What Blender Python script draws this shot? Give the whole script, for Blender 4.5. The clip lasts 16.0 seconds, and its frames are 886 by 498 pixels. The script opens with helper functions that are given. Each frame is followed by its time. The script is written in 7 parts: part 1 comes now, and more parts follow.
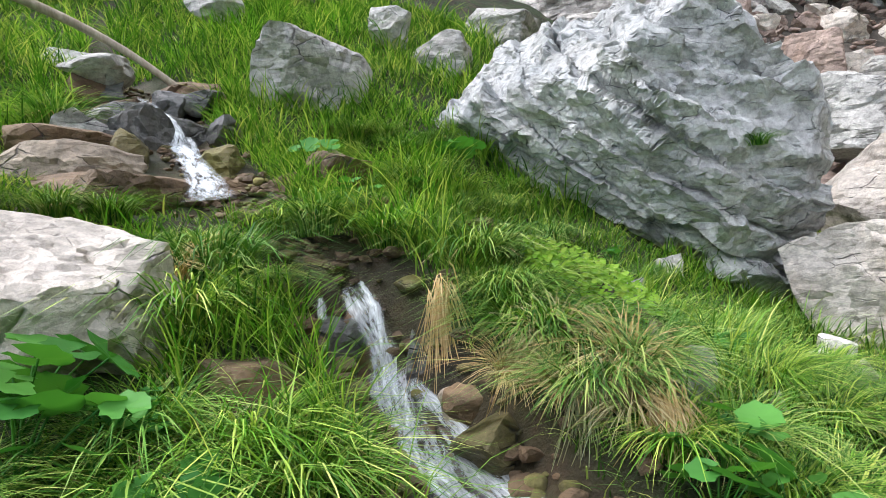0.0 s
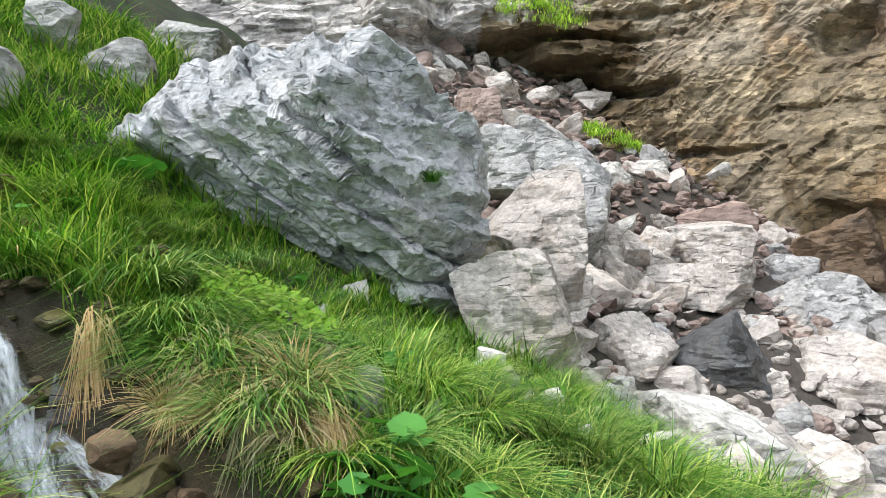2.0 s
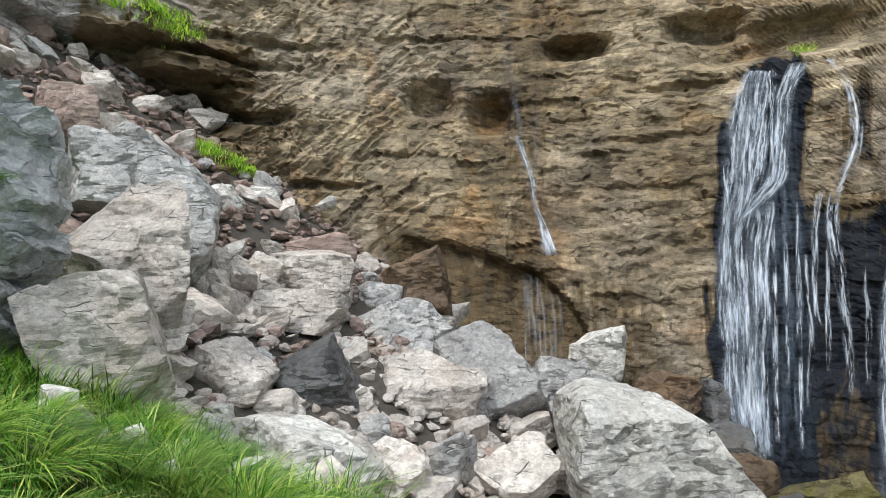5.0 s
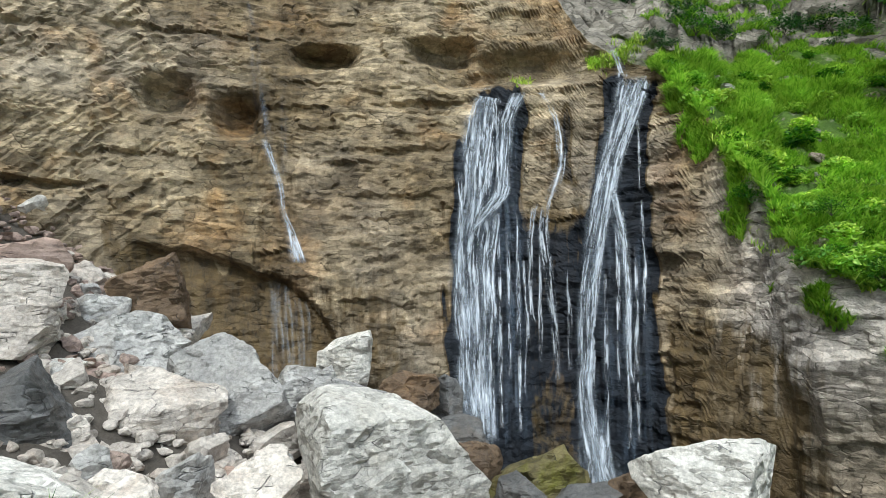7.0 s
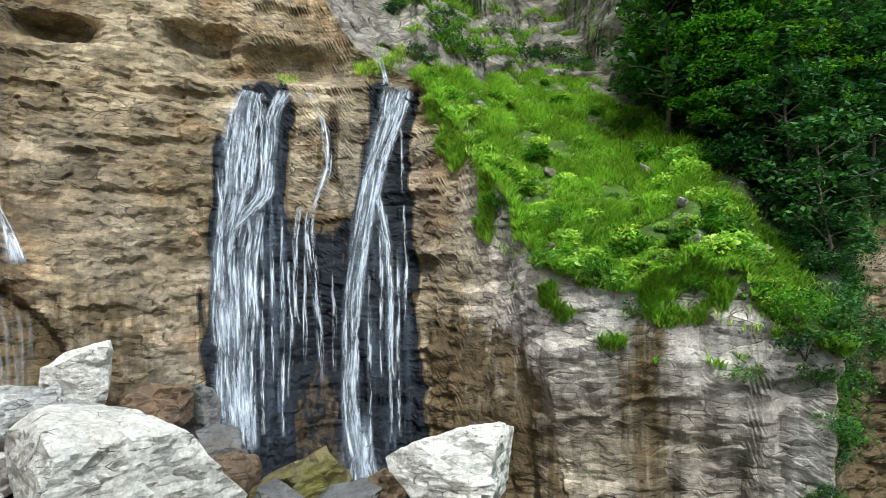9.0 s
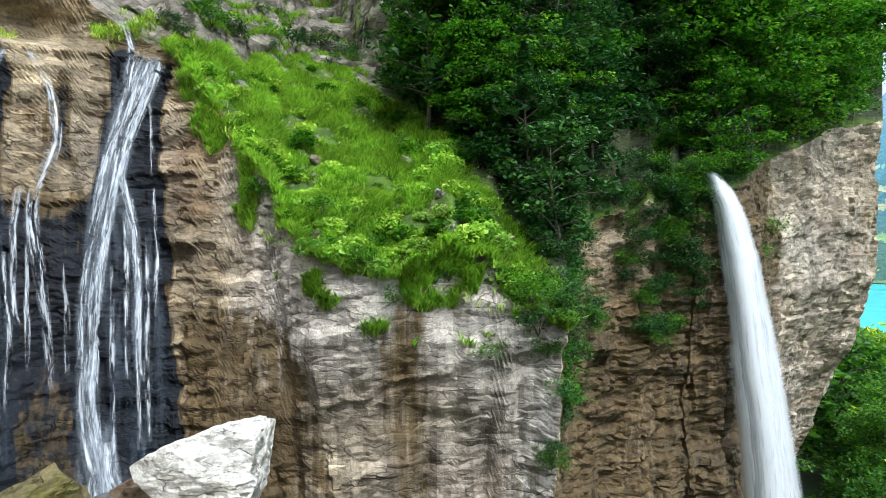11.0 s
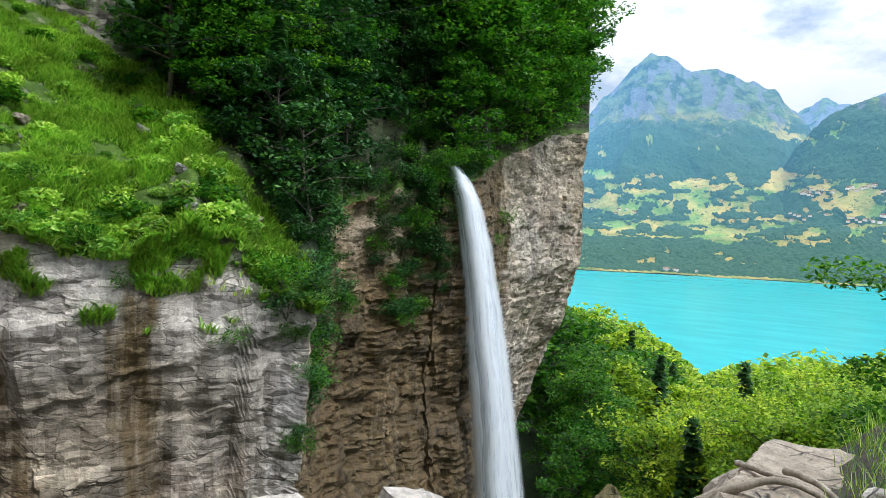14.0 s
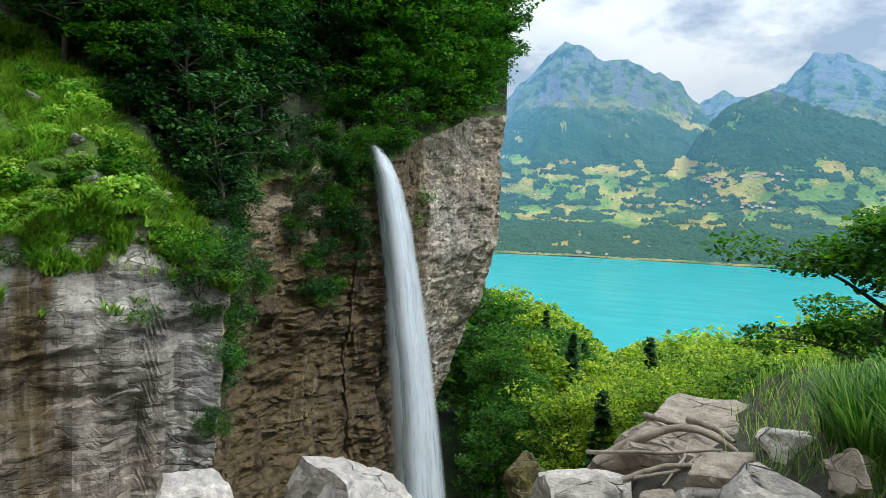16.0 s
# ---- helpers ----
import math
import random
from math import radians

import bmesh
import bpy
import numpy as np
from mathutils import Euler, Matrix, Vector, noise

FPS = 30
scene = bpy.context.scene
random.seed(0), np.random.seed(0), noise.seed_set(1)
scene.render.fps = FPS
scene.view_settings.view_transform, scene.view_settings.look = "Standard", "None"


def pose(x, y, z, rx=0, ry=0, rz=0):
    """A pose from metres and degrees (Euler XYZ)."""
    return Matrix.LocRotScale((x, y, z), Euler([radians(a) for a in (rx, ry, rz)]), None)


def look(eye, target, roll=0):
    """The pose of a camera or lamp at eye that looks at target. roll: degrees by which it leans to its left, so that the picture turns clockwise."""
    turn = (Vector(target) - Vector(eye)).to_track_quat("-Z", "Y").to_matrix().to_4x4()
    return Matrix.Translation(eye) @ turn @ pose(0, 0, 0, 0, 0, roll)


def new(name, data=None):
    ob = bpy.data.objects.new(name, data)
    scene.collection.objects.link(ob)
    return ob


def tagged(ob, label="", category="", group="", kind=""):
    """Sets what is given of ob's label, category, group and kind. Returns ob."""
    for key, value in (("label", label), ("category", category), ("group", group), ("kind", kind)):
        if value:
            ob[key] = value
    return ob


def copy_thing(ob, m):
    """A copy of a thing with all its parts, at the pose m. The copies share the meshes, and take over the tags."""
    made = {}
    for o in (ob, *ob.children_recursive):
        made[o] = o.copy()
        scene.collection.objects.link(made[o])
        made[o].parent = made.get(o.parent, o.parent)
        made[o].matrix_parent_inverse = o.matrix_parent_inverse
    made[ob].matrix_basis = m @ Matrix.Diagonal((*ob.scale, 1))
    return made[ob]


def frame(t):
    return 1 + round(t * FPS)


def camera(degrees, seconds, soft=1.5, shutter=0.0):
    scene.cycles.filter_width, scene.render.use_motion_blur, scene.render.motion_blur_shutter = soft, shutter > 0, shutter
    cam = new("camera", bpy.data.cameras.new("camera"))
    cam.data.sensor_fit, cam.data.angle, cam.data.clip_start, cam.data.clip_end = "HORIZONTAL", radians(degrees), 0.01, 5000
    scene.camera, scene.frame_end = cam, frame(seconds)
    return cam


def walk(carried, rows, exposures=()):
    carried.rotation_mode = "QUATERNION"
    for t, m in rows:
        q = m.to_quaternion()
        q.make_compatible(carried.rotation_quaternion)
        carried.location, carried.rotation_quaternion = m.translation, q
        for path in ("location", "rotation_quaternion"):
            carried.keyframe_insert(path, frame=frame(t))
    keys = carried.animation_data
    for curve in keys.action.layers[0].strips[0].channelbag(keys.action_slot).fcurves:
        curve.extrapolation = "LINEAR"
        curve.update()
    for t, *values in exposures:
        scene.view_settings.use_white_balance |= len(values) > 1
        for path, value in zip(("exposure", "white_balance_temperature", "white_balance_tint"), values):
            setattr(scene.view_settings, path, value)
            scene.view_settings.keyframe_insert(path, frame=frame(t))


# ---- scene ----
# ---------------------------------------------------------------- camera
cam = camera(71.04, 16.0, soft=0.5)
PATH = [
    (0.0, pose(0.095, 0.470, 1.599, 88.31, 4.10, -0.06)),
    (0.5, pose(0.149, 0.462, 1.571, 88.51, 4.09, -5.87)),
    (1.0, pose(0.217, 0.444, 1.574, 88.64, 4.07, -12.76)),
    (1.5, pose(0.254, 0.428, 1.577, 88.83, 4.04, -19.97)),
    (2.0, pose(0.288, 0.400, 1.578, 89.04, 3.73, -26.74)),
    (2.5, pose(0.323, 0.378, 1.566, 89.23, 3.25, -32.60)),
    (3.0, pose(0.325, 0.371, 1.574, 89.32, 2.44, -38.22)),
    (3.5, pose(0.346, 0.353, 1.569, 89.48, 1.70, -43.72)),
    (4.0, pose(0.372, 0.320, 1.571, 89.66, 1.24, -49.46)),
    (4.5, pose(0.386, 0.298, 1.590, 89.77, 0.94, -55.32)),
    (5.0, pose(0.408, 0.283, 1.577, 89.86, 0.91, -61.20)),
    (7.5, pose(0.417, -0.016, 1.630, 90.14, 0.86, -88.88)),
    (8.0, pose(0.434, -0.067, 1.614, 90.23, 0.81, -94.11)),
    (8.5, pose(0.436, -0.103, 1.611, 90.15, 0.66, -99.25)),
    (9.0, pose(0.418, -0.132, 1.603, 89.98, 0.46, -104.53)),
    (9.5, pose(0.419, -0.159, 1.619, 89.76, 0.19, -110.22)),
    (12.0, pose(0.271, -0.360, 1.640, 87.66, 0.12, -134.53)),
    (12.5, pose(0.268, -0.372, 1.656, 87.24, -0.28, -138.83)),
    (13.0, pose(0.248, -0.376, 1.647, 87.22, -0.82, -142.47)),
    (13.5, pose(0.227, -0.401, 1.620, 87.46, -1.43, -145.31)),
    (14.0, pose(0.221, -0.424, 1.587, 87.59, -1.78, -147.66)),
    (14.5, pose(0.224, -0.448, 1.553, 87.52, -1.80, -149.88)),
    (15.0, pose(0.243, -0.456, 1.516, 87.17, -1.80, -152.03)),
    (15.5, pose(0.255, -0.462, 1.446, 86.76, -1.82, -153.80)),
    (16.0, pose(0.243, -0.454, 1.377, 86.33, -2.05, -155.10)),
]
EXPOSURE = [(0.0, 0.38, 6100, 14), (1.5, 0.32, 6100, 12), (2.5, 0.14, 6050, 10), (4.5, -0.12, 6050, 9), (5.5, -0.14, 6050, 8), (7.5, 0.04, 6000, 4), (9.0, 0.24, 6000, 5), (11.8, 0.42, 5950, 8), (13.0, 0.24, 5900, 9), (14.5, -0.08, 5900, 8), (16.0, -0.3, 5900, 5)]
walk(cam, PATH, EXPOSURE)

# ---------------------------------------------------------------- world, sun
SUN_AZ, SUN_EL = 276.0, 54.0
world = bpy.data.worlds.new("sky")
scene.world = world
world.use_nodes = True
wn, wl = world.node_tree.nodes, world.node_tree.links
wn.clear()
sky = wn.new("ShaderNodeTexSky")
sky.sky_type = "NISHITA"
sky.sun_disc = False
sky.sun_elevation = radians(SUN_EL)
sky.sun_rotation = radians(SUN_AZ)
sky.air_density, sky.dust_density = 1.0, 1.5
bg_sky, bg_cloud, sky_mix = wn.new("ShaderNodeBackground"), wn.new("ShaderNodeBackground"), wn.new("ShaderNodeMixShader")
wl.new(sky.outputs[0], bg_sky.inputs[0])
bg_sky.inputs[1].default_value = 0.15
tc = wn.new("ShaderNodeTexCoord")
cloud_map = wn.new("ShaderNodeMapping")
cloud_map.inputs["Scale"].default_value = (1.0, 1.0, 2.2)
cloud_map.inputs["Location"].default_value = (0.35, 0.1, 0.0)
wl.new(tc.outputs["Generated"], cloud_map.inputs[0])
cloud = wn.new("ShaderNodeTexNoise")
cloud.inputs["Scale"].default_value, cloud.inputs["Detail"].default_value, cloud.inputs["Roughness"].default_value = 4.2, 9.0, 0.58
wl.new(cloud_map.outputs[0], cloud.inputs["Vector"])
cloud_ramp = wn.new("ShaderNodeValToRGB")
cloud_ramp.color_ramp.elements[0].position, cloud_ramp.color_ramp.elements[1].position = 0.37, 0.50
cloud_ramp.color_ramp.elements[0].color = (0.3, 0.3, 0.3, 1)
wl.new(cloud.outputs[0], cloud_ramp.inputs[0])
cloud_shade = wn.new("ShaderNodeTexNoise")
cloud_shade.inputs["Scale"].default_value, cloud_shade.inputs["Detail"].default_value = 6.0, 7.0
wl.new(cloud_map.outputs[0], cloud_shade.inputs["Vector"])
shade_ramp = wn.new("ShaderNodeValToRGB")
shade_ramp.color_ramp.elements[0].position, shade_ramp.color_ramp.elements[1].position = 0.35, 0.6
shade_ramp.color_ramp.elements[0].color, shade_ramp.color_ramp.elements[1].color = (0.84, 0.88, 0.93, 1), (1, 1, 1, 1)
wl.new(cloud_shade.outputs[0], shade_ramp.inputs[0])
wl.new(shade_ramp.outputs[0], bg_cloud.inputs[0])
# clouds are brighter overhead than towards the horizon, as under any overcast sky
split = wn.new("ShaderNodeSeparateXYZ")
wl.new(tc.outputs["Generated"], split.inputs[0])
height_ramp = wn.new("ShaderNodeMapRange")
height_ramp.inputs["From Min"].default_value, height_ramp.inputs["From Max"].default_value = 0.2, 0.75
height_ramp.inputs["To Min"].default_value, height_ramp.inputs["To Max"].default_value = 1.05, 2.7
wl.new(split.outputs[2], height_ramp.inputs[0])
wl.new(height_ramp.outputs[0], bg_cloud.inputs[1])
wl.new(cloud_ramp.outputs[0], sky_mix.inputs[0])
wl.new(bg_sky.outputs[0], sky_mix.inputs[1])
wl.new(bg_cloud.outputs[0], sky_mix.inputs[2])
wl.new(sky_mix.outputs[0], wn.new("ShaderNodeOutputWorld").inputs[0])

sun_data = bpy.data.lights.new("sun", "SUN")
sun_data.energy, sun_data.angle, sun_data.color = 2.3, radians(10), (1.0, 0.95, 0.86)
sun_lamp = new("sun", sun_data)
_a, _e = radians(SUN_AZ), radians(SUN_EL)
sun_dir = Vector((math.sin(_a) * math.cos(_e), math.cos(_a) * math.cos(_e), math.sin(_e)))
sun_lamp.matrix_world = look(sun_dir * 60, (0, 0, 0))

# ---------------------------------------------------------------- small tools
D2R = math.pi / 180


def smooth(a, b, x):
    t = np.clip((np.asarray(x, float) - a) / (b - a), 0, 1)
    return t * t * (3 - 2 * t)


def hash01(i, j, k, s):
    i, j, k = (np.asarray(v).astype(np.int64) for v in (i, j, k))
    n = (i * 73856093) ^ (j * 19349663) ^ (k * 83492791) ^ (s * 40503 + 12345)
    n = (n & 0xFFFFFFFF).astype(np.uint64)
    for _ in range(2):
        n = ((n ^ (n >> np.uint64(15))) * np.uint64(2246822519)) & np.uint64(0xFFFFFFFF)
        n = ((n ^ (n >> np.uint64(13))) * np.uint64(3266489917)) & np.uint64(0xFFFFFFFF)
    n = n ^ (n >> np.uint64(16))
    return n.astype(np.float64) / 4294967296.0


def vnoise(p, s=0):
    """Value noise from -1 to 1 at the rows of p."""
    f = np.floor(p)
    w = p - f
    w = w * w * w * (w * (w * 6 - 15) + 10)
    i, j, k = f[:, 0], f[:, 1], f[:, 2]
    out = 0
    for a in (0, 1):
        wa = w[:, 0] if a else 1 - w[:, 0]
        for b in (0, 1):
            wb = w[:, 1] if b else 1 - w[:, 1]
            for c in (0, 1):
                wc = w[:, 2] if c else 1 - w[:, 2]
                out = out + wa * wb * wc * hash01(i + a, j + b, k + c, s)
    return out * 2 - 1


def fbm(p, octaves=4, s=0, gain=0.5):
    p = np.asarray(p, float)
    total, amp, norm = 0, 1.0, 0
    for o in range(octaves):
        total = total + amp * vnoise(p, s + o * 17)
        norm += amp
        amp *= gain
        p = np.stack([p[:, 1] * 2.03 + 11.3, -p[:, 0] * 2.03 + 5.1, p[:, 2] * 2.03 + 7.7], 1)
    return total / norm


def mesh_of(name, verts, faces, material, smooth_faces=True, attrs=None, crease=0):
    """A mesh from arrays: verts (n, 3), faces (m, 3 or 4)."""
    verts, faces = np.asarray(verts, np.float32), np.asarray(faces, np.int32)
    me = bpy.data.meshes.new(name)
    k = faces.shape[1]
    me.vertices.add(len(verts))
    me.vertices.foreach_set("co", verts.ravel())
    me.loops.add(faces.size)
    me.loops.foreach_set("vertex_index", faces.ravel())
    me.polygons.add(len(faces))
    me.polygons.foreach_set("loop_start", np.arange(0, faces.size, k, dtype=np.int32))
    me.polygons.foreach_set("use_smooth", np.full(len(faces), smooth_faces, dtype=bool))
    me.update(calc_edges=True)
    for key, values in (attrs or {}).items():
        at = me.attributes.new(key, "FLOAT", "POINT")
        at.data.foreach_set("value", np.asarray(values, np.float32).ravel())
    me.materials.append(material)
    if crease:
        me.set_sharp_from_angle(angle=radians(crease))
    return me


def grid_faces(rows, cols, wrap=False):
    i = np.arange(rows - 1)[:, None]
    j = np.arange(cols if wrap else cols - 1)[None, :]
    a = i * cols + j
    b = i * cols + (j + 1) % cols
    return np.stack([a, b, b + cols, a + cols], -1).reshape(-1, 4)


def thing(name, label, category, group="", kind="", at=(0, 0, 0)):
    ob = new(name)
    ob.empty_display_size = 0.2
    ob.location = at
    return tagged(ob, label, category, group, kind)


def part(name, me, parent, label=""):
    ob = new(name, me)
    ob.parent = parent
    if label:
        tagged(ob, label)
    return ob


def tube(points, radii, sides=8, caps=True):
    """Verts and quads of a tapered tube along points."""
    pts = np.asarray(points, float)
    tang = np.gradient(pts, axis=0)
    tang /= np.linalg.norm(tang, axis=1)[:, None] + 1e-9
    ref = np.where(np.abs(tang[:, 2:3]) > 0.9, np.array([[1.0, 0, 0]]), np.array([[0, 0, 1.0]]))
    a = np.cross(tang, ref)
    a /= np.linalg.norm(a, axis=1)[:, None] + 1e-9
    b = np.cross(tang, a)
    ang = np.linspace(0, 2 * np.pi, sides, endpoint=False)
    rr = np.asarray(radii, float)[:, None, None]
    v = pts[:, None, :] + rr * (np.cos(ang)[None, :, None] * a[:, None, :] + np.sin(ang)[None, :, None] * b[:, None, :])
    return v.reshape(-1, 3), grid_faces(len(pts), sides, True)


def join(chunks):
    """Joins (verts, faces) pairs that have the same number of corners."""
    vs, fs, n = [], [], 0
    for v, f in chunks:
        vs.append(v)
        fs.append(np.asarray(f) + n)
        n += len(v)
    return np.concatenate(vs), np.concatenate(fs)


def polar(az, z, r):
    """A place from its bearing in degrees (0 is +y, 90 is +x), its height and its distance along the ground."""
    return np.array([r * math.sin(az * D2R), r * math.cos(az * D2R), z])


# ---------------------------------------------------------------- materials
class Nodes:
    def __init__(self, name):
        self.mat = bpy.data.materials.new(name)
        self.mat.use_nodes = True
        self.n, self.l = self.mat.node_tree.nodes, self.mat.node_tree.links
        self.bsdf = self.n["Principled BSDF"]
        self.out = self.n["Material Output"]

    def link(self, a, b):
        self.l.new(a, b)

    def put(self, socket, v):
        if isinstance(v, bpy.types.NodeSocket):
            self.l.new(v, socket)
        elif isinstance(v, tuple) and len(v) == 3 and socket.type == "RGBA":
            socket.default_value = (*v, 1)
        else:
            socket.default_value = v

    def coords(self, which="Object", scale=(1, 1, 1)):
        t = self.n.new("ShaderNodeTexCoord").outputs["Object"] if which == "Object" else self.n.new("ShaderNodeNewGeometry").outputs["Position"]
        m = self.n.new("ShaderNodeMapping")
        m.inputs["Scale"].default_value = scale
        self.l.new(t, m.inputs[0])
        return m.outputs[0]

    def noise(self, vec, scale, detail=5.0, rough=0.55, distort=0.0):
        t = self.n.new("ShaderNodeTexNoise")
        self.put(t.inputs["Vector"], vec)
        t.inputs["Scale"].default_value, t.inputs["Detail"].default_value = scale, detail
        t.inputs["Roughness"].default_value, t.inputs["Distortion"].default_value = rough, distort
        return t.outputs[0]

    def cells(self, vec, scale, feature="DISTANCE_TO_EDGE"):
        t = self.n.new("ShaderNodeTexVoronoi")
        t.feature = feature
        self.put(t.inputs["Vector"], vec)
        t.inputs["Scale"].default_value = scale
        return t.outputs[0]

    def ramp(self, v, stops):
        r = self.n.new("ShaderNodeValToRGB")
        e = r.color_ramp.elements
        while len(e) < len(stops):
            e.new(0.5)
        for el, (p, c) in zip(e, stops):
            el.position = p
            el.color = (c, c, c, 1) if isinstance(c, (int, float)) else (*c, 1)
        self.l.new(v, r.inputs[0])
        return r.outputs[0]

    def mix(self, f, a, b, blend="MIX"):
        m = self.n.new("ShaderNodeMix")
        m.data_type, m.blend_type = "RGBA", blend
        self.put(m.inputs[0], f)
        self.put(m.inputs[6], a)
        self.put(m.inputs[7], b)
        return m.outputs[2]

    def math(self, op, a, b=0.0):
        m = self.n.new("ShaderNodeMath")
        m.operation = op
        self.put(m.inputs[0], a)
        self.put(m.inputs[1], b)
        return m.outputs[0]

    def facets(self, vec, scale, wobble=0.25):
        """Flat chips as rock splits: height of tipped planes, a value for each chip and the seams between them."""
        w = self.n.new("ShaderNodeTexNoise")
        w.inputs["Scale"].default_value, w.inputs["Detail"].default_value = scale * 0.9, 4.0
        self.put(w.inputs["Vector"], vec)
        s = self.n.new("ShaderNodeVectorMath")
        s.operation = "SCALE"
        s.inputs["Scale"].default_value = wobble * 2.0 / scale
        self.link(w.outputs[1], s.inputs[0])
        a = self.n.new("ShaderNodeVectorMath")
        a.operation = "ADD"
        self.link(vec, a.inputs[0])
        self.link(s.outputs[0], a.inputs[1])
        t = self.n.new("ShaderNodeTexVoronoi")
        t.inputs["Scale"].default_value = scale
        self.link(a.outputs[0], t.inputs["Vector"])
        off = self.n.new("ShaderNodeVectorMath")
        off.operation = "SUBTRACT"
        self.link(a.outputs[0], off.inputs[0])
        self.link(t.outputs["Position"], off.inputs[1])
        tip = self.n.new("ShaderNodeVectorMath")
        tip.operation = "SUBTRACT"
        self.link(t.outputs["Color"], tip.inputs[0])
        tip.inputs[1].default_value = (0.5, 0.5, 0.5)
        dot = self.n.new("ShaderNodeVectorMath")
        dot.operation = "DOT_PRODUCT"
        self.link(off.outputs[0], dot.inputs[0])
        self.link(tip.outputs[0], dot.inputs[1])
        split = self.n.new("ShaderNodeSeparateColor")
        self.link(t.outputs["Color"], split.inputs[0])
        return dot.outputs["Value"], split.outputs[0], self.cells(a.outputs[0], scale)

    def attr(self, name):
        a = self.n.new("ShaderNodeAttribute")
        a.attribute_name = name
        return a.outputs["Fac"]

    def random(self):
        return self.n.new("ShaderNodeObjectInfo").outputs["Random"]

    def island(self):
        return self.n.new("ShaderNodeNewGeometry").outputs["Random Per Island"]

    def bump(self, h, strength=0.5, dist=0.05):
        b = self.n.new("ShaderNodeBump")
        b.inputs["Strength"].default_value, b.inputs["Distance"].default_value = strength, dist
        self.l.new(h, b.inputs["Height"])
        self.l.new(b.outputs[0], self.bsdf.inputs["Normal"])

    def set(self, color=None, rough=None, **other):
        if color is not None:
            self.put(self.bsdf.inputs["Base Color"], color)
        if rough is not None:
            self.put(self.bsdf.inputs["Roughness"], rough)
        for k, v in other.items():
            self.put(self.bsdf.inputs[k.replace("_", " ")], v)
        return self.mat


def rock_material(name, light, dark, stain, stain_amount=0.35, wet=0.0, bedding=(0.5, 0.35, 0.2), crack_shade_color=(0.085, 0.085, 0.095)):
    """Fractured limestone: two tones, rusty stains, hairline cracks with their shade in the colour, grain."""
    m = Nodes(name)
    c = m.coords("Object")
    rnd = m.random()
    shift = m.n.new("ShaderNodeVectorMath")
    shift.operation = "ADD"
    m.link(c, shift.inputs[0])
    k = m.n.new("ShaderNodeCombineXYZ")
    m.link(m.math("MULTIPLY", rnd, 37.0), k.inputs[0])
    m.link(m.math("MULTIPLY", rnd, 91.0), k.inputs[2])
    m.link(k.outputs[0], shift.inputs[1])
    c = shift.outputs[0]
    big = m.ramp(m.noise(c, 1.1, 6, 0.6), [(0.33, 0.25), (0.62, 1.0)])
    col = m.mix(big, dark, light)
    st = m.ramp(m.noise(c, 0.9, 8, 0.65, 0.6), [(0.5, 0.0), (0.68, 1.0)])
    col = m.mix(m.math("MULTIPLY", st, stain_amount), col, stain)
    grain = m.ramp(m.noise(c, 9, 10, 0.78), [(0.34, 0.52), (0.60, 1.12)])
    col = m.mix(1.0, col, grain, "MULTIPLY")
    tilt = m.n.new("ShaderNodeMapping")
    tilt.inputs["Rotation"].default_value = bedding
    tilt.inputs["Scale"].default_value = (0.7, 1.0, 2.0)
    m.link(c, tilt.inputs[0])
    chip, chip_tone, seam = m.facets(tilt.outputs[0], 2.0)
    flake, flake_tone, flake_seam = m.facets(tilt.outputs[0], 6.5)
    col = m.mix(1.0, col, m.ramp(chip_tone, [(0.0, 0.90), (1.0, 1.06)]), "MULTIPLY")
    col = m.mix(1.0, col, m.ramp(flake_tone, [(0.0, 0.88), (1.0, 1.07)]), "MULTIPLY")
    # Weathered seams, coloured darker still for the shade inside the cracks.
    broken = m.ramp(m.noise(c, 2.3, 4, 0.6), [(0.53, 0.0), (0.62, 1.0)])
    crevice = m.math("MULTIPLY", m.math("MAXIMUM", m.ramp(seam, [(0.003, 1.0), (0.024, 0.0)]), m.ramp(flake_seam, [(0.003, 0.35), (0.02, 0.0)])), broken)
    col = m.mix(m.math("MULTIPLY", crevice, 0.75), col, crack_shade_color)
    crack_src = m.n.new("ShaderNodeVectorMath")
    crack_src.operation = "ADD"
    m.link(c, crack_src.inputs[0])
    wob = m.n.new("ShaderNodeTexNoise")
    wob.inputs["Scale"].default_value = 2.0
    m.link(c, wob.inputs["Vector"])
    soft_wob = m.n.new("ShaderNodeVectorMath")
    soft_wob.operation = "SCALE"
    soft_wob.inputs["Scale"].default_value = 0.25
    m.link(wob.outputs[1], soft_wob.inputs[0])
    m.link(soft_wob.outputs[0], crack_src.inputs[1])
    bed = m.n.new("ShaderNodeMapping")
    bed.inputs["Rotation"].default_value = (0.5, 0.35, 0.2)
    bed.inputs["Scale"].default_value = (0.7, 0.7, 3.0)
    m.link(crack_src.outputs[0], bed.inputs[0])
    line_noise = m.noise(bed.outputs[0], 1.0, 5, 0.6)
    crack = m.ramp(line_noise, [(0.30, 0.3), (0.36, 1.0)])
    col = m.mix(0.3, col, m.mix(1.0, col, crack, "MULTIPLY"))
    vary = m.ramp(rnd, [(0.0, 0.8), (1.0, 1.12)])
    col = m.mix(1.0, col, vary, "MULTIPLY")
    h = m.math("MULTIPLY", m.math("ADD", m.noise(c, 4, 10, 0.68), m.math("MULTIPLY", m.noise(c, 26, 6, 0.7), 0.3)), 0.05)
    h = m.math("ADD", h, m.math("MULTIPLY", m.math("ADD", crack, line_noise), 0.03))
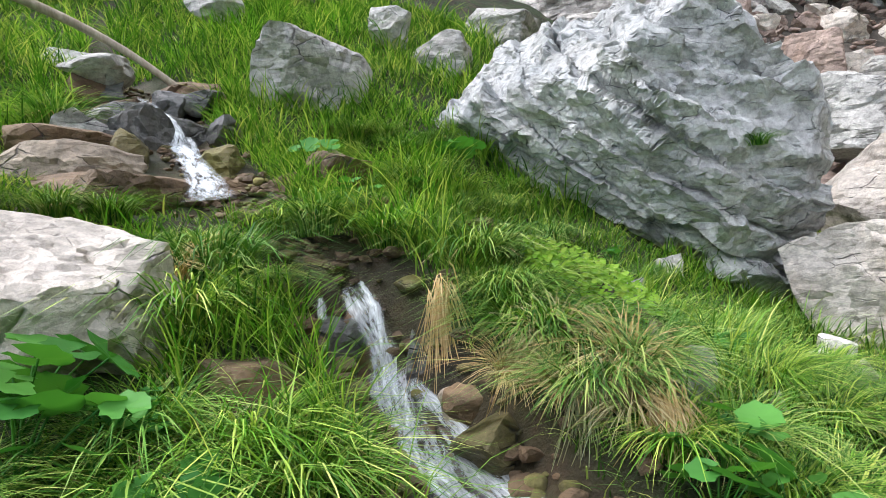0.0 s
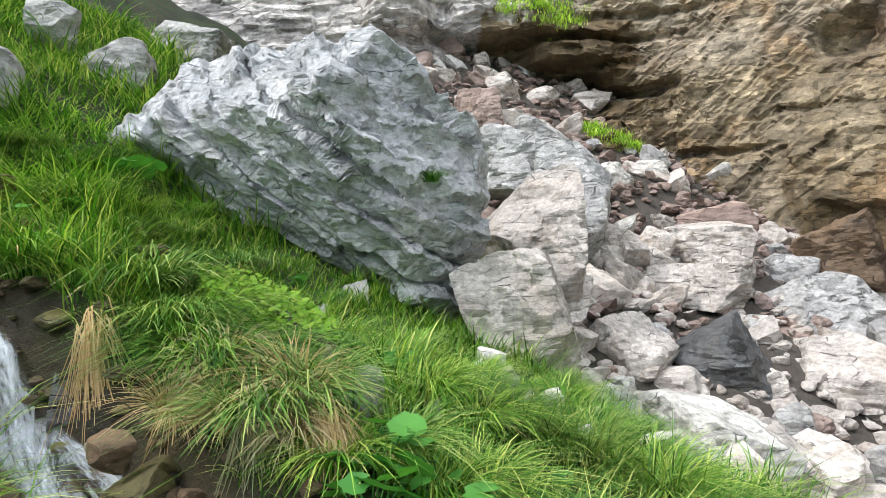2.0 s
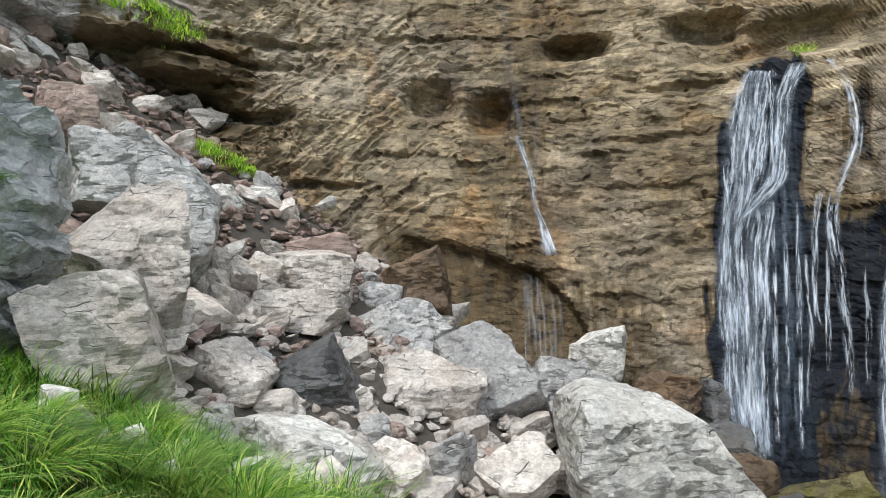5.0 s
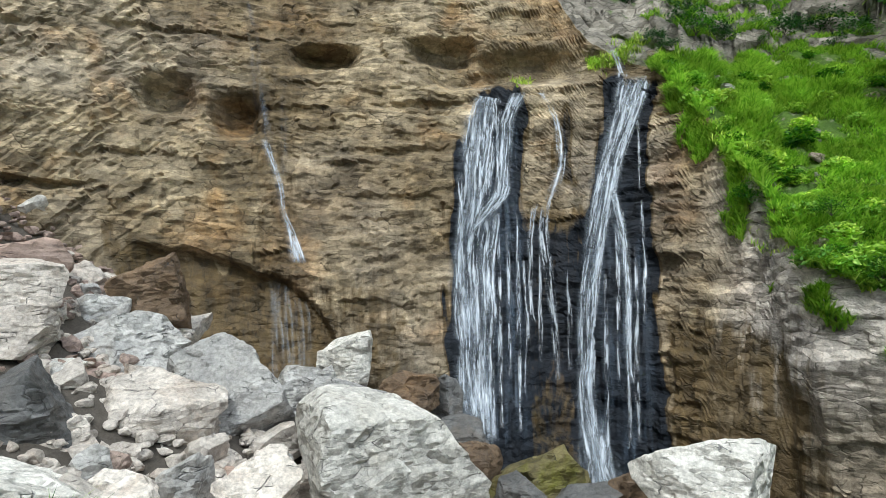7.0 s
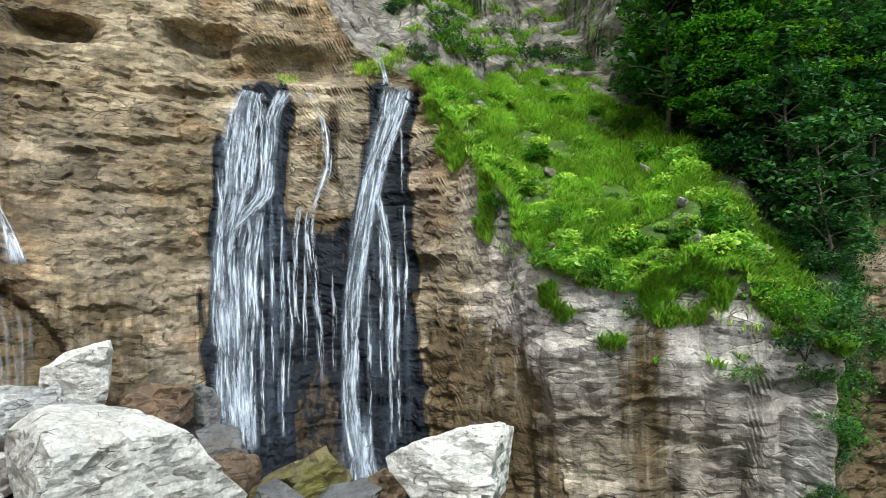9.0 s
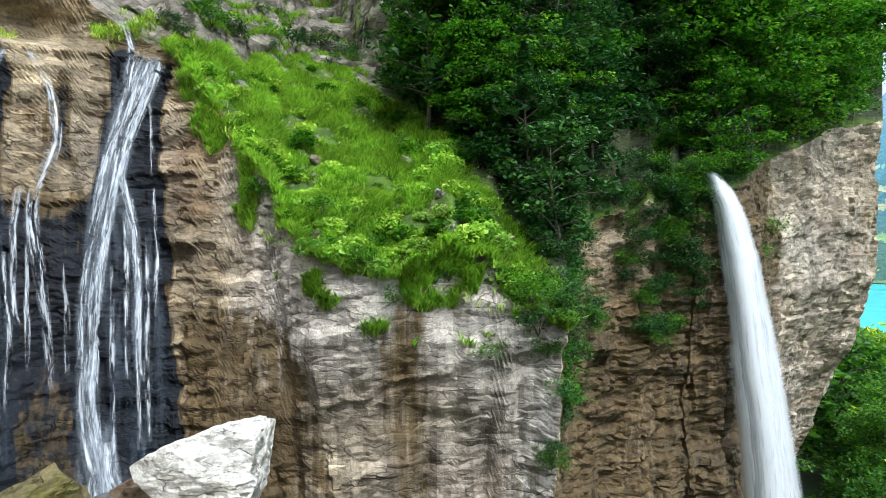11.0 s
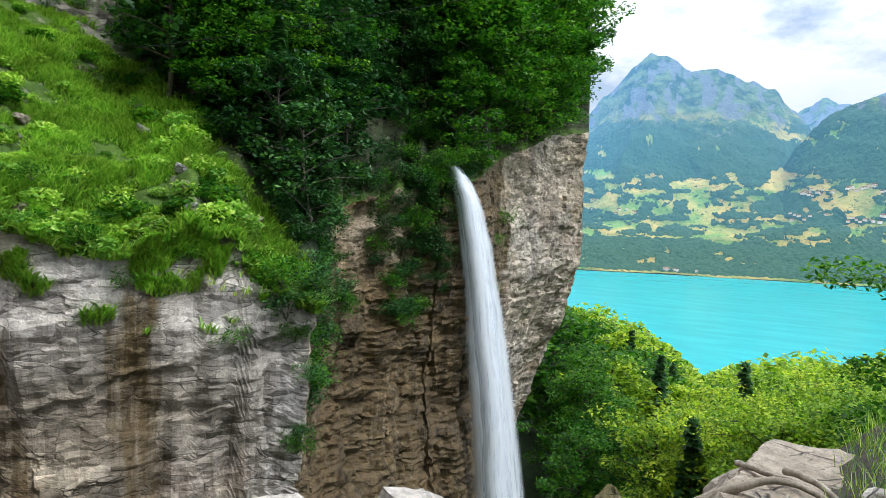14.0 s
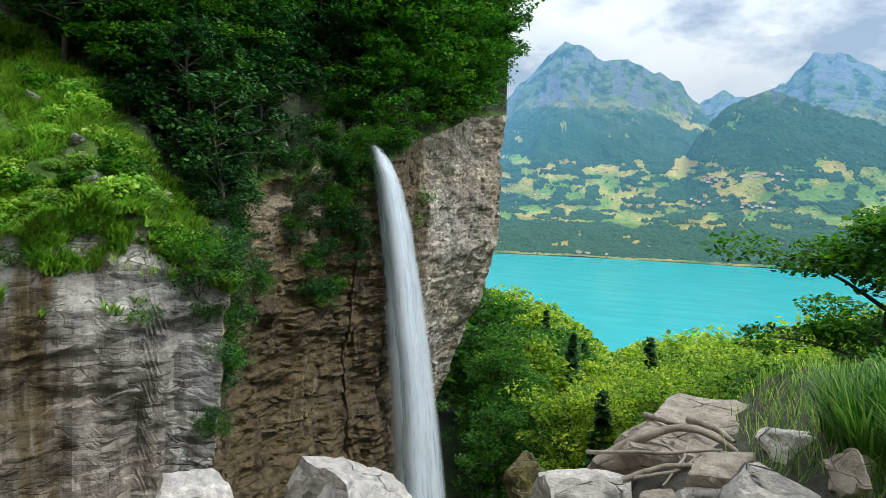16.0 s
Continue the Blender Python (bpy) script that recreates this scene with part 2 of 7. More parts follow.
    h = m.math("ADD", h, m.math("ADD", m.math("MULTIPLY", chip, 0.55), m.math("MULTIPLY", flake, 0.6)))
    h = m.math("SUBTRACT", h, m.math("MULTIPLY", crevice, 0.05))
    m.bump(h, 1.0, 1.0)
    return m.set(col, 0.88 - 0.6 * wet)


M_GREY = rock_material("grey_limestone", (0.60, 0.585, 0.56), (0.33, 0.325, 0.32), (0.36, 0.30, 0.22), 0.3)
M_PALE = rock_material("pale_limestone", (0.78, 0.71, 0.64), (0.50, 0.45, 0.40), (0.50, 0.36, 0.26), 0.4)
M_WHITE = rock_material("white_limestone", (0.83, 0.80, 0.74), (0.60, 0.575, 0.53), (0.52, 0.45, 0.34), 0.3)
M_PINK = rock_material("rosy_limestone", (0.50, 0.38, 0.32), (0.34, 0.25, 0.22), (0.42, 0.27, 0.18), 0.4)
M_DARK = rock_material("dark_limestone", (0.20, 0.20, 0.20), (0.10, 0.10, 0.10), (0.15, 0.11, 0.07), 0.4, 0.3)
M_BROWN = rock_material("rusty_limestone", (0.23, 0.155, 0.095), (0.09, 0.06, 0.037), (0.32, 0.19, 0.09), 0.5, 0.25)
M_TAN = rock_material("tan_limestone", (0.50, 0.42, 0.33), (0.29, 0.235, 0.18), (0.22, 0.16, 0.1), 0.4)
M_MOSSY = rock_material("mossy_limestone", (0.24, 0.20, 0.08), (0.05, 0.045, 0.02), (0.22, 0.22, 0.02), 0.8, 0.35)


def cliff_material():
    m = Nodes("cliff_rock")
    c = m.coords("Position")
    flat = m.coords("Position", (0.35, 0.35, 1.8))
    drip = m.coords("Position", (1.6, 1.6, 0.10))
    tan, wet = m.attr("tan"), m.attr("wet")
    tone = m.ramp(m.noise(c, 0.45, 7, 0.62), [(0.33, 0.0), (0.67, 1.0)])
    grey = m.mix(tone, (0.58, 0.54, 0.51), (0.85, 0.79, 0.74))
    warm = m.mix(tone, (0.25, 0.192, 0.108), (0.64, 0.53, 0.36))
    rust = m.ramp(m.noise(c, 0.28, 6, 0.6, 0.5), [(0.52, 0.0), (0.66, 1.0)])
    warm = m.mix(m.math("MULTIPLY", rust, 0.6), warm, (0.44, 0.25, 0.09))
    patches = m.ramp(m.noise(c, 0.16, 5, 0.6, 0.4), [(0.36, (0.62, 0.56, 0.48)), (0.60, (1.08, 1.06, 1.04))])
    warm = m.mix(1.0, warm, patches, "MULTIPLY")
    col = m.mix(tan, grey, warm)
    layer = m.ramp(m.noise(flat, 1.6, 6, 0.65), [(0.3, 0.42), (0.6, 1.08)])
    col = m.mix(m.math("ADD", 0.22, m.math("MULTIPLY", tan, 0.28)), col, m.mix(1.0, col, layer, "MULTIPLY"))
    beds = m.coords("Position", (0.8, 0.8, 2.4))
    block, block_tone, joint = m.facets(beds, 0.75)
    chip, chip_tone, seam = m.facets(beds, 2.6)
    col = m.mix(1.0, col, m.ramp(block_tone, [(0.0, 0.66), (1.0, 1.18)]), "MULTIPLY")
    col = m.mix(1.0, col, m.ramp(chip_tone, [(0.0, 0.70), (1.0, 1.16)]), "MULTIPLY")
    # Joints and seams get a dark colour that stands for shade in them.
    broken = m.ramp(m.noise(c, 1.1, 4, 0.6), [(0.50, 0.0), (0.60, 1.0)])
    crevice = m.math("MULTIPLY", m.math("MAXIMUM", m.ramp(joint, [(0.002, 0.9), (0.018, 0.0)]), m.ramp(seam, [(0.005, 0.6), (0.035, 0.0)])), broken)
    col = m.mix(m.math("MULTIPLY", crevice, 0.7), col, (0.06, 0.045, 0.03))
    runs = m.ramp(m.noise(drip, 1.0, 5, 0.6), [(0.45, 1.0), (0.60, 0.40)])
    col = m.mix(0.42, col, m.mix(1.0, col, runs, "MULTIPLY"))
    grain = m.ramp(m.noise(c, 5, 12, 0.82), [(0.36, 0.56), (0.60, 1.16)])
    col = m.mix(1.0, col, grain, "MULTIPLY")
    algae = m.ramp(m.noise(drip, 1.7, 5, 0.6), [(0.35, (0.035, 0.027, 0.013)), (0.65, (0.15, 0.105, 0.042))])
    # The mask also carries painted shade, so this darkens more than wet rock.
    wet_shade_edge = m.ramp(m.math("ADD", wet, m.math("MULTIPLY", m.math("SUBTRACT", m.noise(drip, 2.2, 5, 0.6), 0.5), 0.9)), [(0.38, 0.0), (0.62, 1.0)])
    soaked = m.mix(0.62, m.mix(1.0, col, (0.46, 0.36, 0.22), "MULTIPLY"), algae)
    col = m.mix(wet_shade_edge, col, soaked)
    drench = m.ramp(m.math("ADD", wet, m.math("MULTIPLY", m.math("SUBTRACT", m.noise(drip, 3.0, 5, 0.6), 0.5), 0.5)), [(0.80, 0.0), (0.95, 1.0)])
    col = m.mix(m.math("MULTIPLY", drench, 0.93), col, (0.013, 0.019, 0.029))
    h = m.math("MULTIPLY", m.math("ADD", m.noise(c, 2.2, 12, 0.7), m.math("MULTIPLY", m.noise(flat, 5, 6, 0.65), 0.25)), 0.12)
    h = m.math("ADD", h, m.math("ADD", m.math("MULTIPLY", block, 0.22), m.math("MULTIPLY", chip, 0.5)))
    h = m.math("SUBTRACT", h, m.math("MULTIPLY", crevice, 0.08))
    m.bump(h, 1.0, 1.0)
    return m.set(col, m.math("SUBTRACT", 0.9, m.math("MULTIPLY", wet_shade_edge, 0.25)), Specular_IOR_Level=m.math("SUBTRACT", 0.5, m.math("MULTIPLY", drench, 0.38)))


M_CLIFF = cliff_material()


def ground_material():
    m = Nodes("hillside_soil")
    c = m.coords("Position")
    n = m.ramp(m.noise(c, 1.2, 7, 0.62), [(0.35, 0.0), (0.65, 1.0)])
    turf = m.mix(n, (0.014, 0.022, 0.006), (0.035, 0.065, 0.012))
    earth = m.mix(n, (0.022, 0.016, 0.009), (0.075, 0.052, 0.03))
    col = m.mix(m.ramp(m.noise(c, 2.6, 5, 0.6), [(0.5, 0.0), (0.62, 1.0)]), turf, earth)
    # Stone tone is kept dark to stand for shade between the boulders.
    stone = m.mix(m.noise(c, 6, 8, 0.7), (0.03, 0.025, 0.02), (0.17, 0.145, 0.12))
    col = m.mix(m.attr("stony"), col, stone)
    col = m.mix(m.attr("forest"), col, m.mix(n, (0.02, 0.035, 0.01), (0.05, 0.09, 0.016)))
    col = m.mix(m.attr("damp"), col, m.mix(n, (0.025, 0.018, 0.010), (0.085, 0.05, 0.022)))
    grain = m.ramp(m.noise(c, 18, 6, 0.7), [(0.3, 0.6), (0.7, 1.1)])
    col = m.mix(1.0, col, grain, "MULTIPLY")
    m.bump(m.math("ADD", m.noise(c, 5, 10, 0.7), m.math("MULTIPLY", m.noise(c, 40, 4, 0.6), 0.3)), 0.8, 0.08)
    return m.set(col, m.math("SUBTRACT", 0.92, m.math("MULTIPLY", m.attr("damp"), 0.5)))


M_GROUND = ground_material()


def leaf_material(name, a, b, c, through_amount=0.35, rough=0.5):
    """Leaves and blades: three greens mixed at random leaf by leaf and clump by clump."""
    m = Nodes(name)
    pos = m.coords("Position")
    r = m.island()
    col = m.ramp(r, [(0.0, a), (0.55, b), (1.0, c)])
    patch = m.ramp(m.noise(pos, 0.7, 3), [(0.35, 0.72), (0.65, 1.15)])
    col = m.mix(1.0, col, patch, "MULTIPLY")
    vary = m.ramp(m.random(), [(0.0, (0.50, 0.66, 0.62)), (1.0, (1.28, 1.14, 1.0))])
    col = m.mix(1.0, col, vary, "MULTIPLY")
    m.set(col, rough, Specular_IOR_Level=0.25)
    t = m.n.new("ShaderNodeBsdfTranslucent")
    m.link(m.mix(1.0, col, (1.35, 1.5, 0.7), "MULTIPLY"), t.inputs[0])
    s = m.n.new("ShaderNodeMixShader")
    s.inputs[0].default_value = through_amount
    m.link(m.bsdf.outputs[0], s.inputs[1])
    m.link(t.outputs[0], s.inputs[2])
    m.link(s.outputs[0], m.out.inputs[0])
    return m.mat


M_GRASS = leaf_material("meadow_grass", (0.014, 0.075, 0.009), (0.16, 0.37, 0.034), (0.54, 0.64, 0.16), 0.24)
M_TUSSOCK = leaf_material("tussock_grass", (0.03, 0.11, 0.018), (0.15, 0.33, 0.05), (0.60, 0.66, 0.24), 0.18)
M_STRAW = leaf_material("dry_straw", (0.40, 0.28, 0.14), (0.56, 0.44, 0.26), (0.70, 0.60, 0.42), 0.2, 0.7)
M_REED = leaf_material("blue_green_sedge", (0.03, 0.11, 0.02), (0.10, 0.25, 0.045), (0.28, 0.42, 0.11), 0.25)
M_HERB = leaf_material("broad_herb_leaves", (0.045, 0.17, 0.03), (0.08, 0.26, 0.05), (0.14, 0.34, 0.07), 0.25)
M_CRESS = leaf_material("bright_cress_leaves", (0.24, 0.46, 0.03), (0.36, 0.58, 0.05), (0.48, 0.62, 0.08), 0.3)
# Beech leaves in a darker copy: shade under the cliff is in the colour.
M_LEAF_SHADED = leaf_material("shaded_tree_leaves", (0.010, 0.050, 0.018), (0.030, 0.105, 0.030), (0.085, 0.22, 0.045), 0.25)
M_LEAF = leaf_material("beech_leaves", (0.015, 0.085, 0.010), (0.065, 0.21, 0.016), (0.17, 0.36, 0.025), 0.45)
# Yellow-green leaves, brightened so that sunlight is in the colour.
M_LEAF_SUNLIT = leaf_material("sunlit_tree_leaves", (0.07, 0.17, 0.015), (0.33, 0.49, 0.03), (0.62, 0.70, 0.07), 0.45)
M_SPRUCE = leaf_material("spruce_needles", (0.03, 0.09, 0.03), (0.05, 0.14, 0.045), (0.09, 0.20, 0.06), 0.25)


def bark_material(name, a, b):
    m = Nodes(name)
    c = m.coords("Object", (1, 1, 0.2))
    n = m.noise(c, 12, 8, 0.7)
    m.bump(n, 0.9, 0.03)
    return m.set(m.mix(m.ramp(n, [(0.3, 0.0), (0.7, 1.0)]), a, b), 0.9)


M_BARK = bark_material("tree_bark", (0.045, 0.038, 0.03), (0.14, 0.12, 0.095))
M_DEADWOOD = bark_material("bleached_deadwood", (0.19, 0.15, 0.11), (0.48, 0.42, 0.34))


def water_material(name, density, lo, hi, stretch=0.22, color=(0.86, 0.9, 0.93), scale=3.0, deep=(0.62, 0.70, 0.76)):
    """Falling water: white threads with gaps between, stretched downwards."""
    m = Nodes(name)
    k = m.n.new("ShaderNodeCombineXYZ")
    m.link(m.attr("lane"), k.inputs[0])
    m.link(m.math("MULTIPLY", m.attr("fall"), stretch), k.inputs[1])
    c = k.outputs[0]
    n = m.math("ADD", m.math("MULTIPLY", m.noise(c, scale, 8, 0.6), 0.7), m.math("MULTIPLY", m.noise(c, scale * 4.5, 4, 0.6), 0.3))
    edge = m.attr("edge")
    a = m.math("MULTIPLY", m.ramp(n, [(lo, 0.0), (hi, 1.0)]), m.math("MULTIPLY", edge, density))
    return m.set(m.mix(m.noise(c, scale * 2, 4), deep, color), 0.45, Alpha=a)


M_FOAM = water_material("white_falling_water", 0.98, 0.46, 0.66, 0.085, (0.95, 0.97, 1.0), 8.0, (0.58, 0.70, 0.88))
M_VEIL = water_material("thin_water_veil", 0.28, 0.48, 0.76, 0.05, (0.42, 0.56, 0.76), 6.0, (0.05, 0.09, 0.16))
M_MIST = water_material("fine_water_spray", 0.34, 0.42, 0.70, 0.07, (0.72, 0.82, 0.94), 8.0, (0.40, 0.50, 0.62))
M_JET = water_material("dense_falling_water", 1.0, 0.22, 0.50, 0.05, (1.0, 1.0, 1.0), 4.0, (0.76, 0.86, 1.0))


def lake_material():
    m = Nodes("turquoise_lake")
    c = m.coords("Position", (0.010, 0.035, 1))
    n = m.noise(c, 1.0, 5, 0.6)
    col = m.mix(m.ramp(n, [(0.4, 0.0), (0.65, 1.0)]), (0.014, 0.33, 0.36), (0.024, 0.41, 0.43))
    w = m.noise(m.coords("Position", (0.15, 0.4, 1)), 1.0, 4)
    m.bump(w, 0.05, 0.5)
    return m.set(col, 0.25)


M_LAKE = lake_material()


def mountain_material():
    m = Nodes("far_mountain")
    c = m.coords("Position")
    wood, rock = m.attr("wood"), m.attr("rock")
    n = m.ramp(m.noise(c, 0.006, 6, 0.6), [(0.42, 0.0), (0.58, 1.0)])
    plots = m.cells(m.coords("Position", (1, 1, 0)), 0.007, "F1")
    meadow = m.mix(n, (0.19, 0.33, 0.05), (0.56, 0.45, 0.11))
    meadow = m.mix(1.0, meadow, m.ramp(plots, [(0.1, 0.75), (0.8, 1.2)]), "MULTIPLY")
    hedge = m.ramp(m.noise(c, 0.035, 5, 0.7), [(0.60, 0.0), (0.64, 1.0)])
    trees = m.mix(m.noise(c, 0.10, 5, 0.75), (0.015, 0.060, 0.028), (0.075, 0.18, 0.05))
    edge = m.ramp(m.math("ADD", wood, m.math("MULTIPLY", m.math("SUBTRACT", m.noise(c, 0.03, 5, 0.7), 0.5), 0.9)), [(0.45, 0.0), (0.55, 1.0)])
    col = m.mix(m.math("MAXIMUM", edge, hedge), meadow, trees)
    stone = m.mix(m.noise(m.coords("Position", (1, 1, 2)), 0.02, 9, 0.75), (0.07, 0.10, 0.09), (0.24, 0.27, 0.25))
    alp = m.mix(m.ramp(m.noise(c, 0.012, 8, 0.7), [(0.42, 0.0), (0.58, 1.0)]), (0.035, 0.085, 0.035), (0.15, 0.22, 0.08))
    col = m.mix(m.attr("high"), col, alp)
    crag = m.ramp(m.math("ADD", m.math("MULTIPLY", rock, 0.5), m.noise(m.coords("Position", (1, 1, 1.6)), 0.009, 9, 0.72)), [(0.70, 0.0), (0.80, 1.0)])
    col = m.mix(crag, col, stone)
    m.bump(m.math("ADD", m.noise(c, 0.006, 10, 0.68), m.math("MULTIPLY", m.noise(c, 0.08, 4, 0.7), 0.15)), 1.0, 90.0)
    # The blue emission stands in for haze over the distance.
    return m.set(col, 0.95, Emission_Color=(0.10, 0.30, 0.64), Emission_Strength=m.math("MULTIPLY", m.attr("haze_glow"), 0.72))


M_MOUNTAIN = mountain_material()

# ---------------------------------------------------------------- the lie of the land
def gully(x, y):
    """Distance from the little stream's bed and how far down it is cut."""
    sx = np.interp(y, (1.0, 2.6, 4.3, 5.0, 6.5, 7.9, 9.9, 13.0), (1.6, 0.55, -0.15, -0.6, -1.7, -2.75, -4.7, -6.5))
    return np.abs(x - sx)


def land(x, y):
    """Height of the ground."""
    x, y = np.asarray(x, float), np.asarray(y, float)
    r = np.hypot(x, y)
    yy = np.minimum(y, 24)
    fall = np.clip(0.30 + 0.025 * y, 0.3, 0.5)
    meadow = 0.31 * np.maximum(yy - 1.0, 0) + 0.30 * np.maximum(yy - 9, 0) - fall * np.clip(x, 0, 30) + 0.2 * np.clip(-x, 0, 40)
    g = gully(x, y)
    cut = np.exp(-(g / 0.45) ** 2) * smooth(0.8, 2.4, y) * smooth(14, 11, y)
    meadow = meadow - 0.22 * cut - 0.80 * np.exp(-(g / 0.40) ** 2) * smooth(5.32, 5.02, y) * (1 - 0.5 * smooth(4.8, 3.2, y)) * smooth(1.2, 3.0, y)
    yc = np.maximum(yy, -45)
    scree = 0.2 + 0.5 * (yc - 12.5) + 0.40 * np.maximum(yy - 14, 0)
    north = meadow + (scree - meadow) * smooth(5.5, 9.5, x)
    ledge = -0.14 * np.minimum(r, 9) * (0.15 + 0.85 * smooth(-0.9, 0.7, x))
    drop = np.maximum(r - 9, 0)
    south = ledge - 9 * (1 - np.exp(-drop / 9)) - 0.24 * drop + 0.25 * np.clip(x - 20, 0, 60) * smooth(50, 80, r) + 0.28 * np.clip(-x - 3, 0, 250)
    south = south - 1.7 * smooth(0.45, 2.0, x + 0.06 * (y + 6)) * smooth(1.5, 4.0, r)
    gorge = south + (np.minimum(scree, south) - south) * smooth(4.5, 9.0, x) * smooth(90, 50, r)
    z = gorge + (north - gorge) * smooth(-1.5, 1.5, y)
    bearing = np.degrees(np.arctan2(x, y))
    z = z - 2.6 * smooth(61.0, 63.5, bearing) * smooth(79, 75, bearing) * smooth(18.2, 20.0, r) * smooth(40, 30, r)
    return np.maximum(z, -140)


def land_rough(x, y):
    p = np.stack([np.asarray(x, float), np.asarray(y, float), np.zeros(np.shape(x))], -1).reshape(-1, 3)
    r = np.hypot(p[:, 0], p[:, 1])
    n = 0.26 * fbm(p * 0.8, 4, 3) * smooth(0.5, 2.5, r) + 0.05 * fbm(p * 4.0, 3, 5) + 2.0 * fbm(p * 0.05, 3, 9) * smooth(25, 80, r)
    return land(p[:, 0], p[:, 1]) + n


def build_ground():
    cols, rows = 640, 250
    rad = np.concatenate([[0.02], np.geomspace(0.3, 950, rows - 1)])
    az = np.arange(cols) * (2 * np.pi / cols)
    x = rad[:, None] * np.sin(az)[None]
    y = rad[:, None] * np.cos(az)[None]
    z = land_rough(x, y).reshape(x.shape)
    v = np.stack([x, y, z], -1).reshape(-1, 3)
    X, Y = v[:, 0], v[:, 1]
    r = np.hypot(X, Y)
    stony = smooth(5.2, 7.5, X - 0.2 * np.clip(Y, -5, 9)) * smooth(90, 50, r)
    stony = np.maximum(stony, 0.8 * smooth(-0.5, -2.5, Y) * smooth(12, 8, r))
    forest = smooth(9, 14, r) * smooth(-4, -9, Y)
    damp = np.exp(-(gully(X, Y) / 0.7) ** 2) * smooth(0.8, 2.0, Y) * smooth(14, 11, Y)
    me = mesh_of("ground", v, grid_faces(rows, cols, True)[:, ::-1], M_GROUND, True, {"stony": stony * (1 - forest), "forest": forest, "damp": damp})
    tagged(new("ground", me), "steep grassy hillside with bare earth and stones", "ground", kind="structure")


build_ground()

# ---------------------------------------------------------------- cliffs
# foot of the rock wall in plan, from behind the meadow round the falls to the far prow above the lake
PLAN = [(-60, 12), (-26, 24), (-8, 25), (2, 23.5), (8, 22), (13.5, 19.8), (17.5, 17), (20.2, 13), (22, 7.5), (23.2, 1.5), (23.2, -4),
        (21.3, -6.3), (17.6, -8.6), (15.2, -11.8), (14.3, -14.2), (16.2, -17.8), (17.6, -21.5), (17.6, -26), (16.8, -30.5),
        (19.6, -37), (19.4, -46), (19.0, -52), (26, -58), (60, -64), (120, -60)]
FOOT = [-6, -2, -2, -2, -2, -2, -3, -4, -7, -8, -9, -10, -12, -14, -16, -18, -20, -22, -24, -26, -32, -36, -38, -40, -40]
EDGE = [22, 22, 22, 22, 22, 22, 22, 22, 22, 20, 13, 7.6, 1.5, 0.4, -1.0, -1.4, -0.4, 2.2, 4.4, 5.6, 8.6, 9.6, 10, 10, 10]
LEAN = [0.3, 0.3, 0.3, 0.35, 0.35, 0.38, 0.40, 0.42, 0.42, 0.34, 0.34, 0.30, 0.18, 0.15, 0.1, 0.12, 0.15, 0.12, 0.08, 0.05, -0.02, -0.08, 0.0, 0.1, 0.1]


def curve(points, n):
    """A smooth line through the points, and the station number along it."""
    p = np.asarray(points, float)
    p = np.concatenate([[2 * p[0] - p[1]], p, [2 * p[-1] - p[-2]]])
    s = np.linspace(0, len(points) - 1, n)
    i = np.minimum(s.astype(int), len(points) - 2)
    t = (s - i)[:, None]
    a, b, c, d = p[i], p[i + 1], p[i + 2], p[i + 3]
    return 0.5 * (2 * b + (c - a) * t + (2 * a - 5 * b + 4 * c - d) * t ** 2 + (3 * b - a - 3 * c + d) * t ** 3), s


line, stat = curve(PLAN, 6000)
step = np.concatenate([[0], np.cumsum(np.linalg.norm(np.diff(line, axis=0), axis=1))])
# columns: close together where the wall faces the meadow, wide apart round the back
weight = np.where((stat > 2.6) & (stat < 21.6), 1 / 0.115, 1 / 1.2)
cum = np.concatenate([[0], np.cumsum(np.diff(step) * weight[1:])])
COLS = int(cum[-1])
pick = np.interp(np.linspace(0, cum[-1], COLS), cum, np.arange(6000))
LX = np.interp(pick, np.arange(6000), line[:, 0])
LY = np.interp(pick, np.arange(6000), line[:, 1])
LS = np.interp(pick, np.arange(6000), stat)
LU = np.interp(pick, np.arange(6000), step)
ST = np.arange(len(PLAN))
CF, CE, CL = (np.interp(LS, ST, v) for v in (FOOT, EDGE, LEAN))
CZ = np.interp(LS, (0, 3, 4, 5, 6, 7, 8), (4, 4, 6, 5, 3, 0, -2))
LR = np.hypot(LX, LY)
OUT = np.stack([LX / LR, LY / LR], 1)
LAZ = np.degrees(np.arctan2(LX, LY)) % 360
LAZ = np.where(LAZ > 300, LAZ - 360, LAZ)
# height of the broken edge of the right-hand wall, by bearing
EDGE_AZ = (86, 93, 96.5, 98.5, 102.7, 105, 107, 109.5, 113.5, 117.4, 121.7, 126.2, 128.8, 131.2, 134.2, 135.7, 137.7, 139.7, 141.3, 144.8, 147.8)
EDGE_Z = (20, 14, 11, 10.2, 8.7, 7.8, 6.1, 3.7, 1.8, 1.0, 0.9, 1.1, 0.9, 0.1, -0.5, -0.35, 0.3, 1.9, 2.6, 2.9, 4.6)
ragged = np.stack([LU, 0 * LU, 0 * LU], 1)
CE = np.where((LS > 9) & (LAZ < 147.8), np.interp(LAZ, EDGE_AZ, EDGE_Z) + (0.9 * fbm(ragged * 0.4, 3, 71) + 0.5 * fbm(ragged * 1.6, 2, 73)) * smooth(102, 105, LAZ), CE)
tx, ty = np.gradient(LX), np.gradient(LY)
NRM = np.stack([ty, -tx], 1)
NRM /= np.linalg.norm(NRM, axis=1)[:, None]
NRM *= np.where((NRM * OUT).sum(1) > 0, -1, 1)[:, None]
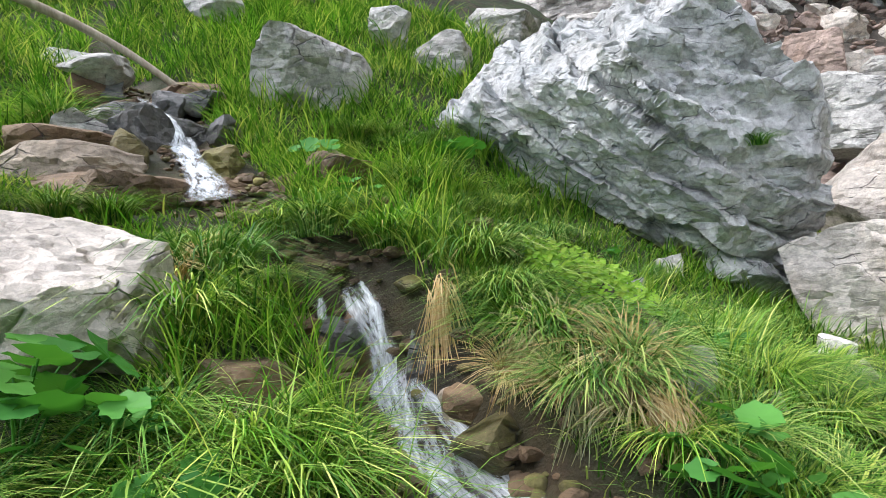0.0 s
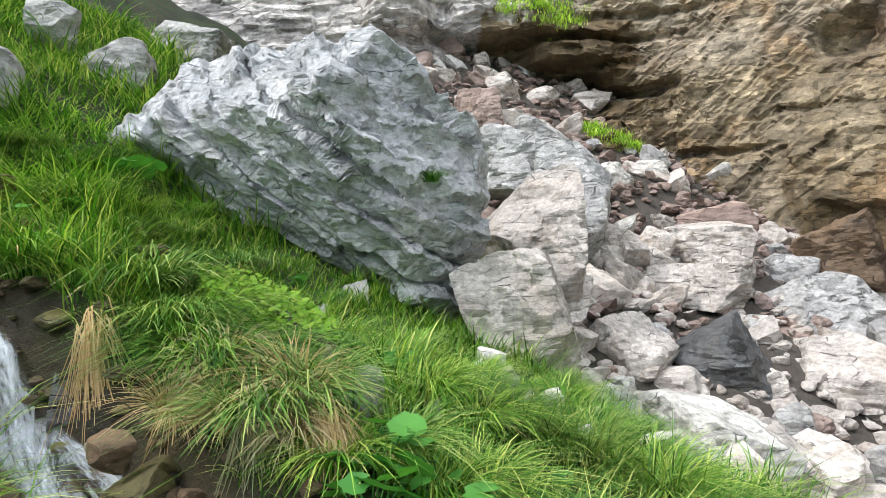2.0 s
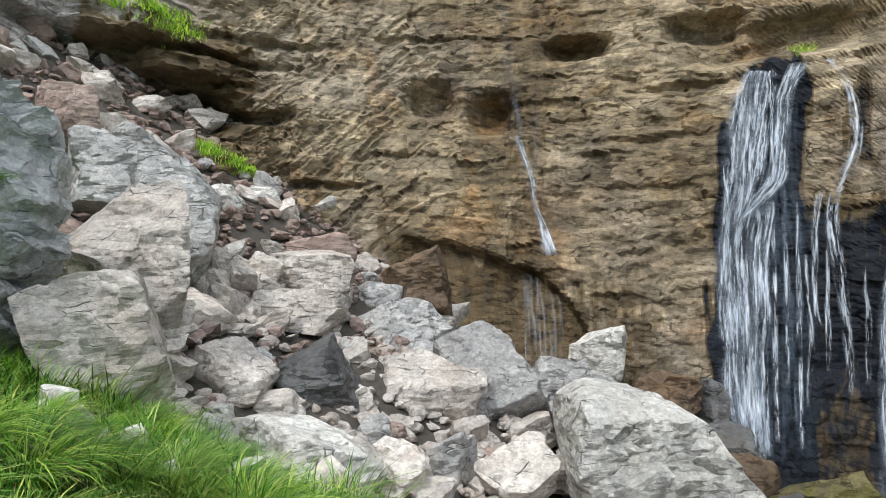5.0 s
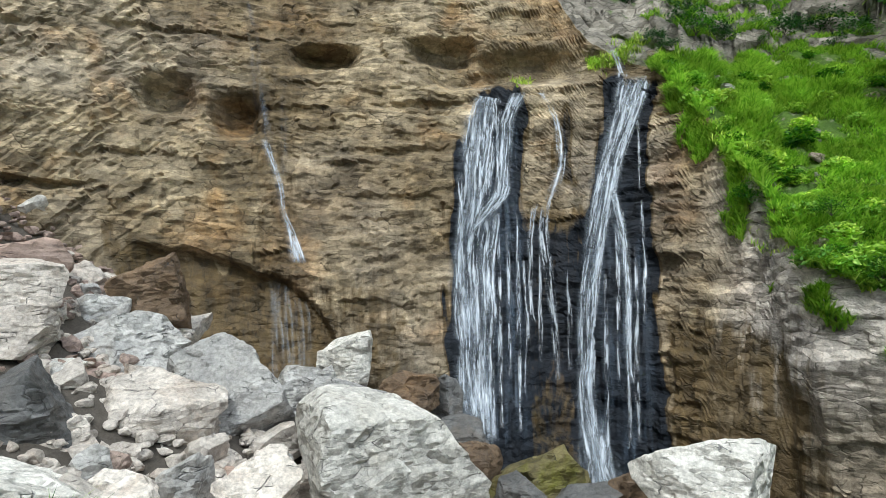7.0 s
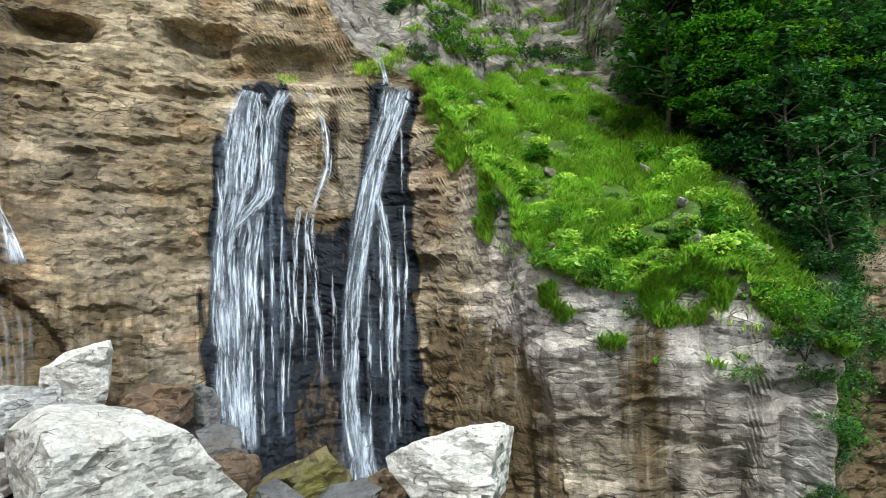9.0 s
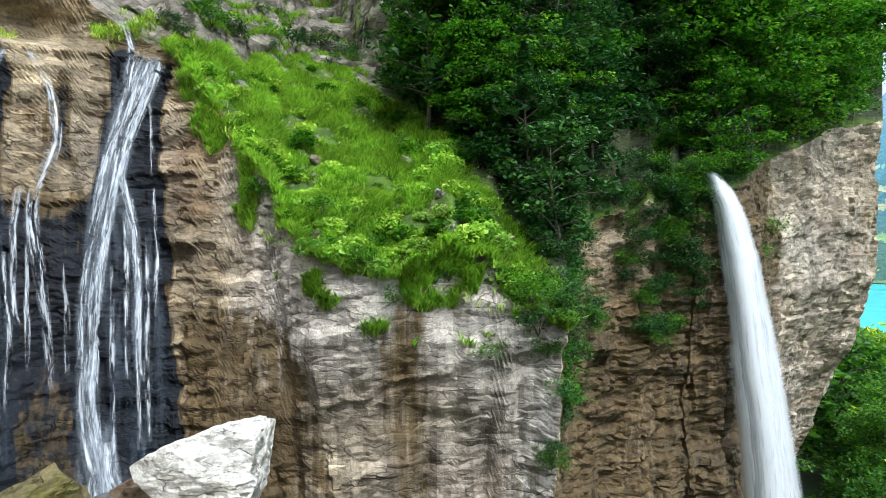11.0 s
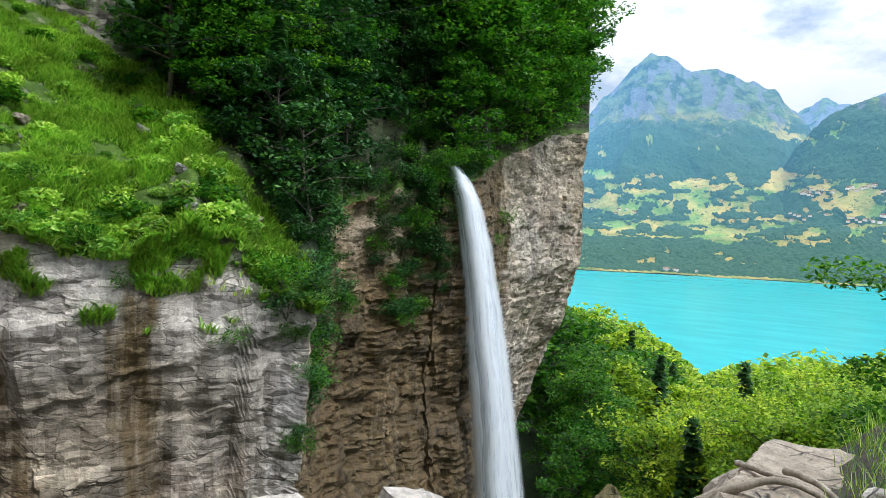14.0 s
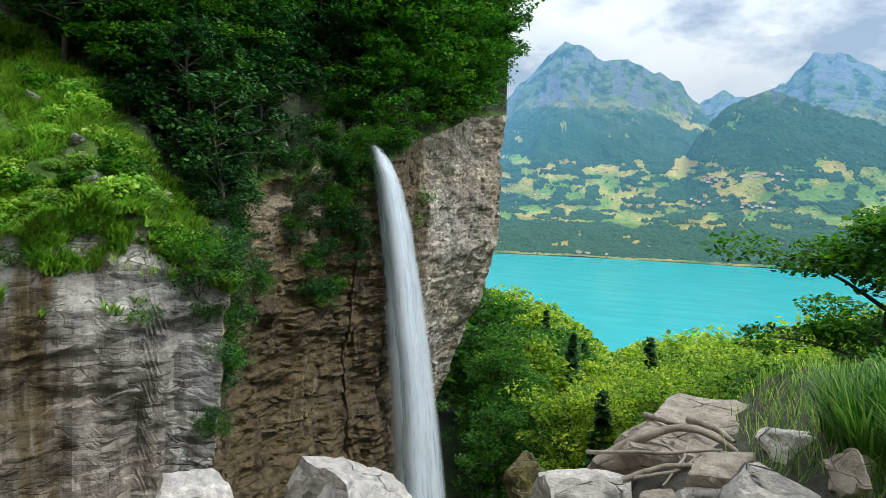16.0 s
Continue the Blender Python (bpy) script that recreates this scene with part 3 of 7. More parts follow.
for _ in range(40):
    NRM[1:-1] = (NRM[:-2] + 2 * NRM[1:-1] + NRM[2:]) / 4
NRM /= np.linalg.norm(NRM, axis=1)[:, None]

# hollows and bulges of the wall: bearing, height, half-width in degrees, half-height in metres, depth (out is positive)
HOLLOWS = [(60.0, 8.0, 2.2, 0.8, -1.6), (65.6, 7.2, 1.8, 0.9, -1.5), (73.2, 10.2, 2.6, 0.5, -1.8), (38.0, 7.0, 4.4, 1.0, -3.0), (32.5, 8.6, 3.6, 0.9, -2.4), (37.0, 9.0, 6.0, 0.9, 1.0),
           (41.5, 5.2, 3.2, 1.1, 1.2), (34.0, 10.5, 5.0, 1.0, 1.1), (24.0, 11, 3.0, 2.0, 1.5), (94.5, 3.5, 1.3, 3.5, 0.5), (89.5, 9.6, 7.0, 0.7, -1.0),
           (84.0, 10.6, 3.0, 0.5, -1.5), (116, -0.5, 4.0, 2.5, 0.6), (128, -2.5, 4.5, 1.4, 0.5),
           (38.5, 7.1, 8.0, 0.22, -1.6), (36, 8.3, 8.0, 0.16, -0.9), (38, 9.4, 9.0, 0.16, -0.8), (40, 5.9, 4.0, 0.16, -0.8), (46, 10.3, 6.0, 0.15, -0.35), (62, 10.8, 7.0, 0.16, -0.35),
           (83, 7.9, 6.0, 0.15, -0.30), (79, 5.6, 5.0, 0.15, -0.25), (78, 3.7, 4.0, 0.15, -0.25), (57, 5.4, 3.0, 0.15, -0.3), (50.5, 4.2, 4.0, 0.16, -0.6), (49, 7.6, 3.0, 0.9, 0.6)]



def arch(az):
    """Height of the lip under which the wall is hollowed out and wet."""
    return np.interp(az, (54, 55.5, 56.5, 61.6, 64.6, 67, 69, 72, 75, 77), (4.8, 3.5, 2.0, 1.6, 1.25, 0.8, 0.6, -0.5, -2.5, -5))


def wall_wet_and_shade(az, z):
    q = np.stack([az * 0.9, z * 0.35, 0 * z], 1)
    az, z = az + 0.8 * fbm(q, 3, 311), z + 0.9 * fbm(q * 1.3 + 5, 3, 317)
    az = az + 0.45 * fbm(np.stack([az * 2.6, z * 0.9, 0 * z], 1), 3, 331)
    # the two soaked lanes behind the twin falls, and the damp rock between them
    zl = (-6.6, -5.3, -1.6, 2.5, 5.6, 7.3, 8.6)
    l, r = np.interp(z, zl, (83.8, 84.0, 83.8, 84.0, 84.8, 86.0, 87.6)), np.interp(z, zl, (91.8, 91.6, 91.6, 91.2, 90.6, 91.2, 90.2))
    w = 1.3 * smooth(l - 0.5, l + 0.4, az) * smooth(r + 0.5, r - 0.4, az) * smooth(9.3, 8.0, z)
    zl = (-7, -1.8, 2, 3.6, 4.7, 8)
    l, r = np.interp(z, zl, (95.4, 95.3, 95.8, 96.8, 97.3, 98.3)), np.interp(z, zl, (103.2, 102.8, 102.3, 101.8, 101.6, 102.2))
    w = np.maximum(w, 1.3 * smooth(l - 0.5, l + 0.4, az) * smooth(r + 0.6, r - 0.4, az) * smooth(9.3, 8.2, z))
    w = np.maximum(w, 1.0 * smooth(90.5, 91.5, az) * smooth(96.4, 95.4, az) * smooth(4.4, 2.2, z) * (1 - 0.12 * smooth(-2.0, -4.5, z)))
    w = np.maximum(w, 0.9 * smooth(1.2, 0.5, np.abs(az - 94.8)) * smooth(4.0, 4.6, z) * smooth(7.8, 7.0, z))
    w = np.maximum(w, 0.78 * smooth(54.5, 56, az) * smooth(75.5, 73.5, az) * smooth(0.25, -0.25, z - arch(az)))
    w = np.maximum(w, 0.50 * smooth(66.2, 67.2, az) * smooth(71.5, 70.2, az) * smooth(13, 9, z))
    w = np.maximum(w, 0.58 * smooth(40, 50, az) * smooth(84, 78, az) * smooth(3.5, -1.5, z))
    w = np.maximum(w, 0.68 * smooth(103, 104, az) * smooth(119, 111, az) * smooth(1.5, -2.0, z))
    # Shadow under the layered overhang, painted through the wet mask.
    w = np.maximum(w, 0.74 * smooth(29, 32, az) * smooth(47, 43, az) * smooth(4.6, 5.6, z) * smooth(11.5, 9.6, z))
    w = np.maximum(w, 0.62 * smooth(118.2, 121.5, az) * smooth(126.5, 122.8, az) * smooth(1.5, -1.0, z))
    w = np.maximum(w, 0.58 * smooth(110.5, 111.5, az) * smooth(115.5, 114.2, az) * smooth(-1.0, -2.5, z))
    w = np.maximum(w, 0.36 * smooth(106, 110, az) * smooth(-1.5, -6, z))
    # Wet brown recess past the arris, darkened further for its shaded side.
    w = np.maximum(w, 0.66 * smooth(134.0, 134.6, az) * smooth(152, 150, az) * smooth(3.5, -1, z))
    return np.maximum(w, 0.8 * smooth(145.5, 147, az) * smooth(154, 152.5, az))


def blocks(u, z, k_h, k_w, s):
    """Offsets of fractured blocks in courses k_h high and k_w wide, from 0 to 1."""
    k = np.floor(z / k_h)
    w = k_w * (0.6 + 0.9 * hash01(k, 0 * k, 0 * k, s))
    q = u / w + 9 * hash01(k, 0 * k, 1 + 0 * k, s + 1)
    b = np.floor(q)
    lift = hash01(b, k, 0 * k, s + 2)
    return lift + 0.9 * (hash01(b, k, 0 * k, s + 3) - 0.5) * (q - b - 0.5) + 0.9 * (hash01(b, k, 0 * k, s + 4) - 0.35) * (z / k_h - k - 0.5)


def wall_point(i, z):
    """Places on the rock wall at columns i and heights z, both 1D."""
    i = np.asarray(i)
    back = CL[i] * (z - CZ[i])
    x, y = LX[i] + OUT[i, 0] * back, LY[i] + OUT[i, 1] * back
    u, az = LU[i], LAZ[i]
    p = np.stack([x, y, z], 1)
    low = fbm(p * 0.13, 3, 21)
    dip = z + 0.7 * fbm(p * 0.12, 2, 31) + 0.10 * u * smooth(62, 40, az) - 0.16 * (u - 70) * smooth(106, 112, az) * smooth(134, 130, az)
    dip = dip + 0.09 * fbm(p * 1.6, 2, 37)
    uw = u + 0.4 * low + 0.3 * fbm(p * 1.1 + 3, 2, 39)
    rugged = (0.55 + 0.45 * smooth(-0.25, 0.25, fbm(p * 0.09 + 7, 2, 33))) * (1 - 0.7 * smooth(104, 109, az) * smooth(135, 131, az)) * (1 - 0.2 * smooth(44, 50, az) * smooth(104, 98, az))
    wet = wall_wet_and_shade(az, z)
    inside = smooth(56, 59, az) * smooth(76.5, 72.5, az) * smooth(0.3, -0.2, z - arch(az))
    rugged = rugged * (1 - 0.75 * inside)
    d = 1.0 * low
    prow = np.maximum(smooth(104, 108, az) * smooth(135, 132, az), 0.8 * smooth(150, 153, az))
    d = d - 0.17 * smooth(106, 110, az) * smooth(134.5, 133, az) * smooth(0.12, -0.12, z - (-4.4 + 0.12 * (az - 110)) + 0.55 * fbm(p * 0.6, 4, 61))
    d = d + rugged * (0.50 * (blocks(uw, dip, 1.25, 2.6, 40) - 0.5) + (1 - 0.8 * prow) * (0.34 * (blocks(uw, dip, 0.5, 1.7, 50) - 0.5) + 0.15 * (blocks(uw, dip, 0.24, 1.3, 60) - 0.5)))
    d = d + (0.07 + 0.12 * rugged) * fbm(p * np.array([0.8, 0.8, 2.0]), 4, 71) + (0.07 - 0.03 * prow) * fbm(p * np.array([2.4, 2.4, 5.0]), 3, 81)
    flute = fbm(np.stack([u * 1.1, 0 * u, z * 0.12], 1), 3, 91)
    d = d + 0.4 * flute * smooth(2, -3, z) * smooth(76, 80, az)
    for a, h, wa, wh, amp in HOLLOWS:
        d = d + amp * np.exp(-((az - a) / wa) ** 4 - ((z - h - 0.25 * low) / wh) ** 4)
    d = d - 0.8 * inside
    # the sharp arris where the pale face ends, with a fluted recess behind it
    d = d + 0.9 * np.exp(-np.abs(az - 134.2) / 1.3) - 0.9 * smooth(134.2, 136.0, az) * smooth(145, 142, az)
    d = d + 0.35 * fbm(np.stack([u * 0.9, 0 * u, z * 0.10], 1), 3, 97) * smooth(134.4, 136, az) * smooth(148, 146, az)
    d = d - 0.8 * smooth(8.3, 8.9, z) * smooth(82, 85, az) * smooth(103, 100, az)
    d = d - 0.7 * smooth(142, 145, az) * smooth(152, 149, az) * smooth(4, 1, z)
    under = 0.36 * np.maximum(-z - 1.5, 0) * smooth(18.6, 20.4, LS[i])
    return np.stack([x + NRM[i, 0] * d + under * 0.93, y + NRM[i, 1] * d + under * 0.37, z + 0.12 * fbm(p * 1.7, 2, 95)], 1), wet, low


def tan_amount(az, p):
    t = smooth(31, 44, az) * (1 - 0.80 * smooth(105, 111, az)) + 0.75 * smooth(133.8, 134.6, az) - 0.35 * smooth(151, 154, az)
    t = t + 0.45 * smooth(106, 110, az) * smooth(134, 131, az) * smooth(-0.5, -4, p[:, 2])
    return np.clip(t + 0.35 * fbm(p * 0.22, 3, 101), 0, 1)


ROWS = 225
col = np.repeat(np.arange(COLS)[None], ROWS, 0).ravel()
vv = np.repeat(np.linspace(0, 1, ROWS)[:, None], COLS, 1).ravel()
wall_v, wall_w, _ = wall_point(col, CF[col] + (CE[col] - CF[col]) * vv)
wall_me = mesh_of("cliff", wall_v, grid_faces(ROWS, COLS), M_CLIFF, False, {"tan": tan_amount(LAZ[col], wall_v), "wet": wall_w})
tagged(new("cliff", wall_me), "tall layered limestone cliff, tan and grey, streaked dark with water", "cliff", kind="structure")
WALL = wall_v.reshape(ROWS, COLS, 3)


def on_wall(az, z, lift=0.15):
    """A place on the face of the wall at a bearing and a height, lifted off it towards the open."""
    i = int(np.argmin(np.abs(LAZ - az) + 50 * ((LS < 2) | (LS > 21.5))))
    p = wall_point(np.array([i]), np.array([float(z)]))[0][0]
    return p + np.array([NRM[i, 0], NRM[i, 1], 0]) * lift


# slopes above the edge of the wall
UP_RISE = [1.6, 1.6, 1.6, 1.6, 1.6, 1.6, 1.6, 1.6, 1.6, 1.5, 1.2, 0.75, 0.66, 0.66, 0.68, 0.75, 0.85, 0.9, 0.9, 0.9, 0.8, 0.7, 0.5, 0.4, 0.4]
UP_ROWS = 150
UR = np.interp(LS, ST, UP_RISE)


GRASS_AZ = (97, 103, 105, 107, 109.5, 113.5, 117.4, 121.9, 125, 129, 132, 134.2, 136)
GRASS_RUN = (0.5, 0.8, 1.5, 4.0, 8.0, 13.0, 13.5, 11.0, 7.4, 4.3, 2.9, 0.8, 0.0)
GRASS_TO = np.interp(LAZ, GRASS_AZ, GRASS_RUN)
WALL_FROM = np.where(LS > 9, np.interp(LAZ, (97, 103, 105, 107, 109.5, 113.5, 118, 135, 150), (0.8, 1.2, 2.0, 4.5, 8.5, 13.5, 14, 13.5, 13)), 12.0)
# Upper wall out of view, bent forward as a roof to shade the woods.
SHADE_OVERHANG = np.where(LS > 9, np.interp(LAZ, (97, 115, 125, 138, 148, 153, 158), (0.5, 2.5, 4.5, 15.0, 15.0, 3.0, 0.0)), 0.0)
SHADE_ROOF_RISE = np.interp(LAZ, (97, 128, 137, 150, 153), (3.3, 3.3, 1.8, 1.8, 3.3))
TERRACE = np.where(LS > 9, smooth(121, 115, LAZ), 0.0)


def slope_point(i, run):
    """Places on the slopes above the wall, run metres behind its edge: turf, then rock terraces, then the upper wall,
    its unseen overhang added for shade.
    """
    top = WALL[-1, i]
    s = np.maximum(run - WALL_FROM[i], 0)
    s1 = np.minimum(s, 6.0 * TERRACE[i])
    s2 = np.clip(s - 6.0 * TERRACE[i], 0, 8)
    s3 = np.maximum(s - 6.0 * TERRACE[i] - 8, 0)
    q = 0.95 * s1 / 1.3 + 0.25 * np.sin(LU[i] * 0.7)
    steps = 1.3 * (np.floor(q) + smooth(0.55, 1.0, q - np.floor(q))) - 1.3 * 0.25 * np.sin(LU[i] * 0.7) * smooth(0, 1, s1)
    z = top[:, 2] + UR[i] * np.minimum(run, WALL_FROM[i]) + np.where(s1 > 0, np.maximum(steps, 0), 0) + SHADE_ROOF_RISE[i] * s2 + 0.25 * s3
    back = np.minimum(run, WALL_FROM[i]) + s1 + 0.15 * s2 - SHADE_OVERHANG[i] * (s2 / 8) ** 1.4 + s3
    x, y = top[:, 0] + OUT[i, 0] * back, top[:, 1] + OUT[i, 1] * back
    p = np.stack([x, y, z], 1)
    grow = smooth(0, 2.5, run)
    n = grow * (0.9 * fbm(p * 0.22, 3, 111) + 0.35 * fbm(p * 0.9, 3, 121))
    rock = smooth(0, 1, s) * (0.9 * blocks(LU[i], z, 1.4, 2.6, 130) + 0.4 * blocks(LU[i], z, 0.5, 1.0, 140))
    return p + np.stack([OUT[i, 0] * -rock, OUT[i, 1] * -rock, n * (1 - 0.5 * smooth(0, 1.5, s))], 1)


def build_slopes():
    run = np.concatenate([np.linspace(0, 30, UP_ROWS - 5), np.array([34, 42, 60, 90, 140])])
    i = np.repeat(np.arange(COLS)[None], UP_ROWS, 0).ravel()
    rr = np.repeat(run[:, None], COLS, 1).ravel()
    v = slope_point(i, rr)
    az = LAZ[i]
    wob = rr + 1.0 * fbm(v * 0.5, 2, 6)
    grass = smooth(GRASS_TO[i] + 0.5, GRASS_TO[i] - 0.5, wob) * smooth(100, 104, az + 2 * fbm(v * 0.4, 2, 5))
    woods = smooth(118, 122, az) * smooth(WALL_FROM[i] + 0.4, WALL_FROM[i] - 0.4, wob)
    s1 = rr - WALL_FROM[i]
    q = 0.95 * np.clip(s1, 0, 6) / 1.3 + 0.25 * np.sin(LU[i] * 0.7)
    tread = TERRACE[i] * smooth(0, 0.4, s1) * smooth(7.0, 6.0, s1) * smooth(0.62, 0.45, q - np.floor(q)) * smooth(-0.3, 0.1, fbm(v * 0.6, 3, 8))
    green = np.maximum(np.maximum(grass, woods), np.maximum(tread, smooth(24, 27, rr)))
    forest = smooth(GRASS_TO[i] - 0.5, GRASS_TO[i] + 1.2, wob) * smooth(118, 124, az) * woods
    return v, i, rr, green, forest


SV, SI, SRUN, SGREEN, SFOREST = build_slopes()


def slope_material():
    m = Nodes("slope_turf_and_rock")
    c = m.coords("Position")
    flat = m.coords("Position", (0.35, 0.35, 1.8))
    n = m.ramp(m.noise(c, 0.8, 7, 0.65), [(0.35, 0.0), (0.65, 1.0)])
    turf = m.mix(n, (0.05, 0.10, 0.012), (0.11, 0.20, 0.022))
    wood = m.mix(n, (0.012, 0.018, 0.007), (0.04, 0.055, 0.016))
    rock = m.mix(m.ramp(m.noise(flat, 1.0, 7, 0.65), [(0.35, 0.0), (0.65, 1.0)]), (0.20, 0.18, 0.15), (0.55, 0.50, 0.43))
    beds = m.coords("Position", (0.8, 0.8, 2.2))
    block, block_tone, joint = m.facets(beds, 0.9)
    chip, chip_tone, seam = m.facets(beds, 2.8)
    rock = m.mix(1.0, rock, m.ramp(block_tone, [(0.0, 0.62), (1.0, 1.15)]), "MULTIPLY")
    rock = m.mix(1.0, rock, m.ramp(chip_tone, [(0.0, 0.68), (1.0, 1.12)]), "MULTIPLY")
    # Shade in the joints is painted dark, as on the cliff.
    rock = m.mix(m.math("MAXIMUM", m.ramp(joint, [(0.004, 0.8), (0.03, 0.0)]), m.ramp(seam, [(0.005, 0.5), (0.03, 0.0)])), rock, (0.05, 0.045, 0.035))
    bare = m.ramp(m.noise(c, 1.1, 6, 0.62), [(0.60, 0.0), (0.68, 1.0)])
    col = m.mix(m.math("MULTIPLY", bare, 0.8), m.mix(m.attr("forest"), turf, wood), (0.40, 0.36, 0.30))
    col = m.mix(m.attr("green"), rock, col)
    h = m.math("MULTIPLY", m.math("ADD", m.noise(c, 2.5, 10, 0.7), m.math("MULTIPLY", m.noise(c, 14, 5, 0.7), 0.4)), 0.11)
    h = m.math("ADD", h, m.math("ADD", m.math("MULTIPLY", block, 0.3), m.math("MULTIPLY", chip, 0.5)))
    m.bump(h, 1.0, 1.0)
    return m.set(col, 0.92)


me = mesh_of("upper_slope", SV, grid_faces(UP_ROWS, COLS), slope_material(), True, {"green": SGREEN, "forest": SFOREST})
tagged(new("upper_slope", me), "grassy slope with rock ledges on top of the cliff", "slope", kind="structure")

# ---------------------------------------------------------------- lake and far shore
LAKE = -126.0


def build_lake():
    az = np.linspace(130, 230, 60) * D2R
    rad = np.geomspace(420, 2300, 40)
    v = np.stack([rad[:, None] * np.sin(az), rad[:, None] * np.cos(az), np.full((40, 60), LAKE)], -1).reshape(-1, 3)
    tagged(new("lake_water", mesh_of("lake_water", v, grid_faces(40, 60)[:, ::-1], M_LAKE)), "calm turquoise mountain lake", "lake", kind="structure")


build_lake()

# crest lines of the ranges: bearing and elevation angle seen from the meadow, and their distance
RANGES = [
    (3700, [(140, 7.5), (152, 8.5), (160, 9.3), (162.2, 11.5), (164.1, 13.5), (165.5, 14.7), (167, 14.2), (168.8, 13.0), (171, 12.95), (173.3, 11.9), (175.2, 11.2), (177.1, 9.3), (179, 6.5), (182, 3), (190, 1)]),
    (4550, [(176, 6), (177, 9.4), (178.0, 9.9), (178.6, 10.4), (179.7, 9.6), (181, 9.8), (182.5, 10.4), (183.3, 10.6), (184, 11.6), (185.1, 12.9), (187.4, 12.4), (189.9, 11), (195, 11.5), (205, 9), (225, 7)]),
    (3000, [(174, 1), (177, 6.5), (179.2, 9.0), (180.9, 9.7), (182.5, 10.2), (184.6, 9.3), (187, 8.1), (190.2, 6.9), (196, 6), (210, 7), (230, 7)]),
]


def build_mountains():
    cols, rows = 520, 330
    az = np.concatenate([np.linspace(140, 157, 20, endpoint=False), np.linspace(157, 194, cols - 40, endpoint=False), np.linspace(194, 230, 20)])
    rad = np.concatenate([np.linspace(1880, 3000, 230, endpoint=False), np.linspace(3000, 4800, 100)])
    A, R = np.meshgrid(az, rad)
    A, R = A.ravel(), R.ravel()
    x, y = R * np.sin(A * D2R), R * np.cos(A * D2R)
    p = np.stack([x, y, 0 * x], 1)
    shore = 1915 + 40 * fbm(np.stack([A * 0.25, 0 * A, 0 * A], 1), 3, 7)
    t = (R - shore)
    # terraced lower slopes with a plateau of meadows, then the ranges
    base = LAKE - 4 + 0.24 * np.maximum(t, -40) * smooth(-30, 40, t) + 45 * fbm(p * 0.0022, 4, 13) * smooth(60, 400, t) + 14 * fbm(p * 0.008, 3, 17) * smooth(40, 200, t)
    base = base - 0.10 * np.maximum(t - 650, 0)
    z = base
    crag = np.zeros_like(z)
    for dist, crest in RANGES:
        ca, ce = np.array(crest).T
        jag = 0.30 * fbm(np.stack([A * 1.3, 0 * A, 0 * A + dist], 1), 4, 19)
        top = 1.6 + dist * np.tan((np.interp(A, ca, ce) + jag) * D2R)
        q = (R - shore - 350) / (dist - shore - 350)
        prof = np.where(q < 1, np.clip(q, 0, 1) ** 1.35, np.clip(1 - (q - 1) * 2.2, -1, 1))
        rib = 150 * (0.5 - np.abs(fbm(p * 0.0021 + 0.35 * fbm(p * 0.002, 2, 5)[:, None], 5, 23 + dist))) * 1.5 * np.clip(q, 0, 1) * np.clip(1.12 - q, 0, 1) * 2.2
        h = LAKE + (top - LAKE) * prof + rib
        crag = np.where(h > z, np.clip(q, 0, 1.0), crag)
        z = np.maximum(z, h)
    ev = np.degrees(np.arctan2(z, R))
    patches = fbm(np.stack([A * 0.50, ev * 1.05, R * 0.0006], 1), 6, 29, 0.58)
    band = smooth(-1.5, -0.5, ev + 0.8 * patches) * smooth(5.0, 3.8, ev + 1.2 * patches)
    wood = smooth(-0.03, 0.02, patches + 0.42 * (1 - band) - 0.13 * band + 0.05 * fbm(p * 0.02, 2, 31))
    strip = fbm(np.stack([A * 0.7, ev * 2.2, 0 * A], 1), 3, 37)
    wood = np.maximum(wood, smooth(0.16, 0.22, strip) * band)
    high = smooth(380, 640, z + 90 * fbm(p * 0.004, 3, 41))
    rock = high * smooth(-0.25, 0.3, fbm(np.stack([A * 1.6, R * 0.004, z * 0.01], 1), 4, 43))
    wood = wood * (1 - 0.85 * high) * smooth(4, 16, t)
    crown = 0.5 + 0.5 * vnoise(p * 0.11, 47)
    z = z + wood * (6 + 9 * crown)
    # Haze of the distance, stronger far out, painted on as a blue glow.
    haze_glow = np.clip((R - 1500) / 2800, 0.22, 1) + 0.25 * smooth(174, 160, A) * smooth(2300, 3400, R)
    me = mesh_of("backdrop", np.stack([x, y, z], 1), grid_faces(rows, cols)[:, ::-1], M_MOUNTAIN, True, {"wood": wood, "rock": rock, "haze_glow": haze_glow, "high": high})
    tagged(new("backdrop", me), "far shore with meadows, woods and rocky mountains, haze painted as glow", "mountains", kind="structure")
    return me


build_mountains()

# ---------------------------------------------------------------- rocks
def sphere_dirs(level):
    bm = bmesh.new()
    bmesh.ops.create_icosphere(bm, subdivisions=level, radius=1.0)
    v = np.array([w.co[:] for w in bm.verts])
    f = np.array([[w.index for w in face.verts] for face in bm.faces])
    bm.free()
    return v / np.linalg.norm(v, axis=1)[:, None], f


DIRS = {k: sphere_dirs(k) for k in (2, 3, 4, 5, 7)}


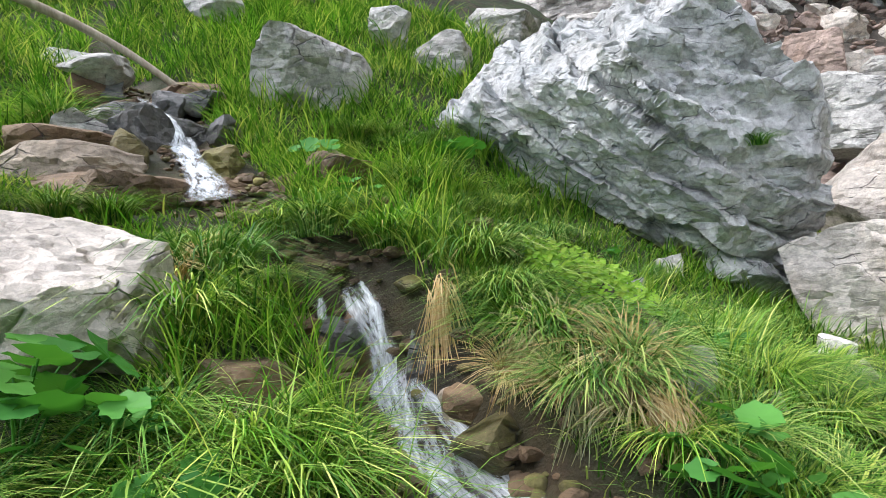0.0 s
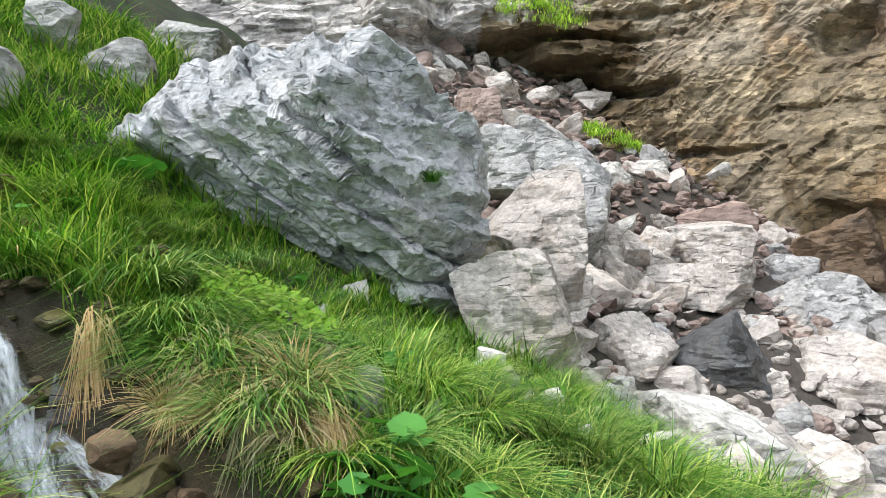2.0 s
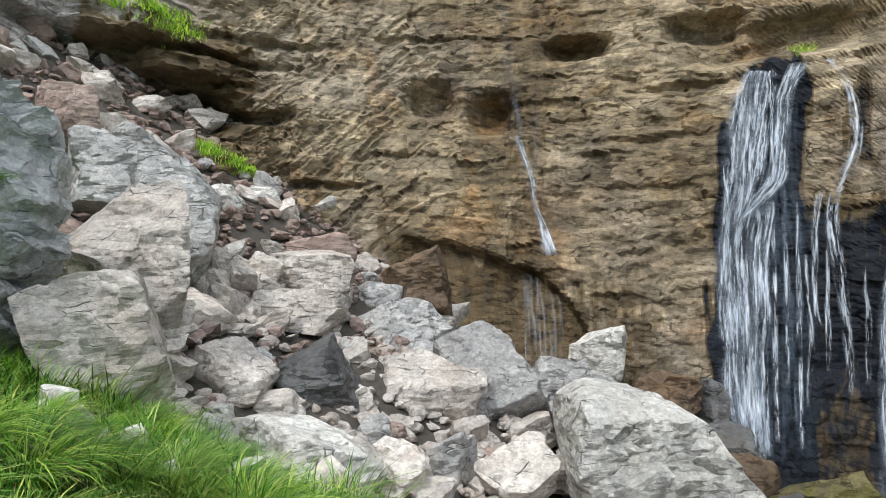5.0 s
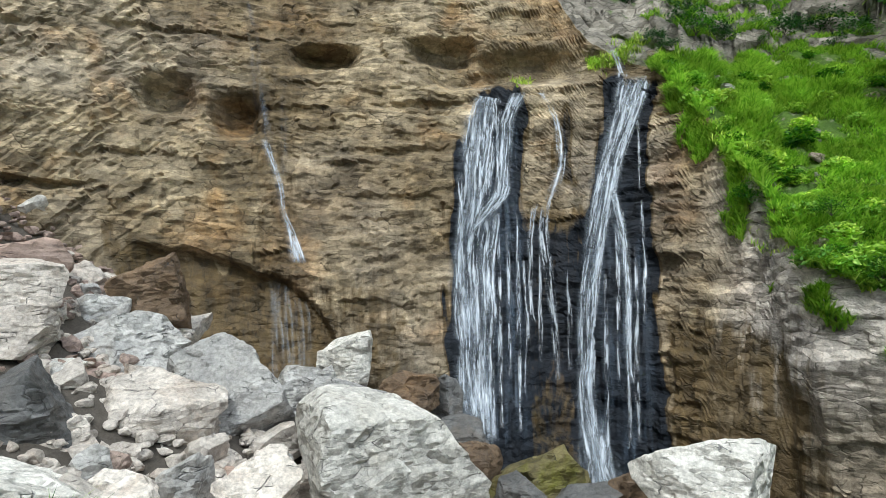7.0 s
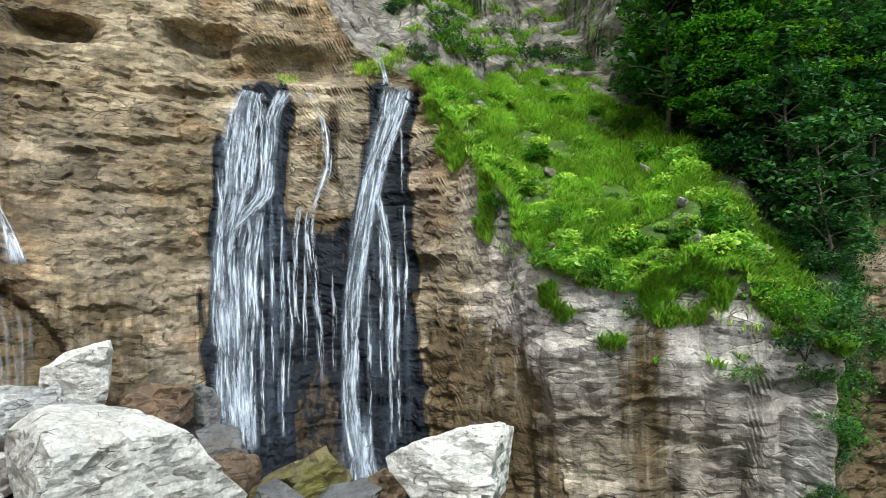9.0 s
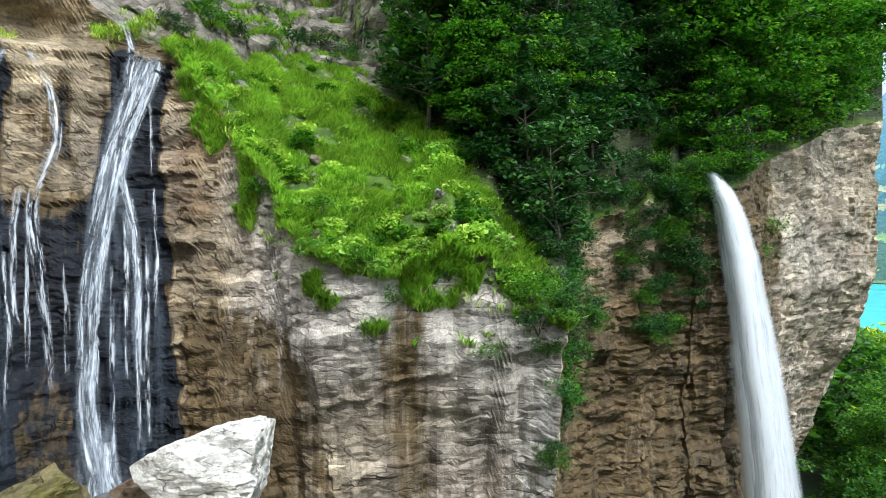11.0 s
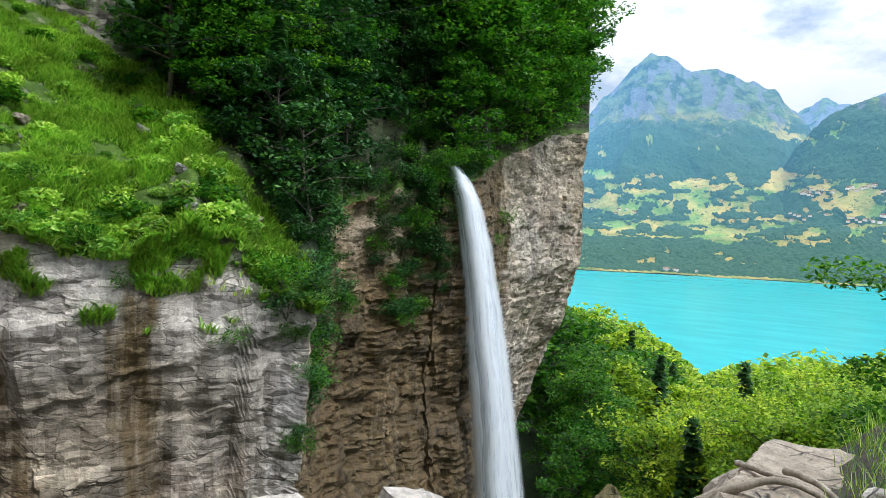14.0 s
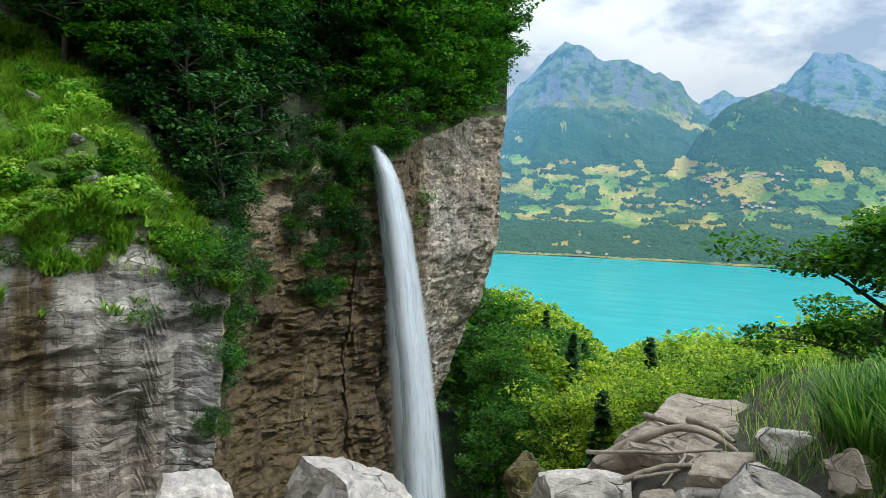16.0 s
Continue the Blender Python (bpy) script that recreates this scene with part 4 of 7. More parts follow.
def hewn(normals, dists, level=4, seed=0, rough=0.05, edge=26.0):
    """A block cut by planes, with worn edges and a broken surface: verts and triangles."""
    d, f = DIRS[level]
    n = np.asarray(normals, float)
    n = n / np.linalg.norm(n, axis=1)[:, None]
    q = np.clip(d @ n.T, 1e-3, None) / np.asarray(dists, float)[None]
    s = (q ** edge).sum(1) ** (1 / edge)
    v = d / s[:, None]
    size = np.abs(v).max()
    p = v / size * 2.2 + seed * 3.1
    bumps = rough * (1.2 * fbm(p, 4, seed) + 0.9 * np.abs(fbm(p * 2.4, 3, seed + 5)) + 0.35 * fbm(p * 7, 2, seed + 7))
    strata = rough * 0.9 * (hash01(np.floor(p @ np.array([0.5, 0.3, 2.6])), 0 * d[:, 0], 0 * d[:, 0], seed) - 0.5)
    return v * (1 + bumps + strata)[:, None], f


def vertex_normals(v, f):
    fn = np.cross(v[f[:, 1]] - v[f[:, 0]], v[f[:, 2]] - v[f[:, 0]])
    n = np.zeros_like(v)
    for k in range(3):
        np.add.at(n, f[:, k], fn)
    return n / (np.linalg.norm(n, axis=1)[:, None] + 1e-12)


def broken_faces(v, f, count, tilt, amount, rng, stretch=(1, 1, 1), limit=9.0):
    """Breaks a surface into flat facets, each tipped a little, as rock splits."""
    n = vertex_normals(v, f)
    idx = rng.choice(len(v), count, replace=False)
    s, m = v[idx], n[idx] + rng.normal(0, tilt, (count, 3))
    m /= np.linalg.norm(m, axis=1)[:, None]
    sc = np.asarray(stretch, float)
    a, b = v @ sc if sc.ndim == 2 else v * sc, s @ sc if sc.ndim == 2 else s * sc
    near = np.concatenate([np.argmin((b ** 2).sum(1)[None] - 2 * q @ b.T, axis=1) for q in np.array_split(a, max(1, len(a) // 12000))])
    d = np.clip(((v - s[near]) * m[near]).sum(1), -limit, limit)
    return v - amount * d[:, None] * m[near]


def random_block(seed, level=4, rough=0.05):
    """An angular block that about fills a box of edge 2: a skewed box with its corners and edges broken off."""
    rng = np.random.RandomState(seed)
    box = np.array([[1, 0, 0], [-1, 0, 0], [0, 1, 0], [0, -1, 0], [0, 0, 1], [0, 0, -1]], float) + rng.normal(0, 0.24, (6, 3))
    box = box @ np.array(Euler((rng.uniform(-0.45, 0.45), rng.uniform(-0.45, 0.45), rng.uniform(-0.6, 0.6))).to_matrix()).T
    box /= np.linalg.norm(box, axis=1)[:, None]
    d, f = DIRS[level]
    more = rng.normal(0, 1, (11, 3))
    more /= np.linalg.norm(more, axis=1)[:, None]
    dist = rng.uniform(0.8, 1.0, 6)
    q = np.clip(DIRS[3][0] @ box.T, 1e-3, None) / dist[None]
    shell = DIRS[3][0] / q.max(1)[:, None]
    reach = (shell @ more.T).max(0) * rng.uniform(0.74, 0.98, 11)
    v, f = hewn(np.concatenate([box, more]), np.concatenate([dist, reach]), level, seed, rough, 180.0)
    if level > 2:
        v = broken_faces(v, f, 16, 0.10, 0.85, rng, (1, 1, 1.5), 0.10)
        if level > 3:
            v = broken_faces(v, f, 110, 0.13, 0.8, rng, (1, 1, 1.7), 0.04)
    lo, hi = v.min(0), v.max(0)
    return (v - (lo + hi) / 2) / ((hi - lo) / 2), f


ROCKS = {"grey": (M_GREY, "grey limestone boulder with fractured faces"), "pale": (M_PALE, "pale dusty limestone boulder in the scree"), "white": (M_WHITE, "large whitish limestone block with clean broken faces"),
         "pink": (M_PINK, "rosy weathered limestone boulder"), "dark": (M_DARK, "dark wet limestone boulder"), "brown": (M_BROWN, "rust-brown stained wet boulder"),
         "tan": (M_TAN, "tan weathered rock with earth on it"), "mossy": (M_MOSSY, "boulder covered in yellow-green moss below the falls")}


def boulder(kind, x, y, z, wide, high, turn, seed, deep=0.85, level=4, sink=0.25):
    """A boulder whose middle is at x, y, z; it reaches a little way down into what it lies on."""
    mat, label = ROCKS[kind]
    v, f = random_block(seed, 5 if wide > 1.75 else level, 0.02)
    v = v * np.array([wide / 2 * 1.12, wide * deep / 2 * 1.1, high / 2 * (1.1 + sink / 2)])
    v[:, 2] -= high * sink / 4
    me = mesh_of("boulder", v, f, mat, crease=17)
    ob = new("boulder", me)
    ob.matrix_world = pose(x, y, z, 0, 0, turn)
    return tagged(ob, label, "boulder", group="boulders of the rockfall")


M_GREAT = rock_material("blue_grey_limestone", (0.80, 0.80, 0.79), (0.50, 0.52, 0.55), (0.42, 0.38, 0.32), 0.3, 0.0, (0.0, 0.75, 0.3), (0.07, 0.075, 0.10))


def great_boulder():
    """The leaning block beside the meadow: a light upper face, a long slanting face below, beds cutting down across it."""
    away = np.array([0.2507, 0.9681, 0.0])
    side = np.array([0.9681, -0.2507, 0.0])
    turn3 = np.stack([side, np.array([0.0, 0.0, 1.0]), -away])
    # faces: sideways, up, towards the meadow; and their distance from the middle
    faces = [((-0.35, 0.72, 0.60), 1.67), ((-0.35, -0.35, 0.87), 0.82), ((0.45, 0.10, 0.88), 1.56), ((0.80, 0.05, 0.55), 2.35), ((0.55, -0.45, 0.70), 2.05),
             ((-0.06, 0.99, 0.10), 2.20), ((-0.70, 0.71, -0.10), 2.58), ((0.62, 0.78, 0.10), 2.55), ((0.82, 0.57, 0.10), 2.58), ((0.995, 0.08, 0.05), 2.88),
             ((0.90, -0.42, 0.1), 3.10), ((-0.51, -0.86, 0.05), 0.95), ((-0.30, -0.90, 0.3), 1.35), ((-0.97, 0.10, 0.2), 2.86), ((0, 0, -1), 1.9), ((0.6, 0, -0.8), 2.3), ((-0.6, 0.2, -0.8), 2.0), ((0.1, -1, -0.2), 2.5)]
    n = np.array([q[0] for q in faces]) @ turn3
    d = np.array([q[1] for q in faces])
    rng = np.random.RandomState(77)
    core = hewn(n, d, 4, 3, 0.0, 120.0)[0]
    chips = rng.normal(0, 1, (26, 3))
    chips /= np.linalg.norm(chips, axis=1)[:, None]
    reach = (core @ chips.T).max(0) * rng.uniform(0.94, 1.0, 26)
    v, f = hewn(np.concatenate([n, chips]), np.concatenate([d, reach]), 7, 3, 0.0, 120.0)
    nb = np.array([0.60, 0.72, 0.35]) @ turn3
    nb /= np.linalg.norm(nb)
    along = np.array([0.74, -0.66, 0.10]) @ turn3
    along /= np.linalg.norm(along)
    third = np.cross(nb, along)
    p = np.stack([v @ along, v @ third, v @ nb], 1)
    bed = p[:, 2] / 0.50 + 0.5 * fbm(p * np.array([0.35, 0.5, 0.5]), 3, 15)
    k = np.floor(bed)
    seg = np.floor(p[:, 0] / (0.9 + 0.9 * hash01(k, 0 * k, 0 * k, 4)) + 5 * hash01(k, 0 * k, 0 * k, 6) + 0.3 * fbm(p * 1.1, 2, 19))
    step = 0.36 * (hash01(k, seg, 0 * k, 8) - 0.5) + 0.20 * (bed - k - 0.5)
    fine = p[:, 2] / 0.15 + 0.8 * fbm(p * np.array([0.6, 0.8, 0.8]), 3, 25)
    k2 = np.floor(fine)
    seg2 = np.floor(p[:, 0] / (0.35 + 0.5 * hash01(k2, 0 * k2, 0 * k2, 14)) + 5 * hash01(k2, 0 * k2, 0 * k2, 16))
    step = step + 0.045 * (hash01(k2, seg2, 0 * k2, 18) - 0.5) + 0.03 * (fine - k2 - 0.5)
    open_joint = smooth(0.05, 0.25, fbm(p * np.array([0.45, 0.8, 0.8]), 3, 27))
    step = step - 0.24 * open_joint * np.exp(-((bed - np.round(bed)) / 0.10) ** 2)
    nrm = vertex_normals(v, f)
    v = v + nrm * (step + 0.10 * fbm(p * np.array([0.5, 0.6, 1.2]), 3, 16) + 0.018 * fbm(p * 5.0, 3, 29))[:, None]
    frame3 = np.stack([along * 0.55, third * 0.8, nb * 1.9], 1)
    v = broken_faces(v, f, 70, 0.14, 0.55, rng, frame3, 0.16)
    v = broken_faces(v, f, 520, 0.14, 0.55, rng, frame3, 0.08)
    v = broken_faces(v, f, 1800, 0.20, 0.75, rng, frame3, 0.05)
    ob = new("great_boulder", mesh_of("great_boulder", v, f, M_GREAT, crease=16))
    ob.matrix_world = pose(2.72, 9.93, 2.56)
    return tagged(ob, "huge leaning grey limestone boulder with slanting cracks on the meadow", "boulder")


great_boulder()


def bank_boulder():
    """The pale slab with a broken brown front that juts out of the bank."""
    faces = [((0.26, -0.28, 0.92), 0.40), ((-0.25, -0.80, 0.50), 0.46), ((0.50, -0.84, -0.10), 0.44), ((0.96, -0.10, 0.18), 0.58), ((0.80, -0.50, -0.35), 0.58), ((0.40, -0.40, -0.80), 0.36),
             ((-1, 0, 0), 1.0), ((0.1, 1, 0.1), 0.55), ((0, 0, -1), 0.5)]
    rng = np.random.RandomState(57)
    v, f = hewn([q[0] for q in faces], [q[1] for q in faces], 5, 9, 0.03, 70.0)
    v = broken_faces(v, f, 26, 0.14, 0.7, rng, (1, 1, 1.4), 0.05)
    v = broken_faces(v, f, 420, 0.24, 0.8, rng, (1, 1, 1.8), 0.022)
    ob = new("boulder", mesh_of("boulder", v, f, M_PALE, crease=17))
    ob.matrix_world = pose(-2.00, 3.48, 1.23)
    return tagged(ob, "pale limestone slab with a broken brown front in the grassy bank", "boulder")


bank_boulder()
boulder("pale", -0.05, -5.2, -0.62, 0.95, 0.30, 20, 581, level=5)
boulder("pale", -0.30, -5.8, -0.36, 0.65, 0.30, 60, 582)
boulder("tan", -0.52, -4.85, -0.14, 0.26, 0.26, 10, 583)
boulder("tan", 0.55, -5.45, -0.86, 0.55, 0.26, 100, 584)
boulder("pale", 5.68, 8.73, 0.15, 1.9, 2.2, -20, 101, level=5)
boulder("pale", 7.64, 11.12, 1.70, 2.1, 2.4, -35, 2)
boulder("grey", 10.22, 12.90, 2.58, 1.89, 2.77, -38, 3)
boulder("grey", 9.97, 14.23, 3.54, 2.32, 1.86, -35, 4)
boulder("grey", 11.48, 15.50, 4.38, 1.73, 1.21, -37, 5)
boulder("pink", 10.31, 17.27, 5.43, 1.37, 1.55, -31, 6)
boulder("pale", 12.32, 13.78, 0.86, 1.61, 1.56, -42, 7)
boulder("pale", 13.06, 13.07, 0.80, 1.23, 1.39, -45, 8)
boulder("pale", 14.77, 12.70, 0.86, 2.25, 1.30, -49, 9)
boulder("pale", 8.07, 10.72, 0.12, 1.30, 1.12, -37, 10)
boulder("pale", 13.07, 11.51, -0.02, 2.32, 1.08, -49, 11)
boulder("pale", 11.15, 12.03, -0.22, 1.24, 1.09, -43, 12)
boulder("pale", 9.24, 10.15, -1.11, 1.84, 1.72, -42, 13)
boulder("dark", 10.80, 9.24, -1.22, 1.91, 1.66, -49, 14)
boulder("pale", 7.93, 10.08, -0.50, 0.80, 0.57, -38, 15)
boulder("grey", 16.72, 11.70, -0.19, 1.64, 1.37, -55, 16)
boulder("grey", 15.28, 10.09, -0.84, 3.11, 1.72, -57, 17)
boulder("brown", 18.1, 11.1, 0.30, 2.3, 2.5, -40, 118, level=5)
boulder("pink", 14.03, 9.94, -1.56, 1.78, 1.16, -55, 19)
boulder("pale", 13.68, 8.38, -2.13, 3.13, 2.04, -59, 20)
boulder("pale", 9.59, 8.89, -1.72, 1.18, 0.95, -47, 21)
boulder("grey", 7.28, 8.36, -1.41, 0.85, 0.75, -41, 22)
boulder("pale", 11.20, 8.47, -1.94, 1.21, 0.96, -53, 23)
boulder("white", 8.50, 7.57, -2.14, 2.46, 1.68, -48, 24)
boulder("pale", 9.49, 6.94, -2.54, 1.15, 1.20, -54, 25)
boulder("pale", 10.27, 6.68, -2.62, 1.08, 1.08, -57, 26)
boulder("grey", 10.54, 7.45, -2.26, 0.71, 1.07, -55, 27)
boulder("grey", 15.46, 7.24, -2.16, 2.79, 3.10, -65, 28)
boulder("grey", 16.51, 5.72, -2.61, 1.67, 2.31, -71, 29)
boulder("white", 20.37, 5.63, -2.15, 1.72, 2.01, -75, 30)
boulder("grey", 15.35, 4.20, -2.60, 2.19, 1.89, -75, 31)
boulder("white", 12.56, 2.46, -2.50, 3.43, 2.60, -79, 32)
boulder("grey", 11.17, 6.08, -2.84, 0.95, 1.54, -61, 33)
boulder("pale", 11.28, 4.75, -2.67, 1.42, 1.31, -67, 34)
boulder("pale", 9.80, 6.50, -2.57, 0.98, 0.87, -56, 35)
boulder("pale", 12.90, 4.52, -3.12, 1.02, 0.76, -71, 36)
boulder("pale", 13.19, 6.57, -3.12, 1.23, 0.82, -64, 37)
boulder("white", 12.80, 7.54, -2.75, 0.82, 0.68, -60, 38)
boulder("brown", 20.66, 3.38, -3.03, 1.53, 1.15, -81, 39)
boulder("dark", 21.67, 2.49, -3.61, 1.20, 1.80, -83, 40)
boulder("mossy", 18.42, -0.63, -5.05, 3.2, 2.5, -70, 141, level=5)
boulder("dark", 19.51, 1.56, -4.18, 1.37, 1.18, -85, 42)
boulder("brown", 17.32, 1.08, -4.52, 1.23, 1.64, -86, 43)
boulder("brown", 16.14, -2.64, -4.35, 0.96, 0.96, -99, 44)
boulder("white", 14.08, -3.84, -3.34, 2.66, 1.91, -105, 45)
boulder("brown", 20.60, 3.51, -3.01, 1.82, 1.15, -80, 46)
boulder("dark", 16.28, -0.12, -4.55, 1.39, 0.77, -90, 47)
boulder("dark", 16.15, -1.77, -4.64, 1.70, 0.70, -96, 48)
boulder("pale", 3.86, -6.23, -2.10, 1.35, 1.2, -120, 149)
boulder("pale", 5.52, -5.48, -2.45, 0.8, 1.5, -135, 50)
boulder("mossy", 3.77, -12.79, -4.22, 0.96, 1.15, -164, 51)
boulder("pale", 1.27, -5.85, -1.35, 0.93, 0.9, -168, 52)
boulder("tan", 0.46, -7.07, -1.02, 1.75, 0.78, -176, 53, level=5)
boulder("tan", 0.18, -5.41, -0.49, 0.46, 0.34, -178, 54)
boulder("pale", -0.12, -4.72, -0.34, 0.61, 0.36, 179, 55)
boulder("tan", -0.38, -4.19, 0.09, 0.20, 0.24, 175, 56)
boulder("grey", -1.80, 10.50, 4.07, 1.77, 1.39, 10, 58)
boulder("grey", -0.70, 13.74, 5.98, 0.83, 0.79, 3, 59)
boulder("grey", 0.21, 13.47, 5.24, 1.38, 0.92, -1, 60)
boulder("grey", 1.87, 16.63, 6.57, 2.32, 1.32, -6, 61)
boulder("grey", -4.40, 13.84, 6.71, 1.09, 0.82, 18, 62)
boulder("brown", -0.99, 7.34, 2.34, 0.67, 0.40, 8, 63)
boulder("brown", -0.55, 6.43, 1.85, 0.38, 0.22, 5, 64)
boulder("brown", 0.46, 6.46, 1.64, 0.25, 0.11, -4, 65)
boulder("brown", -0.88, 3.42, 0.84, 0.51, 0.38, 14, 66)
boulder("brown", 0.14, 3.94, 0.63, 0.21, 0.18, -2, 67)
boulder("grey", 2.91, 8.46, 0.91, 0.43, 0.33, -19, 68)
boulder("grey", 4.95, 8.39, -0.37, 0.48, 0.36, -31, 69)
boulder("grey", 5.11, 8.21, -0.69, 0.52, 0.43, -32, 70)
boulder("grey", -4.47, 8.63, 3.26, 0.74, 0.56, 27, 71)
boulder("dark", -3.27, 9.64, 3.73, 0.55, 0.36, 19, 72)
boulder("dark", -3.71, 9.49, 3.66, 0.46, 0.46, 21, 73)
boulder("dark", -3.61, 8.02, 2.80, 0.70, 0.58, 24, 74)
boulder("brown", -3.93, 7.29, 2.76, 1.09, 0.51, 28, 75)
boulder("brown", -3.14, 6.65, 2.19, 1.66, 0.54, 25, 76)
boulder("grey", -4.92, 9.86, 4.37, 0.95, 0.42, 26, 77)
# pale stones lying in the grass at the edge of the scree
boulder("white", 4.23, 7.06, 0.04, 0.40, 0.30, 71, 591)
boulder("white", 4.04, 6.48, -0.10, 0.30, 0.29, 142, 592)
boulder("white", 3.89, 5.89, -0.19, 0.25, 0.23, 33, 593)
boulder("white", 4.39, 6.10, -0.28, 0.26, 0.21, 104, 594)
boulder("white", 4.18, 5.33, -0.44, 0.21, 0.16, 175, 595)
boulder("white", 7.44, 8.55, -1.35, 0.79, 0.57, 66, 596)
boulder("white", 3.83, 6.82, 0.02, 0.23, 0.17, 137, 597)
boulder("white", 3.85, 5.56, -0.35, 0.17, 0.13, 28, 598)
boulder("white", 5.14, 6.24, -0.61, 0.24, 0.19, 99, 599)
boulder("white", 4.97, 5.17, -0.68, 0.43, 0.28, 170, 600)
boulder("white", 8.18, 9.08, -1.34, 0.44, 0.34, 61, 601)
boulder("white", 5.16, 5.05, -0.86, 0.32, 0.24, 132, 602)
# wet rocks in the upper bed of the stream
boulder("grey", -4.15, 7.94, 3.1, 0.66, 0.5, 0, 530)
boulder("grey", -5.6, 11.0, 4.75, 1.05, 0.6, 67, 531)
boulder("brown", -3.86, 9.94, 3.85, 0.7, 0.5, 134, 532)
boulder("brown", -3.5, 10.0, 3.85, 0.75, 0.5, 21, 533)
boulder("dark", -3.55, 8.1, 2.95, 0.95, 0.75, 88, 534)
boulder("mossy", -3.19, 7.1, 2.68, 0.5, 0.45, 155, 535)
boulder("tan", -3.55, 6.65, 2.45, 1.2, 0.5, 42, 536)
boulder("brown", -2.85, 6.1, 2.0, 1.45, 0.55, 109, 537)
boulder("mossy", -2.42, 7.7, 2.55, 0.45, 0.4, 176, 538)
boulder("dark", -2.6, 8.5, 3.0, 0.5, 0.45, 63, 539)
boulder("tan", -1.16, 7.95, 2.45, 0.55, 0.34, 130, 540)
boulder("brown", -1.54, 7.22, 2.2, 0.48, 0.26, 17, 541)
boulder("tan", -0.64, 6.63, 1.86, 0.36, 0.26, 84, 542)
boulder("brown", -2.11, 7.19, 2.2, 0.48, 0.24, 105, 545)
boulder("dark", -4.87, 10.02, 4.0, 0.65, 0.5, 172, 546)
boulder("brown", -5.1, 9.83, 4.0, 0.65, 0.5, 59, 547)
boulder("dark", -4.3, 8.9, 3.3, 0.8, 0.6, 13, 549)
boulder("brown", -4.4, 9.4, 3.55, 0.7, 0.55, 80, 550)
# rocks of the lower bank
boulder("brown", -0.84, 3.28, 0.86, 0.5, 0.4, 0, 560)
boulder("dark", -0.8, 5.12, 0.72, 0.62, 0.6, 53, 561)
boulder("dark", -0.16, 4.85, 0.62, 0.34, 0.56, 106, 562)
boulder("tan", 0.15, 4.35, 0.52, 0.24, 0.2, 159, 563)
boulder("mossy", 0.32, 4.03, 0.36, 0.5, 0.34, 32, 564)
boulder("tan", 1.5, 4.74, 0.6, 0.3, 0.5, 85, 565)
boulder("grey", 1.42, 4.1, 0.5, 0.36, 0.34, 138, 566)
boulder("grey", 2.22, 4.59, 0.28, 0.2, 0.2, 11, 567)
boulder("grey", 1.87, 6.4, 0.86, 0.3, 0.3, 64, 568)


def scree():
    """Loose blocks lying about the rockfall, each a thing; they share a few shapes."""
    rng = np.random.RandomState(11)
    mats = [M_PALE, M_PALE, M_WHITE, M_PINK, M_PALE, M_GREY]
    shapes = []
    for k in range(14):
        v, f = random_block(300 + k, 3, 0.03)
        shapes.append(mesh_of("scree_block", v * np.array([0.5, 0.42, 0.36]), f, mats[k % 6], crease=17))
    made = 0
    while made < 290:
        x, y = rng.uniform(6.5, 22), rng.uniform(-3, 24)
        if x < 6.8 + 0.15 * max(y - 8, 0) or math.hypot(x, y) > float(np.interp(math.degrees(math.atan2(x, y)), LAZ[LS < 10], LR[LS < 10])) + 1.5 or (y < 3 and x < 9):
            continue
        size = 0.5 + 1.7 * rng.beta(1.1, 3.2)
        ob = new("scree_block", shapes[rng.randint(14)])
        z = float(land(x, y)) + 0.12 * size
        ob.matrix_world = Matrix.Translation((x, y, z)) @ Euler((rng.uniform(-.5, .5), rng.uniform(-.5, .5), rng.uniform(0, 6.3))).to_matrix().to_4x4() @ Matrix.Diagonal((size * rng.uniform(.8, 1.5), size, size, 1))
        tagged(ob, "pale angular limestone block in the scree", "rock", group="blocks of the scree")
        made += 1


scree()


def gravel():
    """Small stones between the blocks."""
    rng = np.random.RandomState(12)
    base = [random_block(400 + k, 2, 0.08) for k in range(6)]
    chunks = []
    rosy = []
    for _ in range(3600):
        x, y = rng.uniform(6.3, 22), rng.uniform(-2, 24)
        if math.hypot(x, y) > float(np.interp(math.degrees(math.atan2(x, y)), LAZ[LS < 10], LR[LS < 10])) + 1.5:
            continue
        v, f = base[rng.randint(6)]
        s = 0.08 + 0.3 * rng.beta(1.2, 3.4)
        a = rng.uniform(0, 6.28)
        w = v * np.array([s * rng.uniform(.7, 1.5), s, s * 0.7])
        w = np.stack([w[:, 0] * math.cos(a) - w[:, 1] * math.sin(a), w[:, 0] * math.sin(a) + w[:, 1] * math.cos(a), w[:, 2]], 1)
        (rosy if y > 11.5 + 2.5 * rng.uniform(-1, 1) else chunks).append((w + np.array([x, y, float(land(x, y)) + 0.1]), f))
    v, f = join(rosy)
    tagged(new("rubble", mesh_of("rubble", v, f, M_PINK, False)), "rosy brown rubble below the cliff", "rubble", kind="stuff")
    v, f = join(chunks)
    tagged(new("gravel", mesh_of("gravel", v, f, M_PALE, False)), "small pale stones and rubble between the boulders", "gravel", kind="stuff")


gravel()

